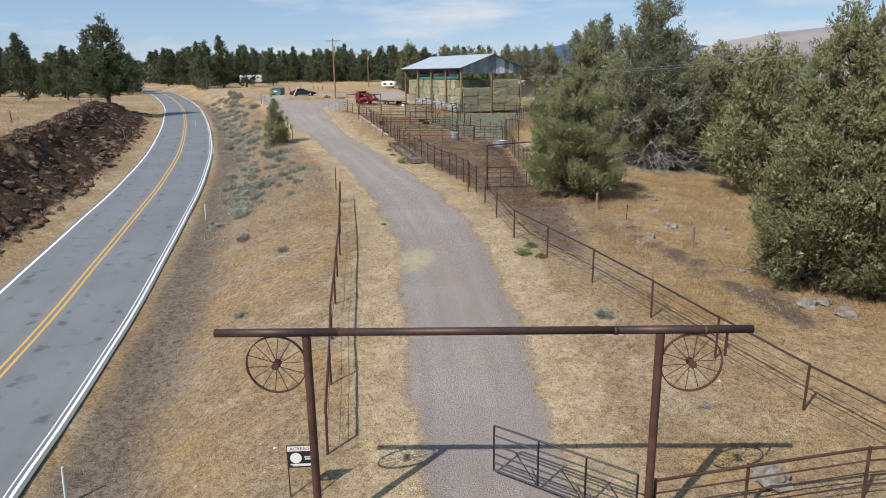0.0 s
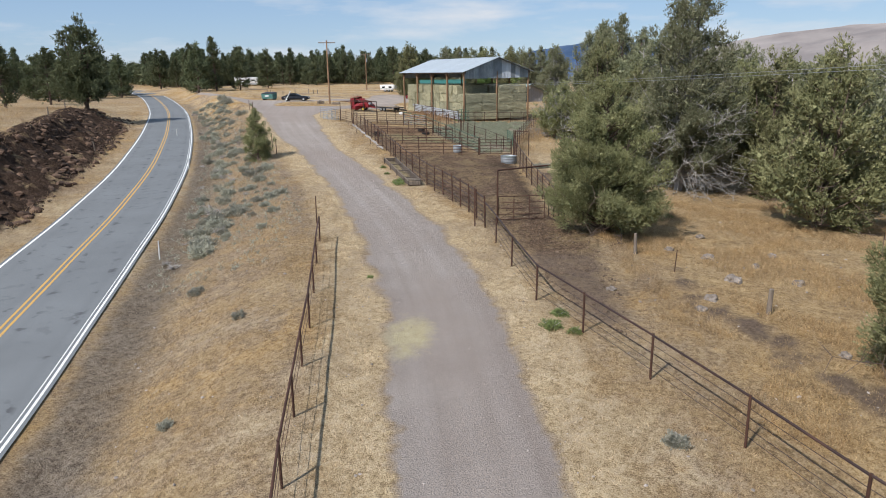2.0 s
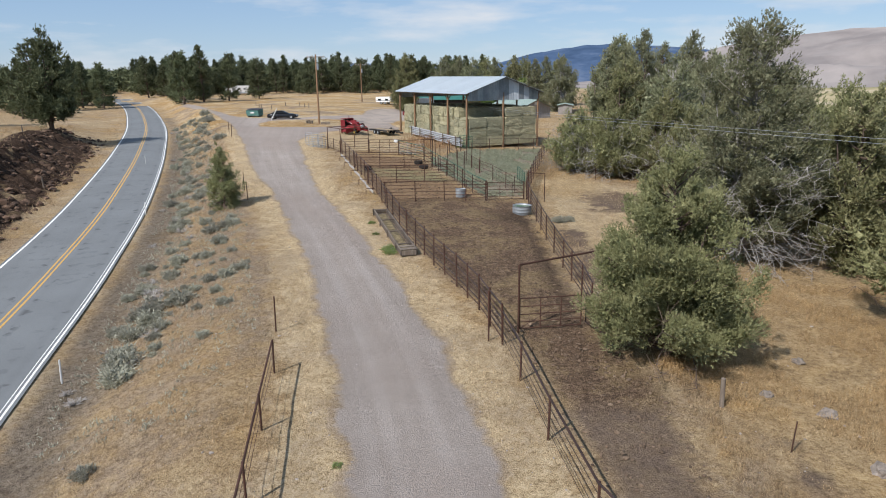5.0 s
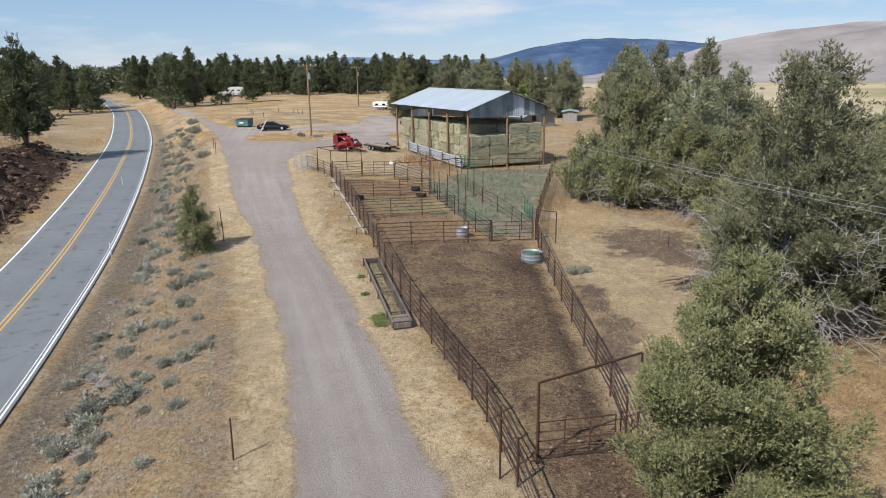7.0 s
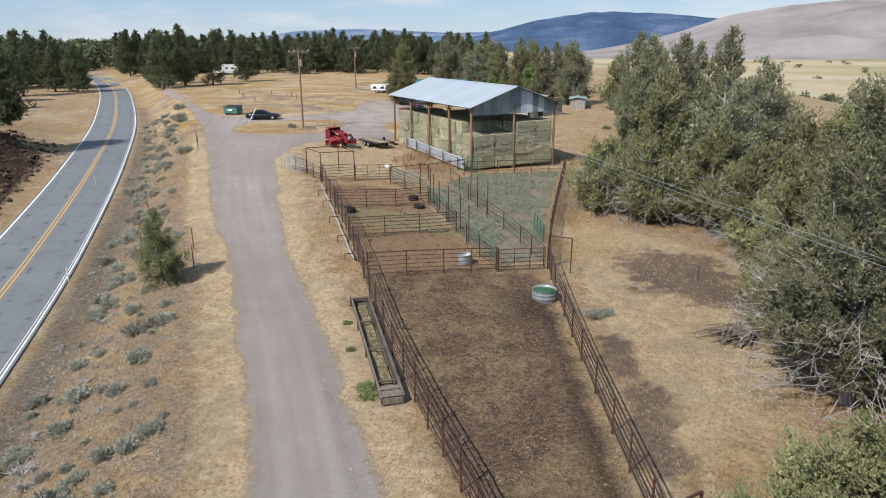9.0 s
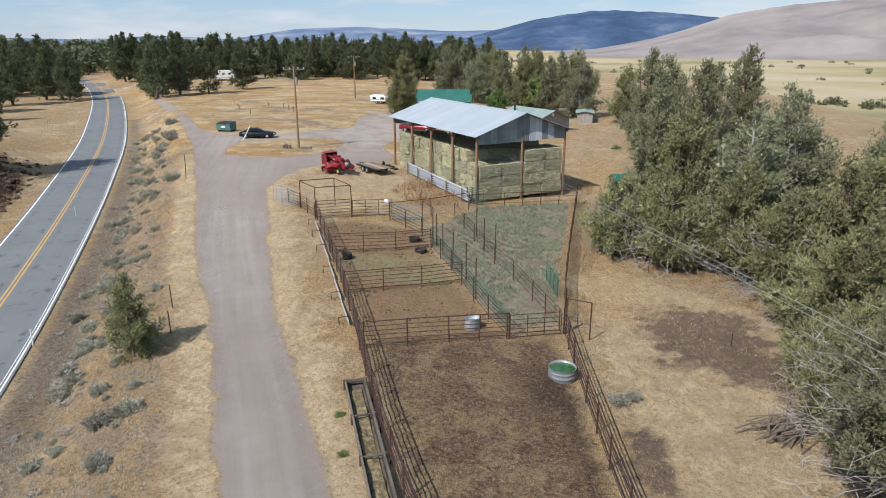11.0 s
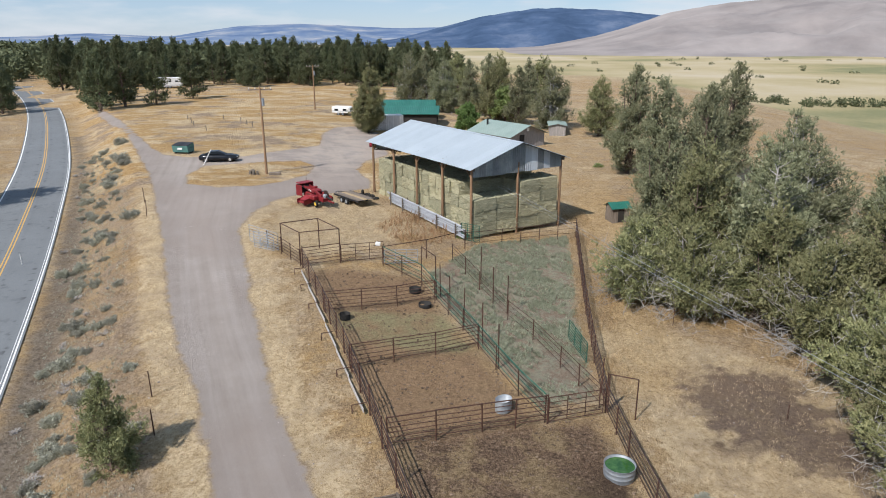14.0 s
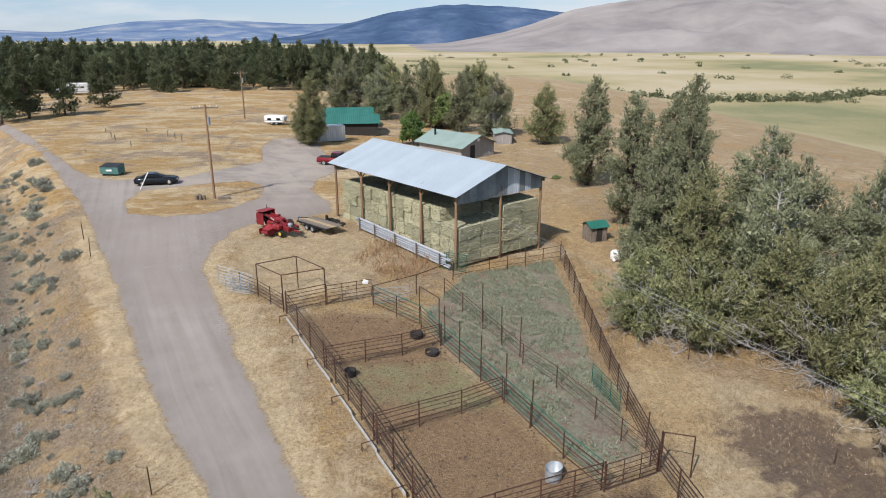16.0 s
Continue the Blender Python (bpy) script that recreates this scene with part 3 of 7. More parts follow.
for i in np.flatnonzero(near):
    q = Vector((px[i], py[i], 0.0))
    rough[i] = noise.noise(q * 0.55) * 0.5 + noise.noise(q * 1.7) * 0.5 + (noise.noise(q * 3.4 + Vector((5, 0, 0))) * 0.5 if amp[i] > 0.06 else 0)
pz = pz + rough * amp * 1.4
idx = np.arange(px.size).reshape(shape)
quads = np.stack([idx[:-1, :-1], idx[:-1, 1:], idx[1:, 1:], idx[1:, :-1]], -1).reshape(-1, 4)
ground = arrays("ground", np.stack([px, py, pz], 1).tolist(), quads.tolist(), GROUND)
tagged(smooth(ground), "dry straw-coloured grass ground with a gravel drive and bare corral earth", "ground", kind="structure")


def layer(name, values):
    a = ground.data.attributes.new(name, "FLOAT", "POINT")
    a.data.foreach_set("value", np.asarray(values, np.float32))


left_edge = np.interp(py, [p[1] for p in DRIVE_L], [p[0] for p in DRIVE_L])
right_edge = np.interp(py, [p[1] for p in DRIVE_R[::-1]][:-23], [p[0] for p in DRIVE_R[::-1]][:-23])
layer("drive", np.clip(drive_d, -3, 3))
layer("lane", np.clip(np.abs(((px - left_edge) / np.maximum(1.0, right_edge - left_edge)) - 0.5) * 2.2, 0, 1))
layer("across", px - (left_edge + right_edge) / 2)
lot_d = np.maximum(poly_dist(px, py, BARE_LOT, True), np.maximum(1.6 * poly_dist(px, py, PATHWAY, True), 1.6 * poly_dist(px, py, [(5.8, 49), (5.8, 60), (7.4, 61), (8.6, 58), (8.2, 52.5), (7.2, 48)], True)))
layer("plain", np.clip(np.maximum(lot_d, 36 - py) + 1.0, 0, 1))


def grass_layers(x, y, d, r):
    """What kind of grass grows where: pale verge, worn bank, golden slope, grey ditch."""
    field = poly_dist(x, y, [(6, 47), (6, 78), (10, 81), (20, 72), (16, 57), (11, 51)], True)
    yard = poly_dist(x, y, [(-17, 93), (-17, 101), (-14, 106), (-8, 108), (-2, 97), (-8, 89.5), (-13, 89)], True)
    return (("verge", np.maximum(np.clip(2.7 + np.minimum(d, 0), -3, 3) * (1 - step(104, 112, y)), np.maximum(np.clip(field, 0, 2.1), np.clip(yard, 0, 1.8)))),
            ("bare", step(4.5, 7.5, r) * (1 - step(14, 18, r)) * step(30, 45, y) * (1 - step(105, 130, y)) * (d < -2)),
            ("slope", np.maximum(step(7.2, 9.5, x) * (1 - step(50, 56, y)) * step(10, 20, y), step(5.5, 7.5, x - 0.18 * (y - 70)) * (1 - step(9.5, 11.5, x - 0.18 * (y - 70))) * step(69, 72, y) * (1 - step(112, 120, y)))),
            ("field", step(106, 114, y) * step(3, 8, r) * (1 - step(0, 25, x - 0.1 * (y - 120)))),
            ("ditch", step(3.2, 4.2, r) * (1 - step(4.6, 7.8, r)) * (y < 160)))


for nm, val in grass_layers(px, py, drive_d, road_d):
    layer(nm, val)
layer("dirt", np.clip(np.maximum(poly_dist(px, py, CORRAL, True), lot_d * 0.7 + rough * 2.2), -3, 3))
layer("warm", step(66.6, 68.4, py - 0.24 * px) * (1 - step(88, 92, py)))
layer("yard", step(112, 122, py) * (1 - step(-26, -29, px)))
layer("wet", np.exp(-((px - 4.85) / 0.75) ** 2) * step(42, 47, py) * (1 - step(64, 67, py)) + np.exp(-((px - 4) ** 2 + (py - 63) ** 2) / 4))
layer("weedy", np.clip(past_d, -2, 2))
layer("cut", cut)
layer("green", step(74.5, 75.5, py) * (1 - step(79.5, 80.5, py)) * (px < 0))
layer("valley", np.maximum(step(60, 180, px - 0.05 * (py - 60)), step(300, 420, py + 0.6 * px)))
layer("spill", np.clip(1.0 - np.hypot((px + 1.5) / 1.0, (py - 28.0) / 2.2), -1, 1))

# ---- the paved road ----
def ribbon(name, offs, lift, material, length=None):
    """A strip along the road between two offsets from its centre line, with the offset kept as a layer."""
    v, f, lat = [], [], []
    pts = [p for p in spline(ROAD, 10) if p[1] < 420]
    for i, (x, y) in enumerate(pts):
        a, b = pts[max(0, i - 1)], pts[min(len(pts) - 1, i + 1)]
        d = Vector((b[0] - a[0], b[1] - a[1])).normalized()
        for o in offs:
            v.append((x + d.y * o, y - d.x * o, float(lerp(ROAD_Z, y)) + lift - 0.012 * abs(o)))
            lat.append(o)
    n = len(offs)
    for i in range(len(pts) - 1):
        for k in range(n - 1):
            f.append((i * n + k, i * n + k + 1, (i + 1) * n + k + 1, (i + 1) * n + k))
    ob = arrays(name, v, f, material)
    a = ob.data.attributes.new("lat", "FLOAT", "POINT")
    a.data.foreach_set("value", np.asarray(lat, np.float32))
    return ob


tagged(ribbon("road", [-3.32, -3.2, -2, 0, 2, 3.2, 3.3], 0.0, ASPHALT), "worn grey asphalt two-lane road with dark tar patches", "road", kind="structure")
for nm, o, w, mt in (("edge_line", -3.1, 0.13, LINE_WHITE), ("edge_line", 3.13, 0.09, LINE_WHITE), ("edge_line", 2.96, 0.04, LINE_WHITE), ("centre_line", -0.13, 0.11, LINE_YELLOW), ("centre_line", 0.13, 0.11, LINE_YELLOW)):
    tagged(ribbon(nm, [o - w / 2, o + w / 2], 0.006, mt), "painted %s on grey asphalt" % ("white edge line" if mt is LINE_WHITE else "yellow centre line"), "road marking", kind="structure")

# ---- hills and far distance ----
def hill_mat(name, cols, haze_glow, amount, scale=0.004, spots=0.0, spot_col=(0.05, 0.06, 0.05)):
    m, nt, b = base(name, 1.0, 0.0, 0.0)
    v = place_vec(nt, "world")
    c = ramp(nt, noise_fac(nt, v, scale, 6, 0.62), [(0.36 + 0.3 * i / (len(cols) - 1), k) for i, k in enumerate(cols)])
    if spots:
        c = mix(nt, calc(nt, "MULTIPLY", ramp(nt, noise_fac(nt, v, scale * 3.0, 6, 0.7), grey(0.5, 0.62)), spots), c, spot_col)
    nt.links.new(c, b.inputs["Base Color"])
    # distance haze laid on as emission: the hill itself glows in the haze colour
    b.inputs["Emission Color"].default_value = (*haze_glow, 1)
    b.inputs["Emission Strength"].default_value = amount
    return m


def hill(name, az0, az1, dist, depth, profile, material, label, base_z=-26.0, eye=(0, 40, 14)):
    """A ridge seen over a span of bearings: profile gives its crest in degrees above the level line by bearing."""
    n, k = 150, 16
    v, f = [], []
    for i in range(n + 1):
        az = az0 + (az1 - az0) * i / n
        crest = float(np.interp(az, [a for a, _ in profile], [b for _, b in profile]))
        for j in range(k + 1):
            t = j / k
            d = dist + depth * t
            x, y = eye[0] + d * math.sin(radians(az)), eye[1] + d * math.cos(radians(az))
            top = eye[2] + (dist + depth) * math.tan(radians(crest))
            z = base_z + (top - base_z) * (t ** 1.25)
            q = Vector((x, y, 0)) / (depth * 0.28)
            z += ((noise.ridged_multi_fractal(q * 0.7, 0.9, 2.1, 5, 1.0, 2.0) * 0.2 - 0.2) * (top - base_z) * math.sin(min(1, t * 1.08) * math.pi) ** 0.7)
            if j == k:
                z += noise.fractal(Vector((az * 0.9, dist, 0)), 1.0, 2.0, 4) * 0.03 * (top - base_z)
            v.append((x, y, z))
    for i in range(n):
        for j in range(k):
            a = i * (k + 1) + j
            f.append((a, a + k + 1, a + k + 2, a + 1))
    return tagged(smooth(arrays(name, v, f, material)), label, "hill", kind="structure")


# haze tint given off by the tan hill; the far range's bluish base holds haze too
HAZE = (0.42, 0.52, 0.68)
hill("backdrop_far_hills", -80, 30, 3000, 1300, [(-80, 0.3), (-40, 0.1), (-33, 0.0), (-28.5, -0.1), (-23.5, 0.15), (-18, -0.1), (-15.5, 0.3), (-13, 0.66), (-8.6, 0.85), (-5, 0.72), (-0.6, 0.5), (3, 0.58), (12, 0.4), (30, -1.2)], hill_mat("far_range", [(0.03, 0.055, 0.11), (0.06, 0.09, 0.15), (0.11, 0.135, 0.17), (0.24, 0.23, 0.225)], (0.34, 0.47, 0.74), 0.24, 0.0045, 0.35, (0.04, 0.06, 0.1)), "blue-grey range of dry hills far off, haze put in colour and glow")
# cloud shade painted as near-black blue base colours; no cloud casts it
hill("backdrop_dark_hill", -8, 44, 2300, 700, [(-8, -0.9), (-4, -0.7), (-0.6, -0.28), (3.5, 0.72), (6.3, 1.43), (9.9, 1.93), (12, 2.06), (17, 1.8), (19.5, 1.48), (30, 0.9), (44, -0.6)], hill_mat("cloud_shade_painted_hill", [(0.01, 0.022, 0.045), (0.03, 0.05, 0.09), (0.08, 0.1, 0.14)], (0.18, 0.28, 0.5), 0.25, 0.006, 0.4, (0.015, 0.03, 0.055)), "wooded hill with cloud shade and haze painted as dark blue")
hill("backdrop_tan_hill", 3, 80, 1500, 750, [(3, -1.2), (9, -0.95), (11, -0.85), (13, -0.5), (15.5, -0.02), (18, 0.7), (20.7, 1.62), (23, 2.05), (25.5, 2.32), (29, 2.62), (32, 2.75), (40, 3.0), (80, 2.6)], hill_mat("bare_tan_hill", [(0.145, 0.117, 0.1), (0.205, 0.17, 0.147), (0.262, 0.222, 0.195)], HAZE, 0.17, 0.005, 0.35, (0.2, 0.175, 0.155)), "bare tan grassland hill with haze added as a glow")

# ---- trees ----
def leaf_mesh(name, centres, outs, size, per, flat, rng, material, slim=0.42, spray=0.75):
    """Many small bent blades in tufts: centres and outward ways of the tufts, blade length, blades per tuft."""
    c = np.repeat(np.asarray(centres, float), per, 0)
    o = np.repeat(np.asarray(outs, float), per, 0)
    n = len(c)
    d = o + rng.normal(0, spray, (n, 3)) * np.array([1, 1, flat])
    d /= np.linalg.norm(d, axis=1)[:, None]
    s = np.cross(d, rng.normal(0, 1, (n, 3)))
    s /= np.maximum(1e-6, np.linalg.norm(s, axis=1))[:, None]
    ln = size * rng.uniform(0.6, 1.35, n)[:, None]
    b = c + rng.normal(0, size * 0.5, (n, 3))
    v = np.stack([b - s * ln * slim, b + s * ln * slim, b + d * ln], 1).reshape(-1, 3)
    me = bpy.data.meshes.new(name)
    me.vertices.add(3 * n)
    me.vertices.foreach_set("co", v.astype(np.float32).ravel())
    me.loops.add(3 * n)
    me.loops.foreach_set("vertex_index", np.arange(3 * n, dtype=np.int32))
    me.polygons.add(n)
    me.polygons.foreach_set("loop_start", np.arange(0, 3 * n, 3, dtype=np.int32))
    me.update(calc_edges=True)
    me.materials.append(material)
    return me


def limb(bm, pts, r0, r1, seg=6):
    n = len(pts) - 1
    for i in range(n):
        tube(bm, pts[i], pts[i + 1], r0 + (r1 - r0) * i / n, r0 + (r1 - r0) * (i + 1) / n, seg, False)


def leafy_tree(seed, height, radius, tufts_n, per, size, low, material, lobes=26):
    """Trunk and crown of a small leafy tree: limbs that end in lobes, each covered with tufts of leaves."""
    rng = np.random.default_rng(seed)
    bm = bmesh.new()
    lean = rng.normal(0, 0.02, 2) * height
    limb(bm, [(lean[0] * t * t, lean[1] * t * t, height * t * 0.96) for t in np.linspace(0, 1, 7)], 0.034 * height, 0.03)
    lobe_c, lobe_r = [], []
    for i in range(lobes):
        t = low + (1 - low) * ((i + rng.uniform(0, 1)) / lobes) ** 0.85
        u = (t - low) / (1 - low)
        a = i * 2.399 + rng.uniform(-0.5, 0.5)
        reach = radius * oval(u) * rng.uniform(0.35, 1.3) ** 0.7
        stem = Vector((lean[0] * t * t, lean[1] * t * t, height * t))
        end = stem + Vector((math.cos(a), math.sin(a), 0)) * reach * 0.72
        root = Vector((stem.x, stem.y, max(0.25, stem.z - reach * 0.15)))
        limb(bm, [root, root.lerp(end, 0.55) + Vector((0, 0, 0.12 * reach)), end], 0.012 * height * (1 - 0.7 * t) + 0.02, 0.015, 5)
        lobe_c.append(tuple(end))
        lobe_r.append(max(0.22, radius * 0.3 * (0.4 + 0.6 * oval(u)) * rng.uniform(0.6, 1.3)))
    trunk = bpy.data.meshes.new("leafy_trunk")
    bm.to_mesh(trunk)
    bm.free()
    trunk.materials.append(BARK)
    lobe_r = np.array(lobe_r)
    pick = rng.choice(lobes, tufts_n, p=lobe_r ** 2 / (lobe_r ** 2).sum())
    d = rng.normal(0, 1, (tufts_n, 3)) * np.array([1, 1, 0.9]) + np.array([0, 0, 0.15])
    d /= np.linalg.norm(d, axis=1)[:, None]
    c = np.array(lobe_c)[pick] + d * (lobe_r[pick] * rng.uniform(0.45, 1.08, tufts_n))[:, None] * np.array([1, 1, 0.7])
    c[:, 2] = np.maximum(c[:, 2], 0.25)
    return trunk, leaf_mesh("leafy_crown", c, d + np.array([0, 0, 0.45]), size, per, 0.8, rng, material)


def blades(name, p, nrm, way, size, slim, rng, material, loose=0.3):
    """Slender needles as small triangles: way gives their direction, nrm the side that they turn to the light."""
    n = len(p)
    nrm = nrm + rng.normal(0, 0.25, (n, 3))
    way = way + rng.normal(0, loose, (n, 3))
    way /= np.maximum(1e-6, np.linalg.norm(way, axis=1))[:, None]
    side = np.cross(nrm, way)
    side /= np.maximum(1e-6, np.linalg.norm(side, axis=1))[:, None]
    ln = (size * rng.uniform(0.6, 1.4, n))[:, None]
    v = np.stack([p - side * ln * slim[:, None], p + side * ln * slim[:, None], p + way * ln], 1).reshape(-1, 3)
    me = bpy.data.meshes.new(name)
    me.vertices.add(3 * n)
    me.vertices.foreach_set("co", v.astype(np.float32).ravel())
    me.loops.add(3 * n)
    me.loops.foreach_set("vertex_index", np.arange(3 * n, dtype=np.int32))
    me.polygons.add(n)
    me.polygons.foreach_set("loop_start", np.arange(0, 3 * n, 3, dtype=np.int32))
    me.update(calc_edges=True)
    me.materials.append(material)
    return me


def conifer(kind, seed, height, radius, boughs, shape, low, material, leaf=0.12, density=75, clump=0.36, tops=3, dead=0, lift=0.55, slim=0.4, heart=0.4, finger=0.55):
    """A conifer: leaders, boughs and on each bough a run of dense leafy clumps, with gaps between boughs; bare grey twigs low down."""
    rng = np.random.default_rng(seed)
    bm = bmesh.new()
    lean = rng.normal(0, 0.02, 2) * height
    leaders = [(lean[0], lean[1], height, 1.0)]
    for k in range(tops):
        a, r = k * 2.4 + rng.uniform(0, 1), radius * rng.uniform(0.25, 0.5)
        leaders.append((r * math.cos(a), r * math.sin(a), height * rng.uniform(0.72, 0.95), 0.62))
    for x, y, h, w in leaders:
        limb(bm, [(x * t ** 0.8, y * t ** 0.8, h * t * 0.97) for t in np.linspace(0, 1, 7)], 0.024 * height * (1 if w == 1.0 else 0.5), 0.02)
    cen, axs, rad = [], [], []
    for i in range(boughs):
        x, y, h, w = leaders[0] if rng.random() < 0.5 else leaders[rng.integers(0, len(leaders))]
        t = low + (1 - low) * rng.uniform(0, 1) ** 0.85
        u = (t - low) / (1 - low)
        a = i * 2.399 + rng.uniform(-0.7, 0.7)
        reach = radius * w * max(0.08, shape(u)) * rng.uniform(0.55, 1.22) ** 0.8
        out = Vector((math.cos(a), math.sin(a), 0))
        hub = Vector((x * t ** 0.8, y * t ** 0.8, h * t))
        root = Vector((hub.x, hub.y, max(0.2, hub.z - reach * lift)))
        end = hub + out * reach * 0.9 + Vector((0, 0, rng.normal(0, 0.25)))
        mid = root.lerp(end, 0.5) + Vector((0, 0, -0.06 * reach))
        limb(bm, [root, mid, end], 0.007 * height * (1 - 0.7 * t) + 0.014, 0.012, 5)
        axis = (out * (0.85 - 0.5 * u) + Vector((0, 0, 0.5 + 0.6 * u))).normalized()
        n = max(2, int(reach / (clump * 0.62)))
        for j in range(n):
            f = 0.42 + 0.6 * (j + rng.uniform(0, 1)) / n
            r = clump * rng.uniform(0.6, 1.25) * (1.15 - 0.45 * u)
            p = root.lerp(end, f) + Vector(rng.normal(0, 0.1 + 0.07 * reach, 3)) + axis * r * 0.5
            cen.append(tuple(p))
            axs.append(tuple((axis + Vector(rng.normal(0, 0.25, 3))).normalized()))
            rad.append(r)
    for x, y, h, w in leaders:
        for j in range(4):
            cen.append((x, y, h * (0.9 + 0.03 * j)))
            axs.append((0.0, 0.0, 1.0))
            rad.append(clump * (0.8 - 0.13 * j))
    for i in range(dead):
        a, t = rng.uniform(0, 6.28), rng.uniform(0.03, 0.5)
        pts = [Vector((lean[0] * t ** 0.8, lean[1] * t ** 0.8, height * t))]
        way = Vector((math.cos(a), math.sin(a), rng.uniform(-0.35, 0.3)))
        for k in range(5):
            way = (way + Vector(rng.normal(0, 0.25, 3))).normalized()
            pts.append(pts[-1] + way * radius * (0.25 if t < 0.36 else 0.19))
        for q in pts:
            q.z = max(q.z, 0.12)
        limb(bm, pts, 0.026, 0.008, 4)
        for q in pts[3:]:
            for _ in range(4):
                limb(bm, [q, q + Vector(rng.normal(0, 0.3, 3))], 0.012, 0.005, 3)
    trunk = bpy.data.meshes.new(kind + "_trunk")
    bm.to_mesh(trunk)
    bm.free()
    trunk.materials.append(GREY_WOOD if dead > 12 else BARK)
    rad, cen, axs = np.array(rad), np.array(cen), np.array(axs)
    # fingers of needles over the upper skin of each clump, and a darker heart of broader sprays inside it
    nf = np.maximum(5, (density / 9 * (rad / clump) ** 2 * rng.uniform(0.75, 1.2, len(rad))).astype(int))
    c, ax, r = np.repeat(cen, nf, 0), np.repeat(axs, nf, 0), np.repeat(rad, nf)
    d = rng.normal(0, 1, (len(c), 3)) + ax * 0.5
    d /= np.linalg.norm(d, axis=1)[:, None]
    foot = c + (d + ax * (d * ax).sum(1)[:, None] * 0.5) * (r * rng.uniform(0.55, 0.9, len(c)))[:, None]
    point = d * 0.75 + ax * 0.7 + np.array([0, 0, 0.25]) + rng.normal(0, 0.3, d.shape)
    point /= np.linalg.norm(point, axis=1)[:, None]
    k = 9
    along = np.tile(np.linspace(0.0, 1.0, k), len(c))
    foot, point, d, r = np.repeat(foot, k, 0), np.repeat(point, k, 0), np.repeat(d, k, 0), np.repeat(r, k)
    p = foot + point * (along * r * finger)[:, None] + rng.normal(0, leaf * 0.2, foot.shape)
    nc = 14 if heart > 0.3 else 26
    hd = rng.normal(0, 1, (len(cen) * nc, 3))
    hd /= np.linalg.norm(hd, axis=1)[:, None]
    hr = np.repeat(rad, nc)
    hp = np.repeat(cen, nc, 0) + hd * (hr * rng.uniform(0.15, 0.5, len(hr)))[:, None]
    hw = np.cross(hd, rng.normal(0, 1, hd.shape)) + np.repeat(axs, nc, 0) * 0.4
    size = np.concatenate([np.full(len(p), leaf), hr * heart])[:, None]
    p, d, way = np.concatenate([p, hp]), np.concatenate([d, hd]), np.concatenate([point, hw])
    p[:, 2] = np.maximum(p[:, 2], 0.12)
    wide = np.concatenate([np.full(len(p) - len(hp), slim), np.full(len(hp), 0.5)])
    return trunk, blades(kind + "_crown", p, d, way, size[:, 0], wide, rng, material)


def tree(name, meshes, x, y, scale, turn, label, group, category="tree"):
    t = new(name)
    t.matrix_basis = pose(x, y, ground_z(x, y) - 0.06, 0, 0, turn) @ Matrix.Scale(scale, 4)
    for nm, me in zip(("trunk", "crown"), meshes):
        ob = new(nm, me)
        ob.parent = t
    return tagged(t, label, category, group)


def cone(t):
    return (1 - t) ** 0.75 * min(1, 0.35 + 3.2 * t)


def oval(t):
    return math.sqrt(max(0, 1 - (1.5 * (t - 0.36)) ** 2)) * (1 if t < 0.36 else max(0.15, 1 - 0.55 * (t - 0.36)))


def mixed(t):
    return 0.62 * oval(t) + 0.42 * cone(t)


J = [conifer("juniper", 11, 7.3, 2.9, 150, mixed, 0.13, JUNIPER, 0.05, 640, 0.37, 4, 5, 0.55, 0.3, 0.24, 0.3),
     conifer("juniper", 12, 13.2, 3.9, 180, mixed, 0.17, JUNIPER_GREY, 0.075, 340, 0.46, 5, 170, 0.55, 0.26, 0.3, 0.4),
     conifer("juniper", 13, 10.2, 2.9, 160, mixed, 0.04, JUNIPER, 0.065, 430, 0.41, 3, 10, 0.55, 0.28, 0.28, 0.35),
     conifer("juniper", 14, 13.0, 3.7, 130, cone, 0.04, JUNIPER_GREY, 0.14, 135, 0.55, 3, 10, 0.55, 0.22),
     conifer("juniper", 15, 5.5, 3.1, 80, mixed, 0.16, JUNIPER, 0.11, 160, 0.45, 4, 90, 0.55, 0.22),
     conifer("juniper", 16, 9.0, 3.4, 105, mixed, 0.05, JUNIPER, 0.13, 140, 0.52, 4, 12, 0.55, 0.22),
     conifer("juniper", 17, 11.6, 4.0, 130, mixed, 0.03, JUNIPER_GREY, 0.14, 135, 0.56, 4, 30, 0.55, 0.22)]
P = [conifer("pine", 21, 12.0, 3.4, 70, mixed, 0.05, PINE, 0.3, 36, 0.75, 0, 0, 0.12, 0.24),
     conifer("pine", 22, 13.0, 3.2, 70, cone, 0.08, PINE, 0.3, 36, 0.75, 0, 0, 0.1, 0.24),
     conifer("pine", 23, 10.5, 3.7, 62, mixed, 0.05, PINE, 0.3, 36, 0.8, 2, 0, 0.2, 0.24)]
JUN = "green juniper with dense scaly foliage on dry grass slope"
JUN_G = "grey-green juniper with bare dead silvery branches"
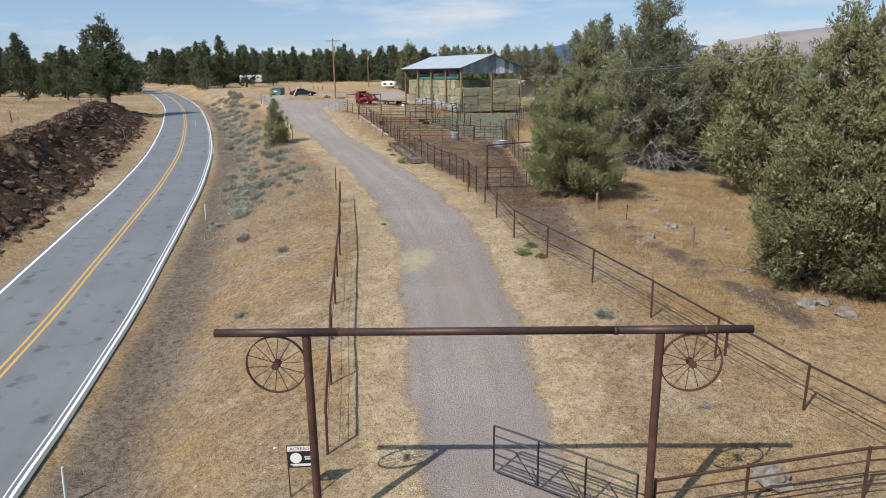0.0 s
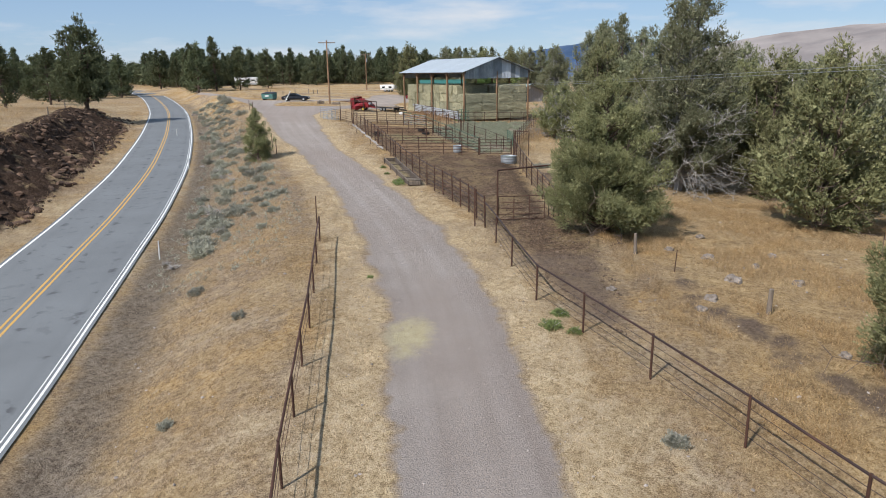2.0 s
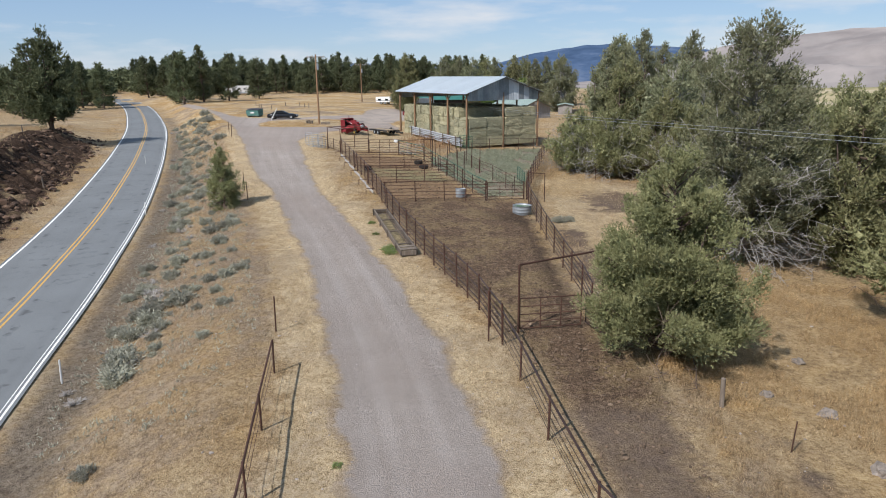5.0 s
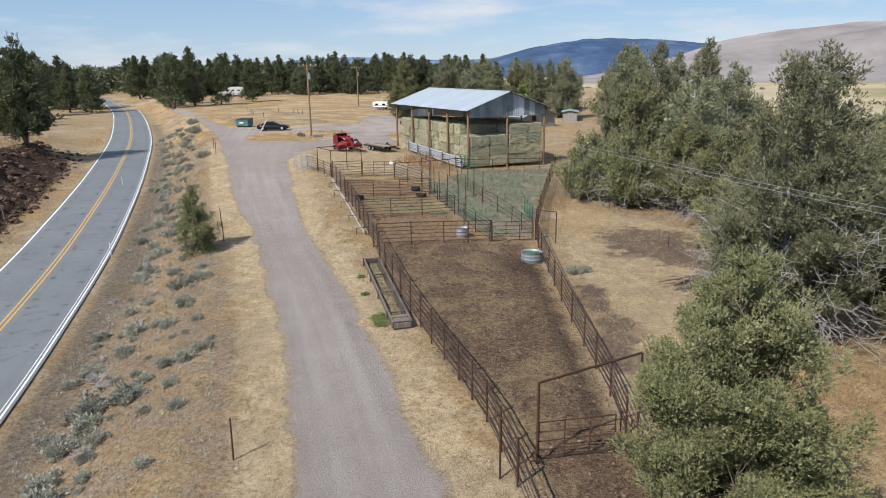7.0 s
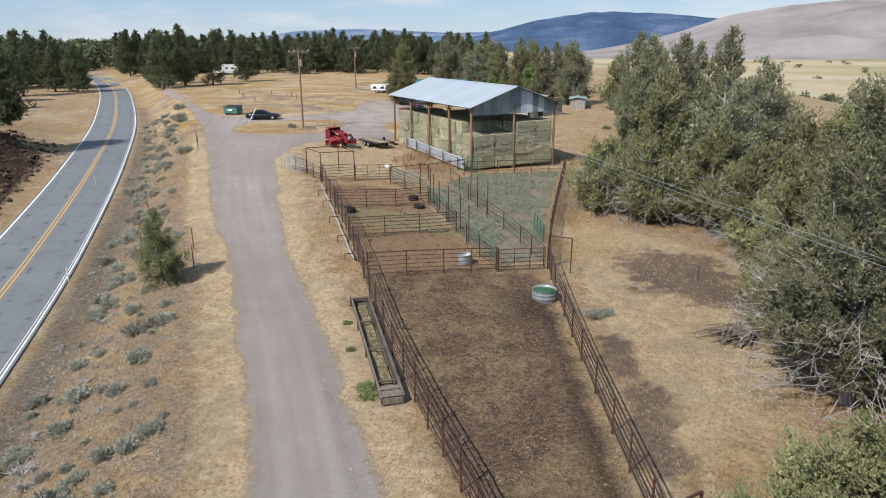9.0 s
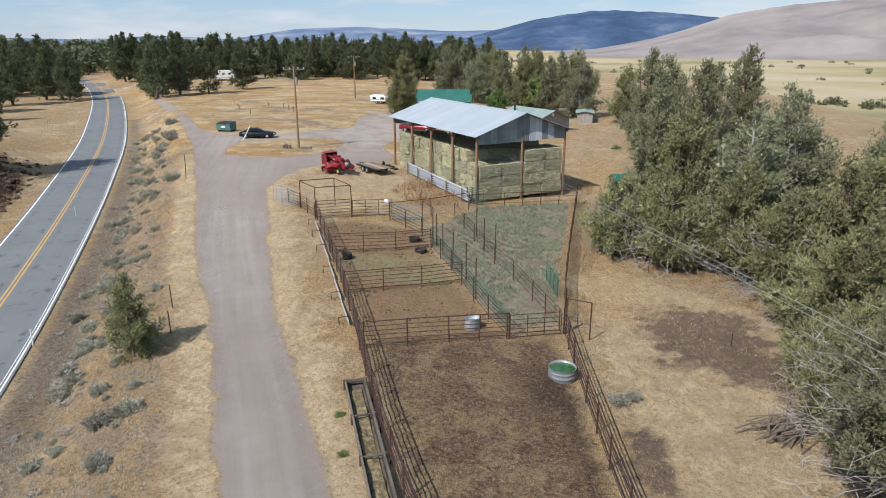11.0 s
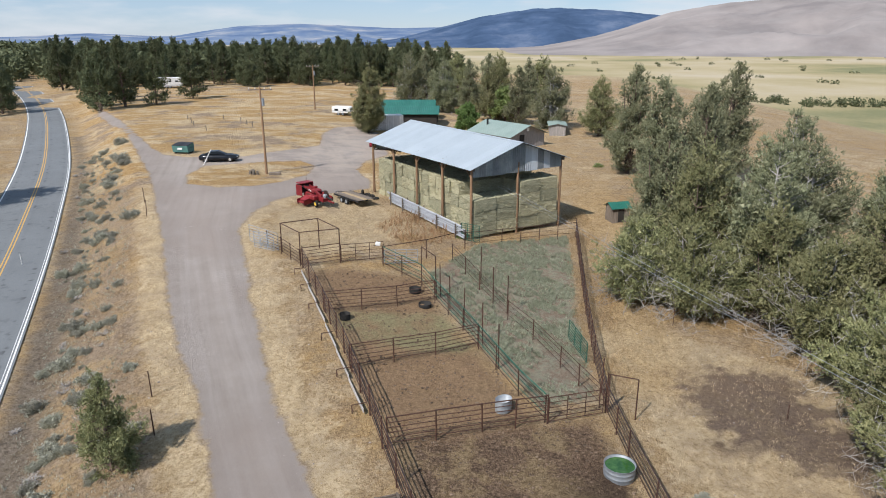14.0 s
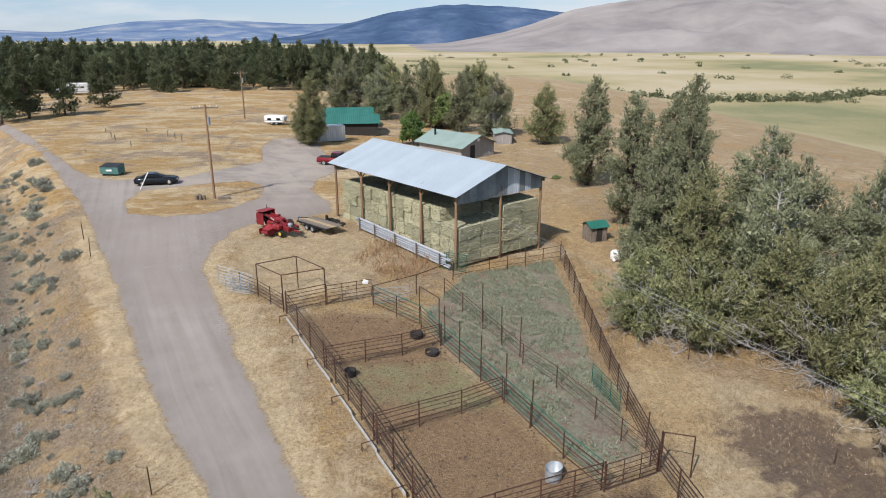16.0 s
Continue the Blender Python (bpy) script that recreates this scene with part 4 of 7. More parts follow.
for k, x, y, s, turn in ((0, 7.4, 40.6, 1.0, 20), (1, 15.6, 54.8, 1.0, 200), (2, 13.9, 25.4, 1.0, 75), (2, 16.8, 24.0, 1.03, 300), (5, 19.6, 43.9, 1.0, 130), (5, 21.4, 53.9, 0.98, 40), (6, 25.5, 42, 0.8, 190), (6, 26.5, 51, 0.85, 260), (6, 27.5, 60.5, 0.8, 80),
                         (4, 16.8, 60.0, 1.0, 10), (5, 18.6, 66.0, 0.85, 150), (4, 17.6, 63.2, 0.9, 70), (5, 22.5, 62.0, 0.95, 250), (4, 20.6, 70.0, 1.1, 100), (5, 24.0, 68.5, 0.95, 310),
                         (4, 11.8, 83.2, 1.0, 35), (4, 14.6, 81.4, 1.05, 330), (3, 15.5, 90.6, 0.85, 15), (3, 19.8, 93.6, 1.0, 110), (3, 20.9, 104.9, 0.97, 250), (5, 16.4, 85.5, 1.1, 95), (6, 20.2, 83.0, 0.95, 220), (5, 18.6, 79.6, 0.85, 170), (4, 20.6, 76.4, 1.2, 60), (5, 23.6, 76.2, 0.95, 285),
                         (6, 25.0, 86.5, 0.92, 60), (5, 28.5, 80.0, 0.95, 20), (6, 28.5, 95.5, 0.95, 190), (3, 26.5, 108.0, 0.9, 145), (3, 32.0, 114.5, 1.02, 70), (5, 30.0, 71.5, 1.0, 210), (6, 33.5, 88.0, 0.85, 120), (5, 33.0, 62.0, 1.0, 33), (5, 36.5, 77.0, 1.0, 160), (6, 37.0, 50.0, 0.85, 15), (5, 32.0, 42.0, 1.0, 350)):
    tree("juniper", J[k], x, y, s, turn, JUN_G if k in (1, 3, 4, 6) else JUN, "junipers on the slope")
for k, x, y, s, turn in ((3, 22.9, 121.0, 0.98, 40), (5, 27.6, 151.0, 1.0, 140), (6, 21.8, 160, 0.92, 70), (3, 16.5, 166, 0.8, 10), (5, 12.6, 172, 1.1, 170), (3, 9.0, 180, 0.85, 310), (6, 4.0, 186, 0.95, 210), (3, 20, 176, 0.85, 30), (5, 25, 184, 1.2, 60), (3, 14, 192, 0.9, 100), (5, 8, 198, 1.2, 15), (6, -3, 200, 1.0, 25), (3, 1, 207, 0.9, 200), (5, 18, 203, 1.2, 260)):
    tree("juniper", J[k], x, y, s, turn, "dark green juniper beyond the farm sheds", "junipers beyond the sheds")
tree("conifer_sapling", conifer("sapling", 31, 4.1, 1.75, 95, cone, 0.02, JUNIPER, 0.075, 130, 0.2, 0, 0, 0.15, 0.2, 0.35), -17.1, 65.6, 1.0, 0, "young green conifer beside the gravel drive", "", "tree")
tree("pine", conifer("pine", 32, 12.8, 4.0, 120, mixed, 0.12, PINE, 0.24, 80, 0.62, 2, 0, 0.15, 0.2), -55.6, 110, 1.0, 0, "tall dark pine on the grassy bank above the road", "roadside pines")
tree("pine", P[2], -62, 62, 0.9, 90, "dark pine standing on the grassy bank", "roadside pines")
tree("pine", J[2], -10.4, 151.5, 1.0, 30, "bushy dark green pine beside the white container", "yard pines")
for x, y, s in ((6.2, 153.5, 1.0), (14.8, 170.0, 1.3)):
    tree("broadleaf_tree", leafy_tree(40 + int(x), 5.0, 2.4, 1500, 7, 0.24, 0.15, BROADLEAF if s == 1.0 else WEED), x, y, s, 0, "small bright green leafy tree by the house", "leafy trees by the house")

rng = np.random.default_rng(5)
spots = []
while len(spots) < 330:
    x, y = rng.uniform(-150, 12), rng.uniform(185, 330)
    if abs(poly_dist(np.array([x]), np.array([y]), ROAD_C, False)[0]) < 7 or (y < 245 + 0.12 * x and x > -88) or (x < -88 and y < 150 - 0.2 * x):
        continue
    if all((x - a) ** 2 + (y - b) ** 2 > 9 for a, b in spots):
        spots.append((x, y))
for x, y in ((-66, 183), (-63, 188), (-70, 190), (-58, 192), (-76, 205), (-68, 200), (-54, 205), (-95, 178), (-100, 170), (-92, 165), (-85, 150), (-104, 150), (-110, 165), (-80, 128), (-88, 120), (-98, 130)):
    spots.append((x, y))
for i, (x, y) in enumerate(spots):
    tree("pine", P[i % 3], x, y, rng.uniform(0.62, 1.02), rng.uniform(0, 360), "dark green pine at the forest edge", "forest edge pines")


def woods(name, n, area, keep, seed, label):
    """Far trees, too many to count: small crowns of blades joined into one mesh."""
    r = np.random.default_rng(seed)
    cs, os = [], []
    k = 0
    while k < n:
        x, y = r.uniform(*area[0]), r.uniform(*area[1])
        if not keep(x, y):
            continue
        k += 1
        h, w, z = r.uniform(5, 9), r.uniform(1.8, 3.0), ground_z(x, y)
        for _ in range(46):
            t = r.uniform(0.06, 1) ** 0.8
            a, rr = r.uniform(0, 6.28), w * (1 - t) ** 0.7 * r.uniform(0.5, 1.05) + 0.1
            cs.append((x + rr * math.cos(a), y + rr * math.sin(a), z + h * t))
            os.append((math.cos(a), math.sin(a), 0.4))
    me = leaf_mesh(name, cs, os, 1.3, 5, 0.6, r, PINE, 0.3)
    return tagged(new(name, me), label, "woods", kind="stuff")


woods("far_woods", 1350, ((-330, 20), (230, 520)), lambda x, y: y > 262 + 0.35 * max(0, x + 60) - 0.15 * min(0, x + 60) and y < 480 - 0.5 * max(0, x + 40) + 60, 7, "dense dark green pine forest beyond the field")
woods("hillside_woods", 200, ((-300, -85), (60, 330)), lambda x, y: poly_dist(np.array([x]), np.array([y]), ROAD_C, False)[0] < -40 and x < -0.45 * y - 38, 8, "dark green pines on the rise across the road")


def bushes(name, pts, seed, label):
    r = np.random.default_rng(seed)
    cs, os = [], []
    for x, y, w, h in pts:
        z = ground_z(x, y)
        for _ in range(30):
            a = r.uniform(0, 6.28)
            rr = w * math.sqrt(r.uniform(0, 1))
            cs.append((x + rr * math.cos(a), y + rr * math.sin(a), z + h * r.uniform(0, 1) * (1 - (rr / w) ** 2 * 0.6)))
            os.append((math.cos(a), math.sin(a), 0.8))
    return tagged(new(name, leaf_mesh(name, cs, os, 1.3, 3, 0.8, r, PINE, 0.4)), label, "bushes", kind="stuff")


creek = []
for i in range(150):
    t = i / 150
    creek.append((60 + 420 * t + rng.normal(0, 6), 560 - 130 * t + 30 * math.sin(t * 9) + rng.normal(0, 7), rng.uniform(2, 5), rng.uniform(2, 6)))
for i in range(60):
    creek.append((rng.uniform(-50, 900), rng.uniform(640, 1300), rng.uniform(2, 6), rng.uniform(2, 5)))
bushes("creek_willows", creek, 9, "line of dark willows along a valley creek")

# ---- ranch gateway ----
def gateway():
    g = empty("ranch_gateway", 0.8, 12.4, ground_z(0.8, 12.4))
    o = Vector(g.location)
    bm = bmesh.new()
    tube(bm, Vector((-4.37, 12.35, 3.04)) - o, Vector((-2.0, 12.37, 3.04)) - o, 0.082, seg=14)
    tube(bm, Vector((-2.0, 12.37, 3.04)) - o, Vector((3.3, 12.4, 3.04)) - o, 0.078, seg=14)
    tube(bm, Vector((3.3, 12.4, 3.04)) - o, Vector((5.9, 12.42, 3.04)) - o, 0.082, seg=14)
    for x in (-2.0, 3.3, 5.0):
        tube(bm, Vector((x - 0.03, 12.38, 3.04)) - o, Vector((x + 0.03, 12.38, 3.04)) - o, 0.087, seg=14)
    smooth(part("crossbeam", bm, RUST_DARK, g, "dark steel pipe crossbeam with worn weld bands"))
    for x in (-2.62, 4.16):
        bm = bmesh.new()
        tube(bm, (x, 0, -0.2), (x, 0, 2.97 - o.z), 0.085, seg=14)
        bm.transform(Matrix.Translation((-o.x, 0, 0)))
        part("post", bm, RUST, g)
    for x, z in ((-3.24, 2.36), (4.79, 2.36)):
        w = empty("wagon_wheel", x - o.x, 0, z - o.z)
        w.parent = g
        bm = bmesh.new()
        n = 44
        prof = [(0.575, -0.028), (0.6, -0.028), (0.6, 0.028), (0.575, 0.028)]
        rows = [[bm.verts.new((r * math.cos(6.2832 * i / n), y, r * math.sin(6.2832 * i / n))) for r, y in prof] for i in range(n)]
        for i in range(n):
            for k in range(4):
                bm.faces.new((rows[i][k], rows[i][(k + 1) % 4], rows[(i + 1) % n][(k + 1) % 4], rows[(i + 1) % n][k]))
        part("rim", bm, RUST, w)
        for i in range(14):
            a = 6.2832 * i / 14 + 0.1
            bm = bmesh.new()
            tube(bm, (0.06 * math.cos(a), 0.05 * (-1) ** i, 0.06 * math.sin(a)), (0.58 * math.cos(a), 0, 0.58 * math.sin(a)), 0.0085, seg=5)
            part("spoke", bm, RUST, w)
        bm = bmesh.new()
        tube(bm, (0, -0.1, 0), (0, 0.1, 0), 0.055, seg=12)
        tube(bm, (0, -0.115, 0), (0, -0.07, 0), 0.075, seg=12)
        tube(bm, (0, 0.07, 0), (0, 0.115, 0), 0.075, seg=12)
        part("hub", bm, RUST, w)
    bm = bmesh.new()
    box(bm, (5.42 - o.x, 0, 2.74 - o.z), (0.05, 0.012, 0.5))
    part("bracket", bm, RUST, g)
    tagged(g, "rusty steel pipe ranch gateway with two hanging wagon wheels", "gateway")


gateway()


def rail_gate(name, a, b, height, rails, material, label, braces=1, lift=0.12, uprights=2, category="gate"):
    """A tube gate between two ground points, with rails, end stiles, uprights and slanting braces."""
    za, zb = ground_z(*a), ground_z(*b)
    g = empty(name, a[0], a[1], za)
    d = Vector((b[0] - a[0], b[1] - a[1], zb - za))
    for i in range(rails):
        h = lift + (height - lift) * (i / (rails - 1)) ** 1.1
        bm = bmesh.new()
        tube(bm, (0, 0, h), d + Vector((0, 0, h)), 0.024 if i in (0, rails - 1) else 0.019, seg=7)
        part("rail", bm, material, g)
    for k in range(uprights + 2):
        t = k / (uprights + 1)
        bm = bmesh.new()
        tube(bm, d * t + Vector((0, 0, lift)), d * t + Vector((0, 0, height)), 0.024, seg=7)
        part("stile" if k in (0, uprights + 1) else "upright", bm, material, g)
    for k in range(braces):
        bm = bmesh.new()
        t0, t1 = k / max(1, braces), (k + 0.5) / max(1, braces)
        tube(bm, d * t0 + Vector((0, 0, lift)), d * t1 + Vector((0, 0, height * 0.6)), 0.014, seg=6)
        part("brace", bm, material, g)
    return tagged(g, label, category)


rail_gate("swing_gate", (4.0, 12.65), (1.12, 14.35), 1.28, 6, BLACK_STEEL, "black tube swing gate standing open over the drive", 3)


def fence(name, pts, height, rails, post_r, rail_mats, post_mat, label, spacing=2.6, group="", over=0.05, tall=()):
    """Posts and rails along ground points; rails are (height, radius) pairs; tall gives heights for the posts at given corners."""
    f = empty(name, pts[0][0], pts[0][1], ground_z(*pts[0]))
    o = Vector(f.location)
    stops = []
    for i in range(len(pts) - 1):
        a, b = Vector(pts[i]), Vector(pts[i + 1])
        n = max(1, round((b - a).length / spacing)) if spacing else 1
        stops += [(*a.lerp(b, k / n), i if k == 0 else -1) for k in range(n)]
    stops.append((*pts[-1], len(pts) - 1))
    tops = []
    for x, y, i in stops:
        z = ground_z(x, y)
        h = dict(tall).get(i, height + over)
        lean = Vector((random.uniform(-0.02, 0.02), random.uniform(-0.02, 0.02), 0)) * h
        bm = bmesh.new()
        tube(bm, Vector((x, y, z - 0.1)) - o, Vector((x, y, z + h)) - o + lean, post_r, seg=8)
        part("post", bm, post_mat, f)
        tops.append(Vector((x, y, z)) - o)
    for k, (h, r) in enumerate(rails):
        mt = rail_mats[k % len(rail_mats)]
        for a, b in zip(tops[:-1], tops[1:]):
            bm = bmesh.new()
            sag = Vector((0, 0, random.uniform(-0.015, 0.015)))
            tube(bm, a + Vector((0, 0, h)), b + Vector((0, 0, h)) + sag, r, seg=7 if r > 0.015 else 5)
            part("rail", bm, mt, f)
    return tagged(f, label, "fence", group)


DARK_TIMBER = surface("dark_weathered_timber", [(0.05, 0.04, 0.033), (0.1, 0.08, 0.065), (0.17, 0.14, 0.115)], 1.5, 14, 0.9, 0, 0.01)
PIPE6 = [(0.25, 0.021), (0.5, 0.021), (0.75, 0.021), (1.0, 0.021), (1.25, 0.021), (1.52, 0.03)]
CABLE = [(0.3, 0.009), (0.55, 0.009), (0.8, 0.009), (1.05, 0.009), (1.33, 0.034)]
COR = "rusty brown steel pipe corral fence with six rails"
fence("pipe_fence", [(-2.95, 15.1), (-3.38, 18.1), (-3.8, 20.7), (-4.15, 23.4), (-4.5, 26), (-4.85, 28.7), (-5.35, 31.9), (-5.9, 35.2), (-6.5, 38.9)], 1.15, [(0.45, 0.008), (0.8, 0.008), (1.15, 0.034)], 0.034, [RUST], RUST, "low rusty pipe fence with two wires beside the drive", 0)
fence("pipe_fence", [(4.3, 12.5), (6.4, 12.95), (9.3, 13.6), (12.0, 14.1)], 1.25, [(0.35, 0.016), (0.65, 0.016), (0.95, 0.02), (1.25, 0.034)], 0.036, [RUST], RUST, "rusty pipe fence running off from the gateway", 0)
fence("pipe_fence", [(13.0, 11.5), (11.3, 14.2), (9.57, 16.9), (8.1, 19.4), (6.9, 22.1), (5.5, 25.2), (4.15, 28.2), (2.95, 30.9), (2.35, 34.7), (1.9, 38.3), (1.5, 41.2)], 1.33, CABLE, 0.036, [RUST_DARK], RUST, "rusty pipe fence with thin cables along the drive", 0)
fence("corral_fence", [(1.5, 41.2), (0.75, 44.8), (-0.2, 48), (-1.4, 51.5), (-2.55, 55), (-3.8, 59), (-5, 63.5), (-6.3, 68.6), (-8, 74.6), (-9.7, 80), (-12, 87.2)], 1.55, PIPE6, 0.038, [RUST, RUST_DARK], RUST, COR, 2.2, "corral fences", 0.1)
fence("corral_fence", [(5.4, 44.2), (5.5, 47), (5.35, 51.6), (5.2, 57.2), (5.15, 62), (5.15, 65.3), (5.2, 69.0)], 1.5, PIPE6, 0.036, [RUST, RUST_DARK], RUST, COR, 2.3, "corral fences", 0.05)
fence("corral_fence", [(-5.4, 66.1), (-1.1, 67.2), (2.1, 68.0)], 1.5, PIPE6, 0.036, [RUST], RUST, COR, 2.1, "corral fences")
fence("corral_fence", [(-7.55, 72.9), (-2.9, 74.5), (-0.4, 75.7)], 1.4, PIPE6[:5] + [(1.42, 0.026)], 0.034, [RUST], RUST, COR, 2.4, "corral fences")
fence("corral_fence", [(-9.6, 79.8), (-5.1, 81.0), (-2.5, 82.2)], 1.4, PIPE6[:5] + [(1.42, 0.026)], 0.034, [RUST], RUST, COR, 2.4, "corral fences")
fence("corral_fence", [(2.0, 68.1), (1.1, 70.4), (0.3, 73), (-1.1, 77.7), (-2.6, 82.0), (-3.4, 84.5), (-6.2, 88.0)], 1.45, PIPE6, 0.034, [RUST, GREEN_STEEL], RUST, "pipe corral fence of green and rusty panels", 2.4, "corral fences")
fence("corral_fence", [(5.0, 69.4), (3.9, 73.3), (3.0, 76.6), (1.9, 79.4), (0.6, 84), (-0.9, 89.5)], 1.3, [(0.35, 0.014), (0.7, 0.014), (1.05, 0.014), (1.3, 0.02)], 0.032, [RUST], RUST, "low rusty pipe fence across the weedy pasture", 2.6, "corral fences")
fence("corral_fence", [(5.2, 69.0), (5.5, 70.8), (6.0, 74), (6.7, 77.8), (7.7, 83), (9.0, 89.4), (10.4, 96.2)], 1.6, PIPE6, 0.036, [RUST, RUST_DARK], RUST, COR, 2.3, "corral fences", 0.1, ((0, 2.2), (1, 2.0)))
fence("corral_fence", [(-12, 87.2), (-9.4, 88.4)], 1.5, PIPE6, 0.05, [RUST], RUST, COR, 2.7, "corral fences")
fence("pipe_fence", [(-6.2, 88.0), (-2.9, 89.8), (0.3, 92.3)], 1.5, [(1.5, 0.03)], 0.04, [RUST], RUST, "single rusty pipe rail on posts near the barn", 3.0)
fence("corral_fence", [(0.3, 92.3), (3.5, 93.6), (6.9, 94.9), (10.4, 96.2)], 1.3, [(0.4, 0.016), (0.8, 0.016), (1.3, 0.025)], 0.034, [RUST], RUST, "rusty pipe fence in front of the hay stack", 2.4, "corral fences")
fence("corral_fence", [(-12.2, 87.4), (-14.0, 90.0), (-15.3, 91.4)], 1.3, PIPE6[:5], 0.034, [RUST], RUST, COR, 1.8, "corral fences")
rail_gate("corral_gate", (2.15, 68.0), (5.0, 68.8), 1.4, 6, RUST, "rusty tube corral gate, shut", 1)
rail_gate("corral_gate", (2.25, 42.5), (4.75, 43.1), 1.35, 5, RUST, "rusty tube corral gate under a tall frame", 1)
rail_gate("corral_gate", (5.0, 43.4), (5.6, 41.8), 1.35, 6, RUST_DARK, "dark rusty tube gate standing ajar", 0)
rail_gate("corral_gate", (-9.3, 88.4), (-6.2, 89.4), 1.4, 6, RUST, "rusty tube corral gate swung inwards", 1)
rail_gate("corral_gate", (-6.1, 88.2), (-3.6, 88.6), 1.15, 6, GALV, "galvanised tube gate panel, weathered grey", 0)
rail_gate("livestock_panel", (-14.3, 90.4), (-16.9, 92.6), 1.45, 7, GALV, "pale galvanised livestock panel at the drive", 0, category="fence panel")
rail_gate("livestock_panel", (-14.6, 90.3), (-16.3, 91.3), 1.35, 7, GALV, "pale galvanised livestock panel leaning on another", 0, category="fence panel")
rail_gate("livestock_panel", (0.2, 94.4), (1.6, 93.5), 1.5, 9, GREEN_STEEL, "green livestock panel leaning by the hay barn", 0, category="fence panel")
rail_gate("livestock_panel", (5.2, 76.8), (5.5, 73.8), 1.3, 8, GREEN_STEEL, "green livestock panel against the fence", 0, category="fence panel")


def frame_of_pipe(name, corners, height, label, r=0.04, closed=True):
    f = empty(name, *corners[0], ground_z(*corners[0]))
    o = Vector(f.location)
    tops = []
    z1 = max(ground_z(*c) for c in corners) + height
    for x, y in corners:
        bm = bmesh.new()
        tube(bm, Vector((x, y, ground_z(x, y) - 0.1)) - o, Vector((x, y, z1)) - o, r)
        part("post", bm, RUST, f)
        tops.append(Vector((x, y, z1)) - o)
    for a, b in zip(tops, tops[1:] + (tops[:1] if closed else [])):
        bm = bmesh.new()
        tube(bm, a, b, r * 0.9)
        part("top_bar", bm, RUST, f)
    return tagged(f, label, "frame")


frame_of_pipe("box_frame", [(-14.0, 90.3), (-12.2, 87.7), (-9.4, 88.5), (-11.3, 91.5)], 2.3, "open box frame of rusty pipe beside the pens")
frame_of_pipe("gate_frame", [(2.2, 42.4), (5.9, 44.6)], 2.75, "tall rusty pipe frame over a corral gate", 0.045, False)
frame_of_pipe("gate_frame", [(-3.4, 85.2), (-2.5, 83.0)], 2.6, "tall rusty pipe frame over a pen gate", 0.035, False)
frame_of_pipe("gate_frame", [(5.3, 69.0), (6.5, 68.4)], 2.1, "rusty pipe frame at the corral corner", 0.035, False)
for x, y, h in ((-1.0, 78.2, 2.6), (-0.1, 76.0, 2.6), (0.45, 73.2, 2.6), (0.8, 85.0, 2.8), (1.3, 82.0, 2.5), (2.0, 80.3, 2.6), (-2.2, 82.6, 2.4), (-1.7, 80.5, 2.4), (1.0, 41.6, 2.0)):
    bm = bmesh.new()
    tube(bm, (0, 0, -0.1), (random.uniform(-0.05, 0.05), 0, h), 0.034)
    p = part("steel_post", bm, RUST)
    p.matrix_basis = pose(x, y, ground_z(x, y))
    tagged(p, "tall bare rusty steel post in the pens", "post", "tall steel posts")


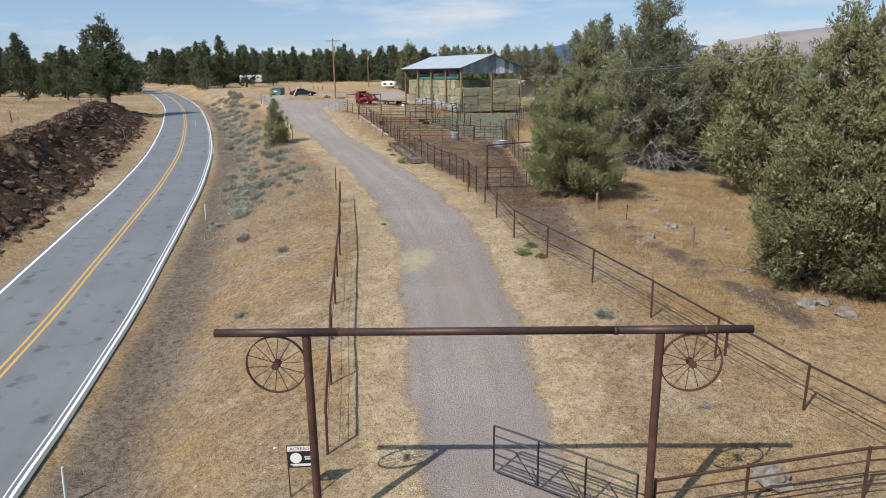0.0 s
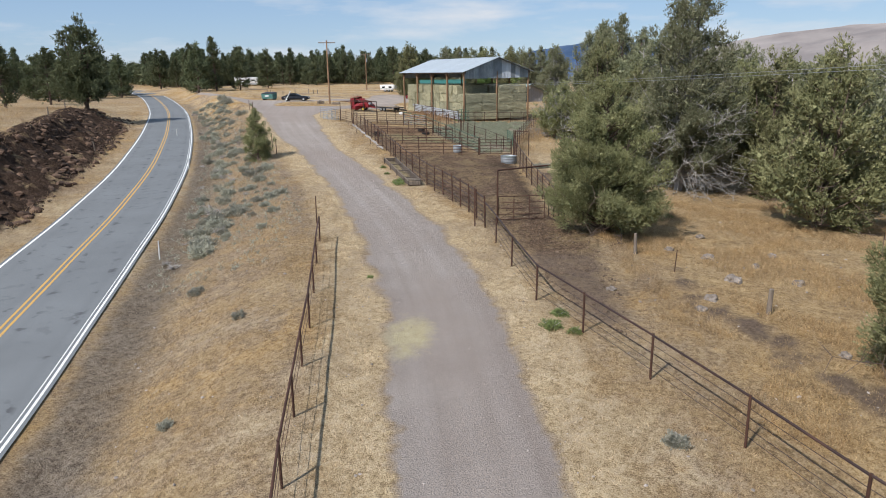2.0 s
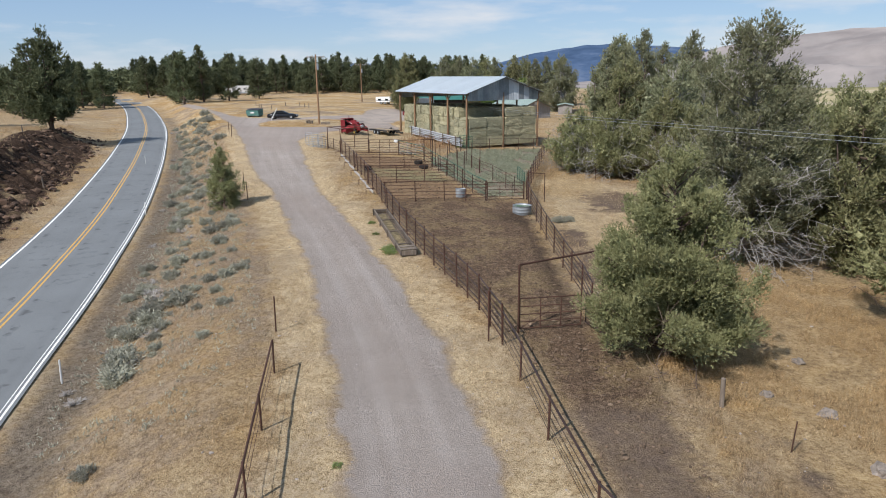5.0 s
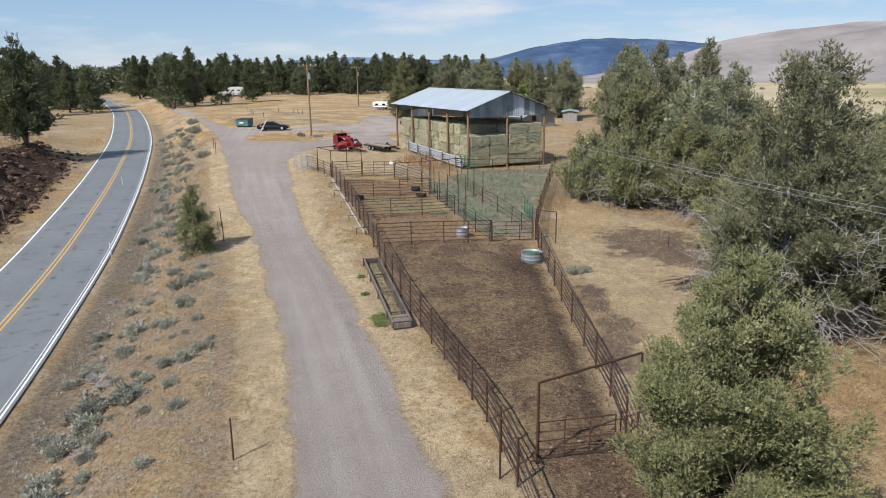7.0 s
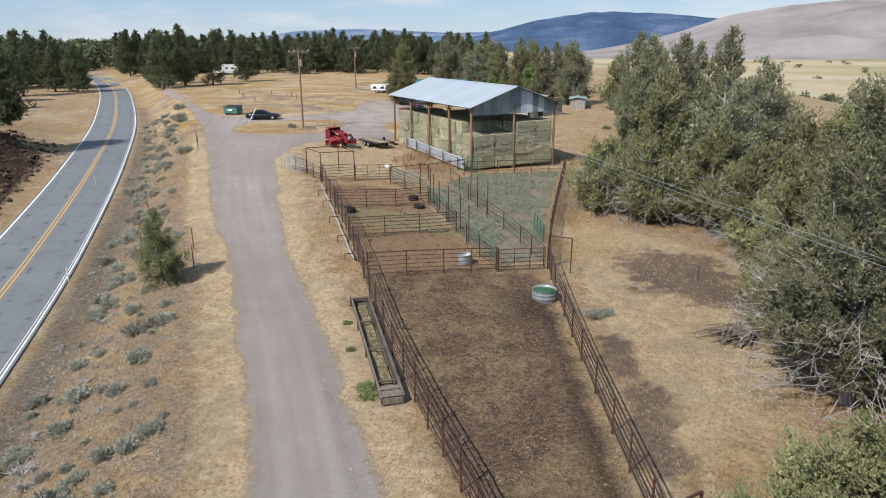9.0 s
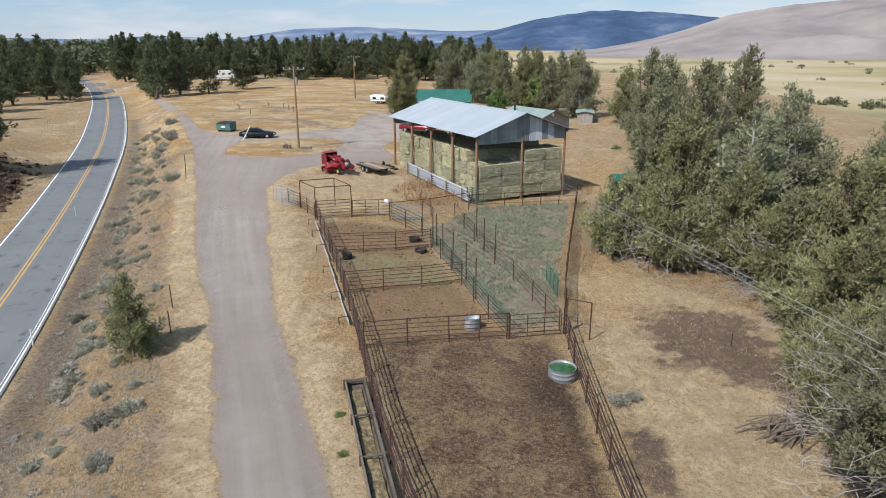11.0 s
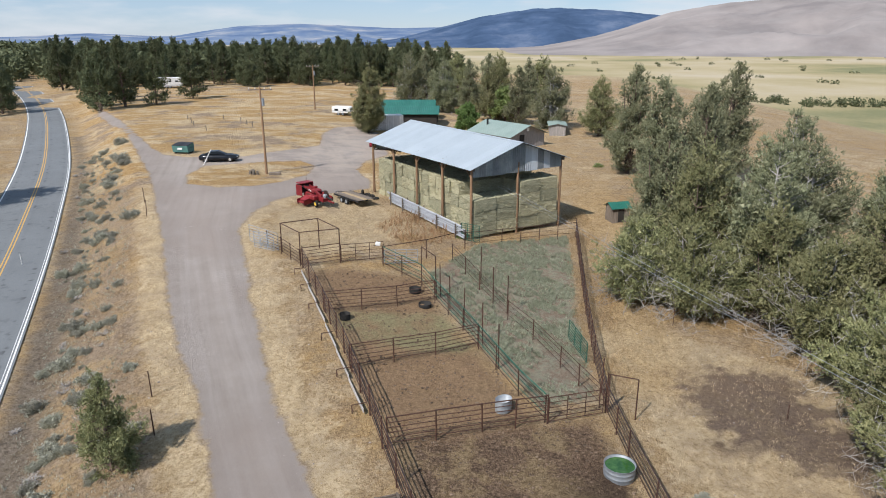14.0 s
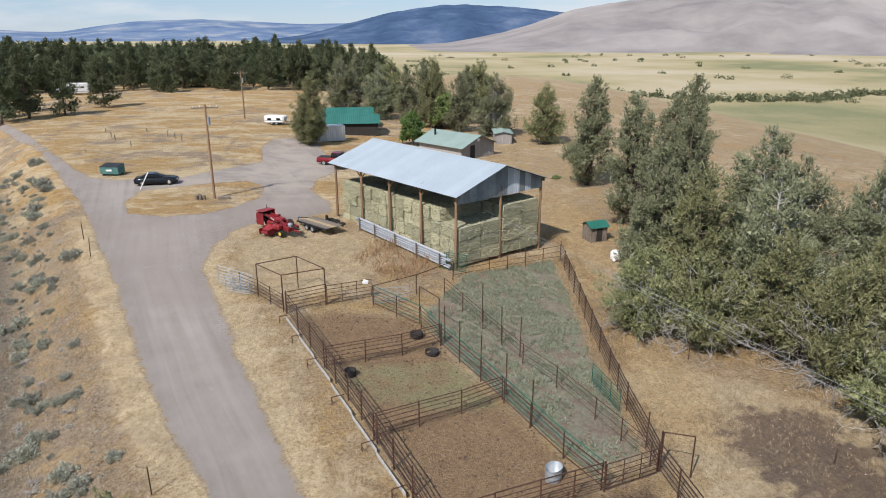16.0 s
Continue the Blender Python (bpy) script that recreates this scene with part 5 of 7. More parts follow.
def feeder(name, a, b, width, height, material, label):
    """A long open trough between two points: floor, two sides, two ends and cross legs."""
    f = empty(name, a[0], a[1], ground_z(*a))
    d = Vector((b[0] - a[0], b[1] - a[1], ground_z(*b) - ground_z(*a)))
    ln = d.length
    side = Vector((-d.y, d.x, 0)).normalized()
    m = Matrix((d.normalized(), side, d.normalized().cross(side))).transposed().to_4x4()
    top = 0.12 + height
    for nm, c, s, mt in (("floor_board", (ln / 2, 0, 0.08), (ln, width - 0.1, 0.04), material), ("hay_litter", (ln / 2, 0.04, 0.13), (ln - 1.3, width - 0.3, 0.08), LITTER), ("side_board", (ln / 2, -width / 2, 0.08 + height / 2), (ln, 0.06, height), material), ("side_board", (ln / 2, width / 2, 0.08 + height / 2), (ln, 0.06, height), material),
                         ("end_board", (0.03, 0, 0.06 + height / 2), (0.06, width - 0.08, height - 0.06), OLD_WOOD), ("end_board", (ln - 0.03, 0, 0.1 + height / 2), (0.06, width - 0.08, height - 0.04), material), ("top_rail", (ln / 2, width / 2 + 0.012, top - 0.02), (ln, 0.09, 0.05), OLD_WOOD), ("top_rail", (ln / 2, -width / 2 - 0.012, top - 0.02), (ln, 0.1, 0.05), material)):
        bm = bmesh.new()
        box(bm, c, s, None, 0.01)
        if nm == "hay_litter":
            bmesh.ops.subdivide_edges(bm, edges=[e for e in bm.edges if abs((e.verts[0].co - e.verts[1].co).x) > 1], cuts=60)
            bmesh.ops.subdivide_edges(bm, edges=[e for e in bm.edges if abs((e.verts[0].co - e.verts[1].co).y) > 0.3], cuts=5)
            for v in bm.verts:
                if v.co.z > c[2]:
                    v.co.z += 0.09 * noise.noise(v.co * 1.3) + 0.05 * noise.noise(v.co * 6)
        bm.transform(m)
        part(nm, bm, mt, f)
    for k in range(3):
        bm = bmesh.new()
        box(bm, (0.16 + 0.27 * k, 0, top - 0.03 - 0.05 * (k % 2)), (0.25, width - 0.08, 0.045), (0, 1.5 * (k % 2), 0), 0.008)
        bm.transform(m)
        part("end_plank", bm, OLD_WOOD, f, "grey weathered plank")
    for k in range(4):
        bm = bmesh.new()
        box(bm, (1.3 + (ln - 1.5) * k / 3, 0, top - 0.06), (0.07, width - 0.04, 0.07), None, 0.01)
        bm.transform(m)
        part("cross_bar", bm, material, f)
        for e in (-1, 1):
            bm = bmesh.new()
            box(bm, (1.3 + (ln - 1.5) * k / 3, e * (width / 2 + 0.07), (top + 0.04) / 2 - 0.06), (0.1, 0.08, top + 0.16), None, 0.01)
            bm.transform(m)
            part("stake", bm, material, f)
    return tagged(f, label, "feed trough")


feeder("feed_trough", (-2.8, 53.0), (-5.4, 62.6), 0.85, 0.31, DARK_TIMBER, "long weathered wooden feed trough with scraps of hay")
bm = bmesh.new()
tube(bm, (0, 0, 0.45), (-0.65, -0.2, 0.45), 0.026)
tube(bm, (-0.65, -0.2, 0.45), (-0.65, -0.2, 0.0), 0.026)
tube(bm, (-0.65, -0.2, 0.3), (-0.55, -0.55, 0.3), 0.02)
br = part("fence_bracket", bm, RUST)
for i, t in enumerate((0.02, 0.2, 0.42, 0.64, 0.8, 0.95)):
    x, y = -6.35 + (-12.0 + 6.35) * t, 68.6 + (87.0 - 68.6) * t
    m = pose(x - 0.05, y, ground_z(x, y))
    if i == 0:
        br.matrix_basis = m
        tagged(br, "rusty pipe bracket standing off the corral fence", "bracket", "fence brackets")
    else:
        copy_thing(br, m)
for a, b in (((-6.5, 68.6), (-9.3, 78.0)), ((-9.35, 78.2), (-11.9, 86.4))):
    z = ground_z(*a)
    d = Vector((b[0] - a[0], b[1] - a[1], ground_z(*b) - z))
    bm = bmesh.new()
    for k in range(3):
        p, q = d * (k / 3), d * ((k + 0.99) / 3)
        c = (p + q) / 2
        box(bm, (c.x, c.y, c.z + 0.16), ((q - p).length, 0.05, 0.2), (0, 0, math.degrees(math.atan2(d.y, d.x))), 0.008)
    kb = part("kick_board", bm, GREY_WOOD)
    kb.location = (a[0] - 0.1, a[1], z)
    tagged(kb, "pale weathered board along the foot of the corral fence", "board", "kick boards")

# ---- hay barn ----
BX, BY = Vector((-0.494, 0.869, 0)), Vector((0.869, 0.494, 0))     # along the barn, across it
B0 = Vector((1.0, 94.6, 0))
BL, BW, EAVE, RIDGE = 17.6, 9.8, 8.35, 10.0


def bpt(s, w, z):
    p = B0 + BX * s + BY * w
    return Vector((p.x, p.y, z))


def sheets(count, a, b, c, d, parent, name, material, ribs=4, depth=0.022):
    """A surface a-b-c-d (a to b along, d over a) split into overlapping ribbed sheets."""
    a, b, c, d = (Vector(v) for v in (a, b, c, d))
    nrm = (b - a).cross(d - a).normalized()
    for i in range(count):
        bm = bmesh.new()
        cols = []
        for k in range(ribs * 4 + 1):
            t = (i + k / (ribs * 4)) / count
            up = nrm * (depth if k % 4 in (1, 2) else 0.0) + nrm * 0.004 * (i % 2)
            lo, hi = a.lerp(b, t) + up, d.lerp(c, t) + up
            cols.append((bm.verts.new(lo), bm.verts.new(hi), bm.verts.new(lo - nrm * 0.012), bm.verts.new(hi - nrm * 0.012)))
        for p, q in zip(cols[:-1], cols[1:]):
            bm.faces.new((p[0], q[0], q[1], p[1]))
            bm.faces.new((p[2], p[3], q[3], q[2]))
            bm.faces.new((p[0], p[2], q[2], q[0]))
            bm.faces.new((p[1], q[1], q[3], p[3]))
        part(name, bm, material, parent)


def beam(p, q, w, h, parent, name, material):
    p, q = Vector(p), Vector(q)
    d = q - p
    x = d.normalized()
    y = Vector((0, 0, 1)).cross(x)
    y = y.normalized() if y.length > 0.01 else Vector((0, 1, 0))
    bm = bmesh.new()
    box(bm, (0, 0, 0), (d.length, w, h), None, 0.01)
    bm.transform(Matrix.Translation((p + q) / 2) @ Matrix((x, y, x.cross(y))).transposed().to_4x4())
    return part(name, bm, material, parent)


def barn():
    g = empty("hay_barn", *bpt(BL / 2, BW / 2, 0).xy, ground_z(*bpt(BL / 2, BW / 2, 0).xy))
    inv = Matrix.Translation(-Vector(g.location))
    kids = []

    def keep(ob):
        kids.append(ob)
        return ob

    for s in (0, 4.4, 8.8, 13.2, 17.6):
        for w in (0, BW):
            p = bpt(s, w, 0)
            bm = bmesh.new()
            tube(bm, (p.x, p.y, ground_z(p.x, p.y) - 0.2), (p.x, p.y, EAVE - 0.25), 0.13, 0.115, 10)
            keep(part("post", bm, POST_WOOD, g))
            for e in (-1, 1):
                if 0 < s + e < BL:
                    keep(beam((*bpt(s, w, 0).xy, EAVE - 1.0), (*bpt(s + e * 0.75, w, 0).xy, EAVE - 0.3), 0.05, 0.1, g, "knee_brace", POST_WOOD))
    for w in (BW / 2,):
        for s in (0, BL):
            p = bpt(s, w, 0)
            bm = bmesh.new()
            tube(bm, (p.x, p.y, ground_z(p.x, p.y) - 0.2), (p.x, p.y, EAVE - 0.1), 0.13, 0.115, 10)
            keep(part("post", bm, POST_WOOD, g))
    for w in (0, BW):
        keep(beam(bpt(-0.4, w, EAVE - 0.2), bpt(BL + 0.4, w, EAVE - 0.2), 0.1, 0.28, g, "eave_beam", OLD_WOOD))
    for s in (0, 4.4, 8.8, 13.2, 17.6):
        keep(beam(bpt(s, 0, EAVE - 0.12), bpt(s, BW, EAVE - 0.12), 0.08, 0.22, g, "tie_beam", OLD_WOOD))
        for w in (0, BW):
            keep(beam(bpt(s, w, EAVE - 0.1), bpt(s, BW / 2, RIDGE - 0.16), 0.07, 0.2, g, "rafter", OLD_WOOD))
        keep(beam(bpt(s, BW / 2, EAVE), bpt(s, BW / 2 + 0.01, RIDGE - 0.2), 0.07, 0.12, g, "king_post", OLD_WOOD))
    for k in range(6):
        t = k / 6
        for w0 in (0, BW):
            w = w0 + (BW / 2 - w0) * t
            z = EAVE + (RIDGE - EAVE) * t - 0.04
            keep(beam(bpt(-0.4, w, z), bpt(BL + 0.4, w, z), 0.09, 0.05, g, "purlin", OLD_WOOD))
    ov = 0.55
    drop = (RIDGE - EAVE) / (BW / 2) * ov
    sheets(20, bpt(BL + 0.6, -ov, EAVE - drop), bpt(-0.6, -ov, EAVE - drop), bpt(-0.6, BW / 2, RIDGE), bpt(BL + 0.6, BW / 2, RIDGE), g, "roof_sheet", ROOF_METAL)
    sheets(20, bpt(-0.6, BW + ov, EAVE - drop), bpt(BL + 0.6, BW + ov, EAVE - drop), bpt(BL + 0.6, BW / 2, RIDGE), bpt(-0.6, BW / 2, RIDGE), g, "roof_sheet", ROOF_METAL)
    bm = bmesh.new()
    for sgn in (-1, 1):
        p = [bpt(-0.62, BW / 2, RIDGE + 0.035), bpt(BL + 0.62, BW / 2, RIDGE + 0.035), bpt(BL + 0.62, BW / 2 + sgn * 0.2, RIDGE - 0.03), bpt(-0.62, BW / 2 + sgn * 0.2, RIDGE - 0.03)]
        bm.faces.new([bm.verts.new(q) for q in (p if sgn > 0 else p[::-1])])
    part("ridge_cap", bm, ROOF_METAL, g)
    # gable siding, sheet by sheet, its foot a little ragged
    for s, out in ((-0.08, -1), (BL + 0.08, 1)):
        n = 14
        for i in range(n):
            w0, w1 = -0.02 + (BW + 0.04) * i / n, -0.02 + (BW + 0.04) * (i + 1) / n
            zt = [EAVE + (RIDGE - EAVE) * (1 - abs(w - BW / 2) / (BW / 2)) - 0.06 for w in (w0, w1)]
            zb = EAVE - 0.95 + random.uniform(-0.04, 0.04)
            bm = bmesh.new()
            cols = []
            for k in range(13):
                t = k / 12
                w = w0 + (w1 - w0) * t
                off = out * (0.02 if k % 4 in (1, 2) else 0.0)
                p, q = bpt(s + off, w, zb), bpt(s + off, w, zt[0] + (zt[1] - zt[0]) * t)
                r = BX * out * 0.01
                cols.append([bm.verts.new(v) for v in (p, q, p - r, q - r)])
            for p, q in zip(cols[:-1], cols[1:]):
                bm.faces.new((p[0], q[0], q[1], p[1]))
                bm.faces.new((p[2], p[3], q[3], q[2]))
            bmesh.ops.recalc_face_normals(bm, faces=bm.faces)
            part("siding_sheet", bm, WALL_LIGHT if i in (8, 9, 11) and out < 0 else WALL_METAL, g)
    for ob in g.children:
        ob.data.transform(inv)
    tagged(g, "open hay barn with grey sheet-metal roof on timber posts", "barn")


barn()


def bale_mesh(seed, size, material):
    r = np.random.default_rng(seed)
    bm = bmesh.new()
    bmesh.ops.create_cube(bm, size=1.0, matrix=Matrix.Diagonal((*size, 1)))
    bmesh.ops.subdivide_edges(bm, edges=bm.edges[:], cuts=6, use_grid_fill=True)
    for v in bm.verts:
        c = Vector(v.co)
        edge = sum(abs(c[k]) > size[k] * 0.49 for k in range(3))
        n = noise.noise_vector(c * 2.2 + Vector((seed * 7, 0, 0)))
        v.co = c * (1 - 0.025 * (edge - 1)) + n * 0.05 + noise.noise_vector(c * 7 + Vector((seed, 3, 0))) * 0.035
        band = abs(((c.x / size[0] + 0.5) * 3) % 1 - 0.5)
        if band > 0.4 and edge < 2:
            v.co *= 0.985
    for k in range(700):
        side, sg = int(r.integers(0, 3)), float(r.choice((-1, 1)))
        p = [float(r.uniform(-0.5, 0.5)) * size[j] for j in range(3)]
        p[side] = sg * size[side] * 0.5
        p = Vector(p)
        d = Vector(r.normal(0, 0.05, 3))
        d[side] += sg * 0.1
        w = Vector(r.normal(0, 0.02, 3))
        bm.faces.new([bm.verts.new(q) for q in (p - w, p + w, p + d)])
    me = bpy.data.meshes.new("hay_bale")
    bm.to_mesh(me)
    bm.free()
    me.materials.append(material)
    return me


BALES = [bale_mesh(k, (2.36, 1.19, 1.05), HAY_OLD if k % 2 else HAY) for k in range(6)]
random.seed(3)
turn = math.degrees(math.atan2(BY.y, BY.x))
for layer_i in range(4):
    for row in range(14):
        for col in range(4):
            s, w = 0.5 + row * 1.22, 1.42 + col * 2.4
            if layer_i == 3 and (row in (0, 1) and col == 1 or random.random() < 0.06):
                continue
            if row > 10 and layer_i > 2 and col > 1:
                continue
            p = bpt(s + random.uniform(-0.05, 0.05), w + random.uniform(-0.1, 0.1) - (0.25 if col == 3 else 0.0), 0)
            ob = new("hay_bale", BALES[random.randrange(6)])
            base_z = ground_z(*bpt(6.5, 4.5, 0).xy)
            ob.matrix_basis = pose(p.x, p.y, base_z + 0.53 + layer_i * 1.06, 0, 0, turn + random.uniform(-1.5, 1.5) + (180 if random.random() < 0.5 else 0))
            tagged(ob, "large rectangular bale of greenish dry hay in a stack", "hay bale", "stacked hay bales")
# pipes lying along the barn
random.seed(4)
ALUMINIUM = surface("pale_aluminium", [(0.28, 0.3, 0.33), (0.4, 0.42, 0.45), (0.5, 0.515, 0.54)], 2.0, 30, 0.45, 0.2, 0.002, vary=0.15)
for k in range(10):
    s0, s1 = random.uniform(-0.4, 0.5), random.uniform(12.4, 13.2)
    row, col = divmod(k, 2)
    a, b = bpt(s0, -0.82 + col * 0.17, 0), bpt(s1, -0.86 + col * 0.17, 0)
    bm = bmesh.new()
    za, zb = ground_z(*a.xy) + 0.3 + row * 0.2, ground_z(*b.xy) + 0.3 + row * 0.2
    c = Vector((a.x, a.y, za))
    tube(bm, (0, 0, 0), Vector((b.x, b.y, zb)) - c, 0.068, seg=10)
    ob = part("irrigation_pipe", bm, ALUMINIUM)
    ob.location = c
    tagged(ob, "long pale aluminium irrigation pipe on a rack", "pipe", "racked irrigation pipes")
for s in (0.8, 3.8, 6.8, 9.8, 12.2):
    p = bpt(s, -0.76, 0)
    z = ground_z(*p.xy)
    bm = bmesh.new()
    for h in (0.16, 0.36, 0.56, 0.76, 0.96):
        box(bm, (0, 0, h + 0.03), (0.62, 0.07, 0.045), (0, 0, turn), 0.006)
    for e in (-0.28, 0.28):
        box(bm, (BY.x * e, BY.y * e, 0.62), (0.09, 0.09, 1.3), (0, 0, turn), 0.008)
    ob = part("pipe_rack", bm, OLD_WOOD)
    ob.location = (p.x, p.y, z)
    tagged(ob, "timber rack carrying irrigation pipes along the barn", "rack", "pipe racks")

# ---- yard and farm things ----
def put(ob, x, y, rz=0.0, lift=0.0):
    ob.matrix_basis = pose(x, y, ground_z(x, y) + lift, 0, 0, rz)
    return ob


def utility_pole(x, y, h, rz, label):
    g = put(empty("utility_pole", 0, 0, 0), x, y, rz)
    bm = bmesh.new()
    tube(bm, (0, 0, -0.3), (0, 0, h), 0.15, 0.1, 12)
    part("shaft", bm, POST_WOOD, g)
    bm = bmesh.new()
    box(bm, (0, 0.1, h - 0.35), (2.6, 0.1, 0.13), None, 0.01)
    part("crossarm", bm, OLD_WOOD, g)
    for k in (-1.15, -0.5, 0.5, 1.15):
        bm = bmesh.new()
        tube(bm, (k, 0.1, h - 0.29), (k, 0.1, h - 0.12), 0.035, 0.05, 8)
        part("insulator", bm, WHITE, g)
    for sgn in (-1, 1):
        bm = bmesh.new()
        tube(bm, (sgn * 0.75, 0.1, h - 0.4), (0, 0.1, h - 1.0), 0.015, seg=5)
        part("brace", bm, GALV, g)
    bm = bmesh.new()
    tube(bm, (0.22, 0, h - 2.1), (0.22, 0, h - 1.3), 0.17, seg=12)
    tube(bm, (0.22, 0, h - 1.3), (0.22, 0, h - 1.22), 0.12, seg=12)
    part("transformer", bm, GALV, g, "grey transformer can")
    return tagged(g, label, "utility pole", "utility poles")


utility_pole(-20.2, 117.0, 9.7, 12, "brown wooden utility pole with crossarm beside the yard")
utility_pole(-22.5, 180.4, 8.8, 20, "brown wooden utility pole out in the dry field")
for k, off in enumerate((0.0, 0.3)):
    cv = bpy.data.curves.new("overhead_wire", "CURVE")
    cv.dimensions, cv.bevel_depth, cv.bevel_resolution = "3D", 0.008, 1
    sp = cv.splines.new("POLY")
    n = 24
    sp.points.add(n)
    for i in range(n + 1):
        t = i / n
        sp.points[i].co = (3.4 + 21.6 * t + off * 0.6, 95.6 - 106 * t, 6.45 + 3.6 * t - 1.5 * t * (1 - t) + 0.16 * k, 1)
    cv.materials.append(GALV)
    tagged(new("overhead_wire", cv), "thin pale overhead wire strung towards the barn", "wire", "overhead wires")


def wheel(parent, x, y, z, r, w, rim=GALV, nm="wheel"):
    e = empty(nm, x, y, z)
    e.parent = parent
    bm = bmesh.new()
    tube(bm, (0, -w / 2, 0), (0, w / 2, 0), r, seg=18)
    bmesh.ops.bevel(bm, geom=[ed for ed in bm.edges if len(ed.link_faces) == 2 and any(len(f.verts) > 6 for f in ed.link_faces)], offset=r * 0.14, segments=2, affect="EDGES")
    part("tyre", bm, RUBBER, e)
    bm = bmesh.new()
    for s in (-1, 1):
        tube(bm, (0, s * w * 0.45, 0), (0, s * w * 0.53, 0), r * 0.58, r * 0.5, 14)
    part("rim", bm, rim, e)
    return e


def hull(sections):
    """A closed skin through cross-sections: each is a list of points, all of one length."""
    bm = bmesh.new()
    rows = [[bm.verts.new(p) for p in s] for s in sections]
    n = len(rows[0])
    for a, b in zip(rows[:-1], rows[1:]):
        for k in range(n):
            bm.faces.new((a[k], a[(k + 1) % n], b[(k + 1) % n], b[k]))
    bm.faces.new(rows[0][::-1])
    bm.faces.new(rows[-1])
    bmesh.ops.recalc_face_normals(bm, faces=bm.faces)
    return bm


def car_section(x, w, z0, z1, top=0.85):
    return [(x, -w, z0), (x, -w * 1.02, (z0 + z1) / 2), (x, -w * top, z1), (x, w * top, z1), (x, w * 1.02, (z0 + z1) / 2), (x, w, z0)]


def coupe():
    g = put(empty("coupe_car", 0, 0, 0), -27.3, 124.3, 2)
    prof = [(-2.3, 0.72, 0.38, 0.62), (-2.2, 0.84, 0.25, 0.82), (-1.6, 0.9, 0.22, 0.9), (-0.6, 0.91, 0.22, 0.88), (0.6, 0.91, 0.22, 0.86), (1.5, 0.89, 0.22, 0.8), (2.1, 0.82, 0.26, 0.68), (2.3, 0.66, 0.36, 0.52)]
    bm = hull([car_section(x, w, a, b, 0.9) for x, w, a, b in prof])
    smooth(part("body", bm, BLACK_CAR, g))
    bm = hull([car_section(-1.75, 0.7, 0.84, 0.92), car_section(-0.95, 0.72, 0.84, 1.24, 0.78), car_section(-0.1, 0.73, 0.84, 1.28, 0.78), car_section(0.75, 0.74, 0.84, 0.92)])
    smooth(part("cabin_glass", bm, GLASS, g))
    bm = hull([car_section(-1.05, 0.6, 1.2, 1.262, 0.95), car_section(-0.1, 0.62, 1.23, 1.31, 0.95), car_section(0.1, 0.58, 1.2, 1.27, 0.95)])
    part("roof", bm, BLACK_CAR, g)
    for x in (-1.42, 1.42):
        for y in (-0.82, 0.82):
            wheel(g, x, y, 0.31, 0.31, 0.2, CHROME)
    for x, mt, nm in ((-2.29, RED_PAINT, "tail_light"), (2.27, CHROME, "headlight")):
        for y in (-0.55, 0.55):
            bm = bmesh.new()
            box(bm, (x, y, 0.6), (0.08, 0.3, 0.12), None, 0.01)
            part(nm, bm, mt, g)
    tagged(g, "black two-door sports coupe parked on dry grass", "car")


coupe()


def pickup():
    g = put(empty("pickup_truck", 0, 0, 0), -6.6, 135.6, -20)
    bm = hull([car_section(x, w, a, b, 0.94) for x, w, a, b in ((-2.7, 0.86, 0.5, 1.02), (-2.6, 0.93, 0.45, 1.08), (0.4, 0.95, 0.45, 1.08), (1.5, 0.94, 0.45, 1.06), (2.5, 0.9, 0.45, 1.0), (2.7, 0.8, 0.5, 0.85))])
    smooth(part("body", bm, RED_CAR, g))
    bm = hull([car_section(-0.75, 0.82, 1.05, 1.1), car_section(-0.65, 0.82, 1.05, 1.68, 0.84), car_section(0.55, 0.82, 1.05, 1.7, 0.84), car_section(1.25, 0.84, 1.05, 1.1)])
    smooth(part("cabin_glass", bm, GLASS, g))
    bm = hull([car_section(-0.7, 0.7, 1.64, 1.72), car_section(0.6, 0.7, 1.66, 1.75)])
    part("roof", bm, RED_CAR, g)
    bm = bmesh.new()
    box(bm, (-1.7, 0, 1.0), (1.7, 1.5, 0.2), None, 0.02)
    part("bed", bm, BLACK_STEEL, g, "dark pickup bed")
    for x in (-1.7, 1.75):
        for y in (-0.86, 0.86):
            wheel(g, x, y, 0.38, 0.38, 0.25, CHROME)
    tagged(g, "dark red pickup truck parked behind the barn", "truck")


pickup()


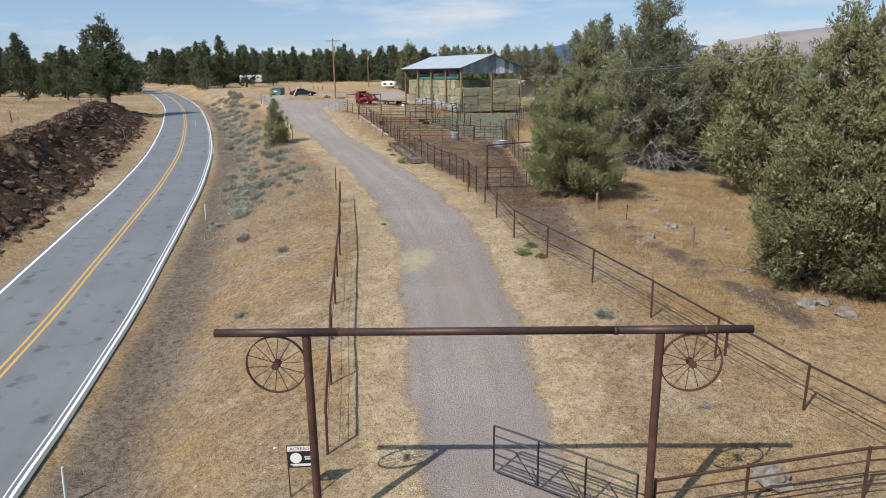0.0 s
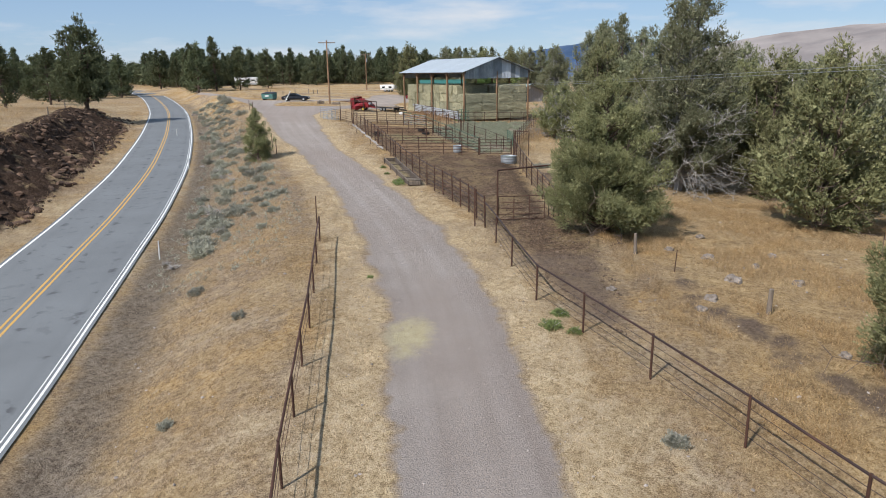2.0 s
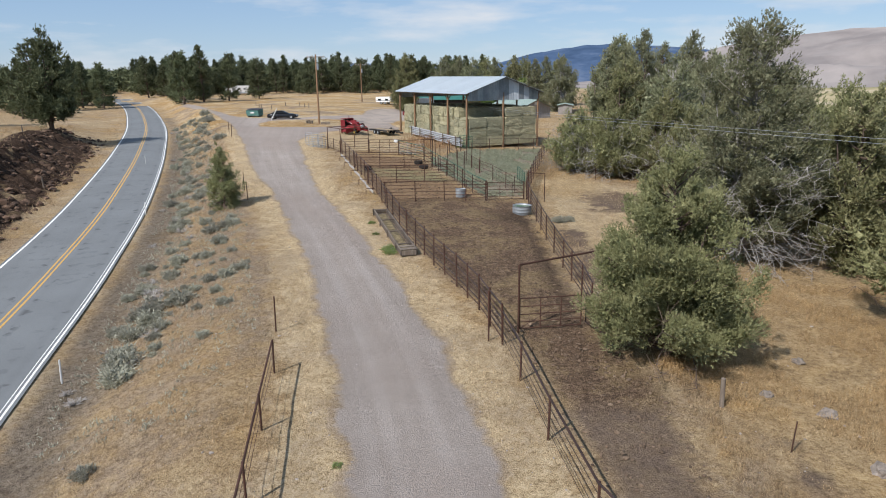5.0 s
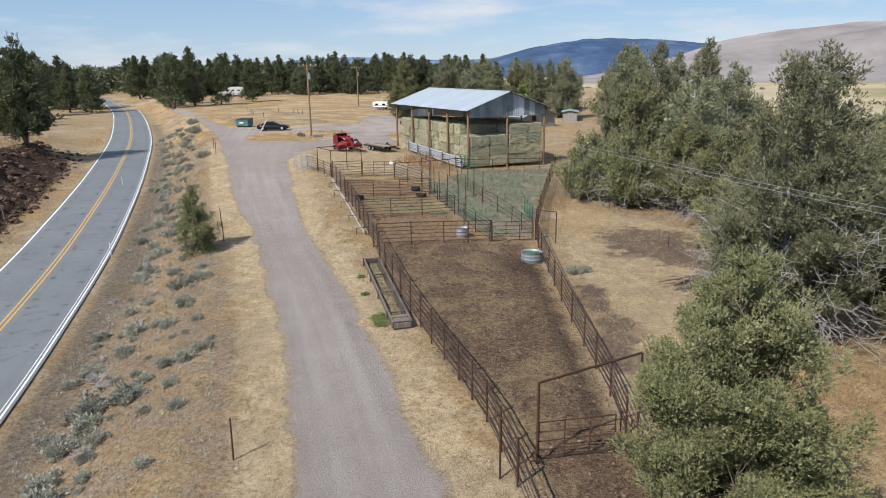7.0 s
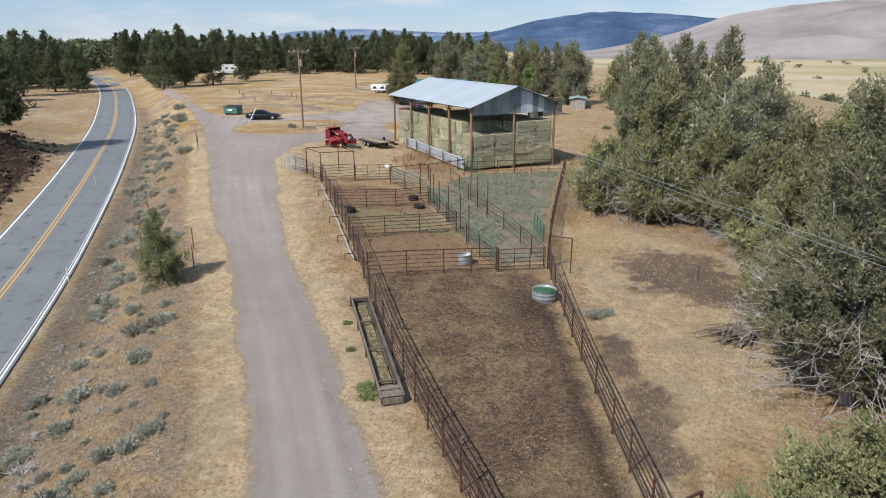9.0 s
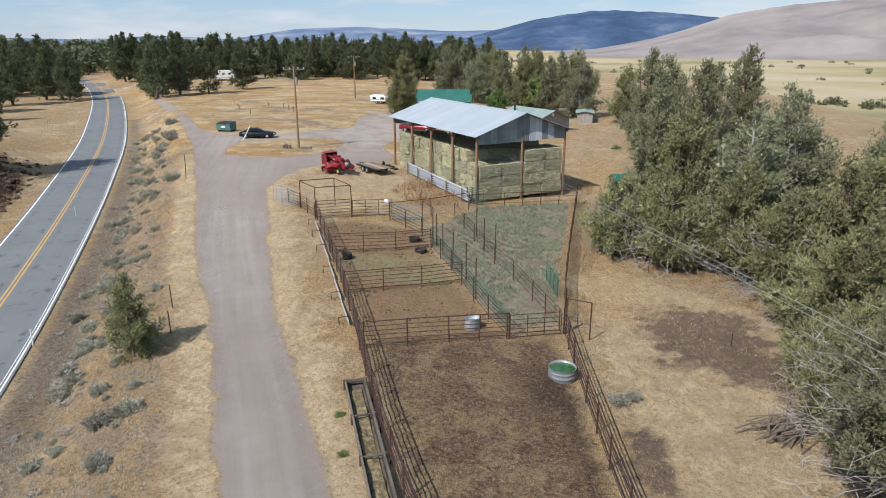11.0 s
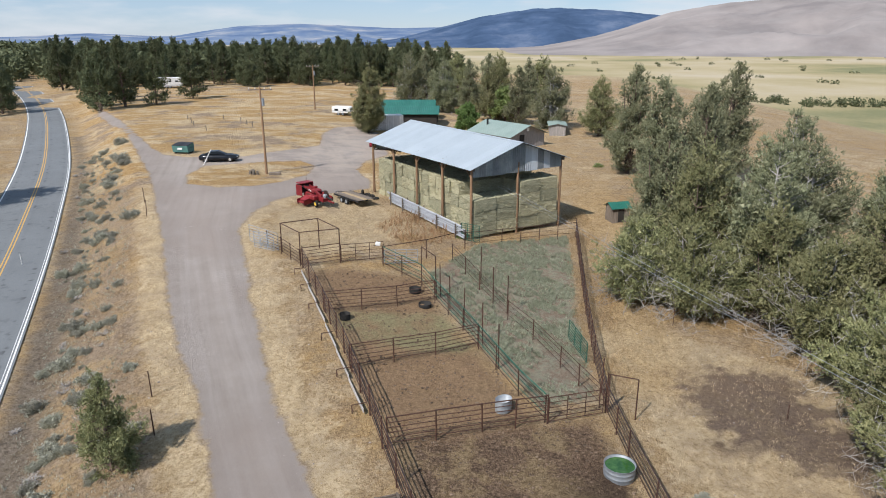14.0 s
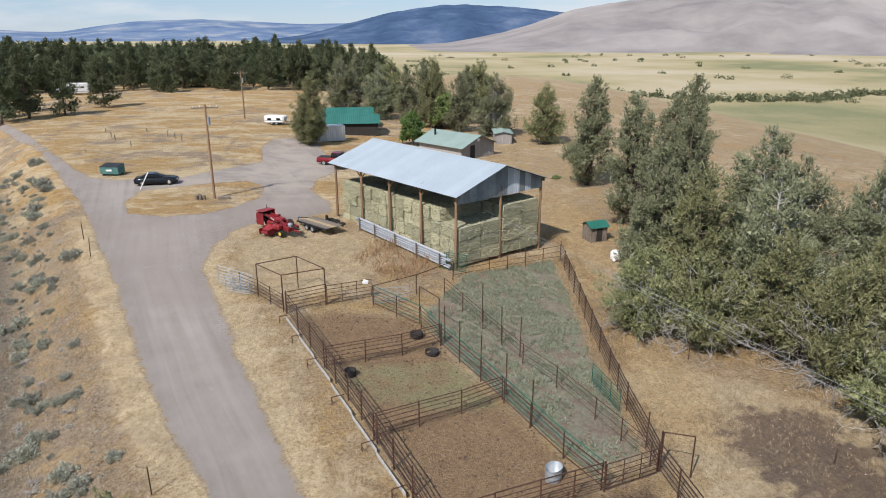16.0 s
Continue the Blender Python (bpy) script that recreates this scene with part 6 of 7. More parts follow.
def baler():
    g = put(empty("hay_baler", 0, 0, 0), -13.3, 104.4, -46)
    for nm, c, s, r, mt in (("chamber", (0.2, 0, 0.82), (3.0, 0.6, 0.5), None, RED_PAINT), ("frame_plate", (-1.35, 0.68, 1.3), (0.95, 0.05, 1.25), None, RED_PAINT), ("frame_plate", (-1.35, -0.68, 1.2), (0.95, 0.05, 1.05), None, RED_PAINT),
                            # black box between the frame plates is added for the shaded interior
                            ("frame_head", (-1.35, 0, 1.9), (0.9, 1.4, 0.08), None, RED_PAINT), ("back_plate", (-1.8, 0, 1.25), (0.05, 1.4, 0.95), None, RED_PAINT), ("knotter_box", (-1.25, 0.05, 1.2), (0.5, 1.1, 0.55), None, BLACK_STEEL), ("twine_tray", (-1.3, 0, 1.55), (0.7, 1.2, 0.06), None, RUST),
                            ("top_chute", (-0.1, -0.12, 1.35), (1.6, 0.62, 0.08), (0, 13, 0), RED_PAINT), ("chute_side", (-0.1, 0.2, 1.43), (1.6, 0.04, 0.26), (0, 13, 0), RED_PAINT), ("chute_side", (-0.1, -0.44, 1.43), (1.6, 0.04, 0.26), (0, 13, 0), RED_PAINT), ("marking", (0.05, -0.47, 1.38), (0.5, 0.012, 0.1), (0, 13, 0), WHITE),
                            ("pickup_head", (0.25, -1.05, 0.5), (1.0, 1.2, 0.16), (8, 0, 0), RED_PAINT), ("pickup_shield", (0.25, -1.1, 0.78), (1.1, 0.8, 0.05), (24, 0, 0), RED_PAINT), ("pickup_end", (0.78, -1.1, 0.55), (0.05, 1.3, 0.5), (8, 0, 0), RED_PAINT), ("pickup_end", (-0.28, -1.1, 0.55), (0.05, 1.3, 0.5), (8, 0, 0), RED_PAINT),
                            ("drawbar", (2.35, 0.1, 0.55), (1.2, 0.12, 0.14), (0, 6, 4), RED_PAINT), ("front_frame", (1.65, -0.42, 0.78), (1.0, 0.07, 0.5), (0, 5, 0), RED_PAINT), ("front_frame", (1.65, 0.5, 0.78), (1.0, 0.07, 0.5), (0, 5, 0), RED_PAINT), ("cross_member", (2.1, 0.05, 0.7), (0.1, 1.3, 0.34), None, RED_PAINT), ("hopper", (0.65, -0.05, 1.36), (0.75, 0.7, 0.36), (0, 6, 0), RED_PAINT), ("feeder_housing", (0.95, -0.75, 0.88), (0.9, 0.62, 0.46), None, RED_PAINT), ("lever_box", (0.2, 0.1, 1.62), (0.35, 0.4, 0.22), (0, 0, 9), RED_PAINT), ("side_ladder", (-0.55, 0.62, 1.05), (0.6, 0.06, 0.9), None, RED_PAINT), ("gearbox", (1.75, 0.05, 0.95), (0.42, 0.42, 0.45), (0, 0, 12), GALV), ("shaft_guard", (2.35, 0.05, 0.85), (1.0, 0.16, 0.16), (0, 10, 3), BLACK_STEEL), ("chute", (-2.1, 0, 0.75), (0.8, 0.6, 0.08), (0, -8, 0), RUST),
                            ("axle", (-0.3, 0, 0.42), (0.12, 2.0, 0.12), None, BLACK_STEEL), ("tool_box", (0.95, 0.42, 1.12), (0.55, 0.3, 0.28), (0, 0, 6), RED_PAINT), ("side_guard", (0.35, 0.36, 0.88), (1.6, 0.05, 0.34), None, RED_PAINT), ("belt_cover", (1.3, -0.38, 1.0), (0.75, 0.12, 0.62), (0, 22, 0), RED_PAINT), ("bracket", (0.9, -0.1, 1.32), (0.12, 0.6, 0.3), None, BLACK_STEEL)):
        bm = bmesh.new()
        box(bm, c, s, r, min(s) * 0.25)
        part(nm, bm, mt, g)
    bm = bmesh.new()
    tube(bm, (1.38, 0.36, 1.0), (1.38, 0.46, 1.0), 0.42, seg=20)
    part("flywheel", bm, RUST_DARK, g)
    for k, (p, q, r, mt) in enumerate((((-1.0, 0.4, 1.6), (0.6, 0.3, 1.1), 0.025, RUBBER), ((-0.9, -0.55, 1.6), (0.9, -0.4, 1.2), 0.025, RUBBER), ((1.2, 0.2, 1.4), (2.6, 0.1, 0.8), 0.02, RUBBER), ((-1.35, -0.6, 1.75), (-1.35, 0.6, 1.75), 0.06, RUST), ((0.75, -0.5, 1.0), (-0.25, -0.5, 1.0), 0.05, RUST), ((-1.75, 0.5, 1.9), (-1.75, 0.5, 2.25), 0.025, BLACK_STEEL))):
        bm = bmesh.new()
        tube(bm, p, q, r, seg=8)
        part("hose" if mt is RUBBER else "rod", bm, mt, g)
    for k in range(9):
        bm = bmesh.new()
        tube(bm, (-0.2 + k * 0.11, -1.6, 0.42), (-0.2 + k * 0.11, -1.75, 0.12), 0.012, seg=5)
        part("tine", bm, RUST, g)
    for y in (-0.95, 0.85):
        wheel(g, -0.3, y, 0.42, 0.42, 0.26, YELLOW)
    wheel(g, 1.3, -0.75, 0.3, 0.3, 0.18, YELLOW)
    tagged(g, "old red hay baler with yellow wheel rims on dry grass", "farm machine")


baler()


def flatbed():
    g = put(empty("flatbed_trailer", 0, 0, 0), -9.5, 105.4, 126)
    for k in range(8):
        bm = bmesh.new()
        box(bm, (0, -0.78 + k * 0.222, 0.62), (4.3, 0.205, 0.05), None, 0.006)
        part("deck_plank", bm, DECK if k in (3, 4) else OLD_WOOD, g)
    for y in (-0.94, 0.94):
        bm = bmesh.new()
        box(bm, (0, y, 0.55), (4.5, 0.07, 0.16), None, 0.008)
        part("side_rail", bm, BLACK_STEEL, g)
    for s in (-1, 1):
        bm = bmesh.new()
        tube(bm, (2.2, s * 0.8, 0.52), (3.4, 0, 0.5), 0.04)
        part("tongue", bm, BLACK_STEEL, g)
    for x in (-0.45, 0.4):
        for y in (-1.12, 1.12):
            wheel(g, x, y, 0.33, 0.33, 0.2)
    tagged(g, "flatbed utility trailer with worn plank deck", "trailer")


flatbed()
for i, (x, y, r, rx) in enumerate(((-8.4, 108.4, 0.34, 0), (-7.9, 107.7, 0.36, 8), (-8.8, 107.9, 0.34, 82), (-7.4, 106.8, 0.3, 5))):
    bm = bmesh.new()
    n, k = 22, 8
    rows = [[bm.verts.new(((r - 0.1 + 0.1 * math.cos(6.2832 * j / k)) * math.cos(6.2832 * q / n), (r - 0.1 + 0.1 * math.cos(6.2832 * j / k)) * math.sin(6.2832 * q / n), 0.1 * math.sin(6.2832 * j / k))) for j in range(k)] for q in range(n)]
    for q in range(n):
        for j in range(k):
            bm.faces.new((rows[q][j], rows[(q + 1) % n][j], rows[(q + 1) % n][(j + 1) % k], rows[q][(j + 1) % k]))
    ob = smooth(part("old_tyre", bm, RUBBER))
    ob.matrix_basis = pose(x, y, ground_z(x, y) + (0.09 if rx < 40 else r), rx, 0, i * 40)
    tagged(ob, "worn black rubber tyre lying in dry grass", "tyre", "old tyres")


def dumpster():
    g = put(empty("dumpster", 0, 0, 0), -33.5, 130.4, -14)
    bm = hull([[(x, -0.75, 0.2), (x, -0.9, 1.05), (x, 0.75, 1.25), (x, 0.75, 0.2)] for x in (-1.1, 1.1)])
    part("bin", bm, DUMP_GREEN, g)
    for x in (-0.56, 0.56):
        bm = bmesh.new()
        box(bm, (x, -0.06, 1.19), (1.08, 1.72, 0.05), (7, 0, 0), 0.015)
        part("lid", bm, BLACK_STEEL, g)
    for x in (-1.14, 1.14):
        bm = bmesh.new()
        box(bm, (x, -0.05, 0.75), (0.08, 1.2, 0.14), None, 0.01)
        part("lift_sleeve", bm, DUMP_GREEN, g)
    bm = bmesh.new()
    box(bm, (0, -0.86, 0.72), (0.7, 0.01, 0.3), (-10, 0, 0))
    part("sign_plate", bm, WHITE, g, "white plate")
    for x in (-0.9, 0.9):
        bm = bmesh.new()
        box(bm, (x, 0, 0.1), (0.12, 1.3, 0.2), None, 0.01)
        part("skid", bm, BLACK_STEEL, g)
    tagged(g, "green steel dumpster with closed black lids", "dumpster")


dumpster()


def gable_house(name, x, y, rz, ln, wd, wall_h, rise, wall_mt, roof_mt, label, category, ov=0.45, openings=()):
    g = put(empty(name, 0, 0, 0), x, y, rz)
    for sx in (-1, 1):
        bm = bmesh.new()
        prof = [(-wd / 2, -0.3), (wd / 2, -0.3), (wd / 2, wall_h), (0, wall_h + rise), (-wd / 2, wall_h)]
        a = [bm.verts.new((sx * ln / 2, p, z)) for p, z in prof]
        b = [bm.verts.new((sx * (ln / 2 - 0.14), p, z)) for p, z in prof]
        bm.faces.new(a), bm.faces.new(b[::-1])
        for k in range(5):
            bm.faces.new((a[k], a[(k + 1) % 5], b[(k + 1) % 5], b[k]))
        bmesh.ops.recalc_face_normals(bm, faces=bm.faces)
        part("gable_wall", bm, wall_mt, g)
        for k in range(int(wd / 0.6)):
            p = -wd / 2 + 0.3 + k * 0.6
            bm = bmesh.new()
            top = wall_h + rise * (1 - abs(p) / (wd / 2)) - 0.05
            box(bm, (sx * (ln / 2 + 0.012), p, top / 2), (0.024, 0.05, top), None, 0.004)
            part("batten", bm, wall_mt, g)
    for sy in (-1, 1):
        bm = bmesh.new()
        box(bm, (0, sy * (wd / 2 - 0.07), wall_h / 2 - 0.15), (ln - 0.29, 0.14, wall_h + 0.3))
        part("side_wall", bm, wall_mt, g)
        d = rise / (wd / 2) * ov
        e, r = Vector((0, sy * (wd / 2 + ov), wall_h - d)), Vector((0, 0, wall_h + rise + 0.02))
        x0, x1 = ln / 2 + ov, -ln / 2 - ov
        if sy < 0:
            x0, x1 = x1, x0
        sheets(max(4, int(ln / 0.9)), (x0, e.y, e.z), (x1, e.y, e.z), (x1, 0, r.z), (x0, 0, r.z), g, "roof_sheet", roof_mt, 3)
    for nm, c, s, mt in openings:
        bm = bmesh.new()
        box(bm, c, s, None, 0.01)
        part(nm, bm, mt, g)
    return tagged(g, label, category)


gable_house("machine_shed", -4.6, 166.6, -4, 12.5, 8.5, 2.0, 0.95, DARK_WALL, GREEN_ROOF, "dark machine shed with bright green metal roof", "shed")
gable_house("machine_shed", -3.6, 175.5, -4, 10, 7, 2.2, 1.0, DARK_WALL, GREEN_ROOF, "second dark shed with green metal roof", "shed")
gable_house("ranch_house", 11.5, 144.5, 124, 9, 7, 2.0, 1.3, GREY_BOARD, GREY_ROOF, "low ranch house with faded green metal roof and grey boards", "house", 0.6,
            (("gable_vent", (-4.52, 0, 2.65), (0.08, 0.45, 0.5), WHITE), ("door", (-4.53, 1.2, 0.95), (0.08, 0.95, 2.0), DARK_WALL), ("chimney_pipe", (3.0, 1.5, 3.0), (0.22, 0.22, 1.3), BLACK_STEEL)))
gable_house("lean_shed", 21.5, 154.5, 80, 5.5, 2.6, 1.7, 0.25, GREY_BOARD, GREY_ROOF, "low weathered grey board shed with flat roof", "shed", 0.3)
g = gable_house("hen_hut", 15.6, 101.2, 10, 1.7, 1.5, 1.45, 0.35, OLD_WOOD, GREEN_ROOF, "small board hut with a green metal roof", "hut", 0.2, (("door", (0, -0.77, 0.65), (0.6, 0.05, 1.2), DARK_WALL),))


def box_trailer(name, x, y, rz, ln, label, h=2.3, category="trailer"):
    g = put(empty(name, 0, 0, 0), x, y, rz)
    w = 1.15
    bm = hull([[(px, -w, 0.55), (px, -w, h - 0.12), (px, -w + 0.15, h), (px, w - 0.15, h), (px, w, h - 0.12), (px, w, 0.55)] for px in (-ln / 2, ln / 2 - 0.3)] + [[(ln / 2, -w * 0.85, 0.8), (ln / 2, -w * 0.85, h - 0.3), (ln / 2, -w * 0.7, h - 0.2), (ln / 2, w * 0.7, h - 0.2), (ln / 2, w * 0.85, h - 0.3), (ln / 2, w * 0.85, 0.8)]])
    part("body", bm, WHITE, g)
    k = 0
    px = -ln / 2 + 0.9
    while px < ln / 2 - 0.8:
        for s in (-1, 1):
            bm = bmesh.new()
            box(bm, (px, s * (w + 0.005), h * 0.66), (0.75, 0.02, 0.4), None, 0.004)
            part("window", bm, GLASS, g)
        px += 1.7
        k += 1
    for s in (-1, 1):
        bm = bmesh.new()
        box(bm, (0, s * (w + 0.004), 0.85), (ln * 0.95, 0.012, 0.16))
        part("stripe", bm, GALV, g)
        for wx in (-0.5, 0.4):
            wheel(g, wx, s * (w - 0.12), 0.33, 0.33, 0.2)
    bm = bmesh.new()
    tube(bm, (ln / 2 - 0.1, 0, 0.55), (ln / 2 + 1.1, 0, 0.5), 0.05)
    part("hitch", bm, BLACK_STEEL, g)
    return tagged(g, label, category)


box_trailer("travel_trailer", -69.8, 236.5, 12, 7.4, "white travel trailer parked before the pine forest", 2.9)
box_trailer("horse_trailer", -16.3, 173.4, -16, 3.6, "white horse trailer parked at the field's edge", 1.65)
g = put(empty("shipping_container", 0, 0, 0), -7.7, 155.6, 14)
bm = bmesh.new()
box(bm, (0, 0, 1.25), (5.8, 2.3, 2.4), None, 0.02)
part("box_body", bm, WHITE, g)
for k in range(19):
    for s in (-1, 1):
        bm = bmesh.new()
        box(bm, (-2.75 + k * 0.305, s * 1.165, 1.25), (0.14, 0.04, 2.2), None, 0.01)
        part("corrugation", bm, WHITE, g)
bm = bmesh.new()
box(bm, (2.93, 0, 1.2), (0.05, 2.1, 2.2), None, 0.01)
part("door", bm, WHITE, g)
tagged(g, "dirty white corrugated shipping container", "container")


def tub(name, x, y, r, h, mt, label, water=None, sx=1.0, rz=0.0, category="tub"):
    g = put(empty(name, 0, 0, 0), x, y, rz)
    bm = bmesh.new()
    n = 30
    prof = [(r * 0.97, 0.0), (r, h * 0.3), (r * 1.02, h * 0.33), (r, h * 0.36), (r, h * 0.66), (r * 1.02, h * 0.69), (r, h * 0.72), (r, h), (r * 1.03, h + 0.02), (r * 0.97, h), (r * 0.95, 0.05)]
    rows = [[bm.verts.new((p * sx * math.cos(6.2832 * i / n), p * math.sin(6.2832 * i / n), z)) for i in range(n)] for p, z in prof]
    for a, b in zip(rows[:-1], rows[1:]):
        for i in range(n):
            bm.faces.new((a[i], a[(i + 1) % n], b[(i + 1) % n], b[i]))
    bm.faces.new(rows[-1])
    bmesh.ops.recalc_face_normals(bm, faces=bm.faces)
    smooth(part("shell", bm, mt, g))
    if water:
        bm = bmesh.new()
        bmesh.ops.create_circle(bm, cap_ends=True, segments=n, radius=r * 0.955, matrix=Matrix.Translation((0, 0, h * 0.84)) @ Matrix.Diagonal((sx, 1, 1, 1)))
        part("water", bm, water, g, "green algae-tinted water")
    return tagged(g, label, category)


tub("stock_tank", 4.4, 64.2, 0.66, 0.6, GALV, "round galvanised stock tank full of green water", WATER, category="water tank")
tub("stock_tub", 0.15, 69.1, 0.36, 0.62, GALV, "oval galvanised tub standing in the pen", None, 1.25, 40)
tub("feed_tub", -3.3, 81.0, 0.42, 0.25, RUBBER, "low black rubber feed tub on the pen floor")
tub("feed_tub", -3.9, 83.3, 0.4, 0.3, RUBBER, "black rubber feed tub by the rear fence")
tub("feed_tub", -8.3, 79.0, 0.33, 0.35, RUBBER, "black rubber bucket hung by the corral fence")

# sale sign by the gateway
g = put(empty("yard_sign", 0, 0, 0), -3.25, 13.75, 4)
for x in (-0.31, 0.31):
    bm = bmesh.new()
    box(bm, (x, 0, 0.62), (0.025, 0.025, 1.3))
    part("leg", bm, RUST_DARK, g)
for z in (0.72, 1.26):
    bm = bmesh.new()
    box(bm, (0, 0, z), (0.62, 0.022, 0.022))
    part("cross_bar", bm, RUST_DARK, g)
bm = bmesh.new()
box(bm, (0, -0.015, 0.93), (0.6, 0.012, 0.4))
part("board", bm, BLACK_STEEL, g, "black sign board")
bm = bmesh.new()
box(bm, (0, -0.015, 1.19), (0.6, 0.012, 0.12))
part("header", bm, WHITE, g, "white header strip")
SIGN_RED = surface("sign_red", [(0.3, 0.03, 0.05), (0.34, 0.035, 0.055)], 2, 20, 0.6, 0, 0)
fc = bpy.data.curves.new("lettering", "FONT")
fc.body, fc.size, fc.align_x, fc.align_y, fc.extrude = "ACREAGE", 0.115, "CENTER", "CENTER", 0.001
fc.materials.append(SIGN_RED)
t = new("lettering", fc)
t.parent = g
t.matrix_basis = pose(0, -0.0235, 1.19, 90, 0, 0)
bm = bmesh.new()
bmesh.ops.create_circle(bm, cap_ends=True, segments=20, radius=0.13, matrix=Matrix.Translation((-0.12, -0.024, 0.96)) @ Matrix.Rotation(math.pi / 2, 4, "X"))
part("emblem", bm, WHITE, g)
for z, w, x in ((0.98, 0.2, 0.17), (0.93, 0.18, 0.17), (0.8, 0.5, 0), (0.77, 0.4, 0)):
    bm = bmesh.new()
    box(bm, (x, -0.023, z), (w, 0.004, 0.03))
    part("text_bar", bm, WHITE, g)
tagged(g, "black and white property sign on a thin metal frame", "sign")
g = put(empty("address_plate", 0, 0, 0), 4.42, 12.38, 0)
bm = bmesh.new()
box(bm, (0, 0, 0.86), (0.4, 0.012, 0.16))
part("plate", bm, GREEN_STEEL, g, "green plate")
for k in range(4):
    bm = bmesh.new()
    box(bm, (-0.12 + k * 0.08, -0.009, 0.86), (0.035, 0.004, 0.09))
    part("text_bar", bm, WHITE, g)
bm = bmesh.new()
box(bm, (0.22, 0.03, 0.45), (0.04, 0.04, 0.98))
part("stake", bm, OLD_WOOD, g)
tagged(g, "small green plate with white marks on a stake", "sign")

# posts and markers
for x, y, h, r, mt, lab, grp in ((8.0, 36.8, 0.95, 0.075, OLD_WOOD, "weathered round wooden fence post", "wooden posts"), (10.95, 30.1, 0.9, 0.085, OLD_WOOD, "weathered round wooden fence post", "wooden posts"), (9.0, 34.4, 0.95, 0.02, RUST, "thin rusty steel stake", "steel stakes"),
                                 (-7.4, 42.6, 1.45, 0.03, RUST, "thin rusty steel stake", "steel stakes"), (-16.0, 67.6, 1.35, 0.03, RUST, "thin rusty steel stake", "steel stakes"), (-17.2, 70.8, 1.45, 0.03, RUST, "thin rusty steel stake", "steel stakes"), (-27.6, 100.0, 1.5, 0.035, RUST, "thin rusty steel stake", "steel stakes"), (-29.4, 104.6, 1.4, 0.035, RUST, "thin rusty steel stake", "steel stakes"),
                                 (-15.4, 41.1, 1.0, 0.035, WHITE, "white road marker post at the verge", "road markers"), (-9.4, 14.6, 1.0, 0.035, WHITE, "white road marker post at the verge", "road markers"), (-36.0, 94.5, 1.0, 0.035, WHITE, "white road marker post at the verge", "road markers"), (-24.6, 69.0, 1.0, 0.035, WHITE, "white road marker post at the verge", "road markers"),
                                 (-38, 78, 1.2, 0.07, OLD_WOOD, "weathered round wooden fence post", "wooden posts"), (-46, 84, 1.2, 0.07, OLD_WOOD, "weathered round wooden fence post", "wooden posts"), (-52, 98, 1.2, 0.07, OLD_WOOD, "weathered round wooden fence post", "wooden posts"), (-43, 66, 1.2, 0.07, OLD_WOOD, "weathered round wooden fence post", "wooden posts"),
                                 (14.2, 68.5, 0.9, 0.025, RUST, "thin rusty steel stake", "steel stakes"), (10.5, 83.0, 1.2, 0.03, RUST, "thin rusty steel stake", "steel stakes"), (12.5, 79.0, 1.2, 0.025, RUST, "thin rusty steel stake", "steel stakes"),
                                 (-43.6, 165.8, 0.8, 0.08, OLD_WOOD, "short wooden post in the dry field", "field posts"), (-40.1, 157.6, 0.8, 0.08, OLD_WOOD, "short wooden post in the dry field", "field posts"), (-36.3, 151.3, 0.8, 0.08, OLD_WOOD, "short wooden post in the dry field", "field posts"), (-33.0, 161.0, 0.9, 0.08, OLD_WOOD, "short wooden post in the dry field", "field posts"), (-31.2, 157.6, 0.9, 0.08, OLD_WOOD, "short wooden post in the dry field", "field posts"), (-29.9, 155.6, 0.9, 0.09, OLD_WOOD, "short wooden post in the dry field", "field posts"), (-37.0, 165.2, 0.8, 0.08, OLD_WOOD, "short wooden post in the dry field", "field posts"), (-41.5, 161.0, 0.8, 0.08, OLD_WOOD, "short wooden post in the dry field", "field posts")):
    bm = bmesh.new()
    tube(bm, (0, 0, -0.15), (random.uniform(-0.06, 0.06) * h, random.uniform(-0.04, 0.04) * h, h), r, r * 0.93, 10)
    if r > 0.05:
        bmesh.ops.bevel(bm, geom=[e for e in bm.edges if all(v.co.z > h * 0.9 for v in e.verts)], offset=r * 0.2, segments=1, affect="EDGES")
    ob = put(part("fence_post" if r > 0.05 else "marker_post" if mt is WHITE else "steel_stake", bm, mt), x, y)
    tagged(ob, lab, "post", grp)
bm = bmesh.new()
tube(bm, (0, 0, 0), (0.9, 0.5, 1.75), 0.05)
tagged(put(part("white_pole", bm, WHITE), -28.6, 121.9), "leaning thin white pole beside the black car", "pole")
for i, (x, y) in enumerate(((-21.9, 116.4), (-21.5, 116.3), (-21.15, 116.45), (-21.7, 116.75))):
    bm = bmesh.new()
    tube(bm, (0, 0, 0), (0.02, 0, 0.42 + 0.08 * (i % 2)), 0.17, 0.16, 10)
    tagged(put(part("log_stump", bm, OLD_WOOD), x, y), "upright cut log stump by the utility pole", "log", "log stumps")
bm = bmesh.new()
box(bm, (0, 0, 0.16), (1.3, 0.35, 0.3), None, 0.03)
tagged(put(part("timber_block", bm, OLD_WOOD), -19.2, 116.6, 8), "thick weathered timber block by the pole", "timber")
bm = bmesh.new()
box(bm, (0, 0, 0.5), (0.75, 0.75, 0.85), (3, -4, 12), 0.12)
bmesh.ops.subdivide_edges(bm, edges=bm.edges[:], cuts=2, use_grid_fill=True)
for v in bm.verts:
    v.co += noise.noise_vector(v.co * 3.0) * 0.09
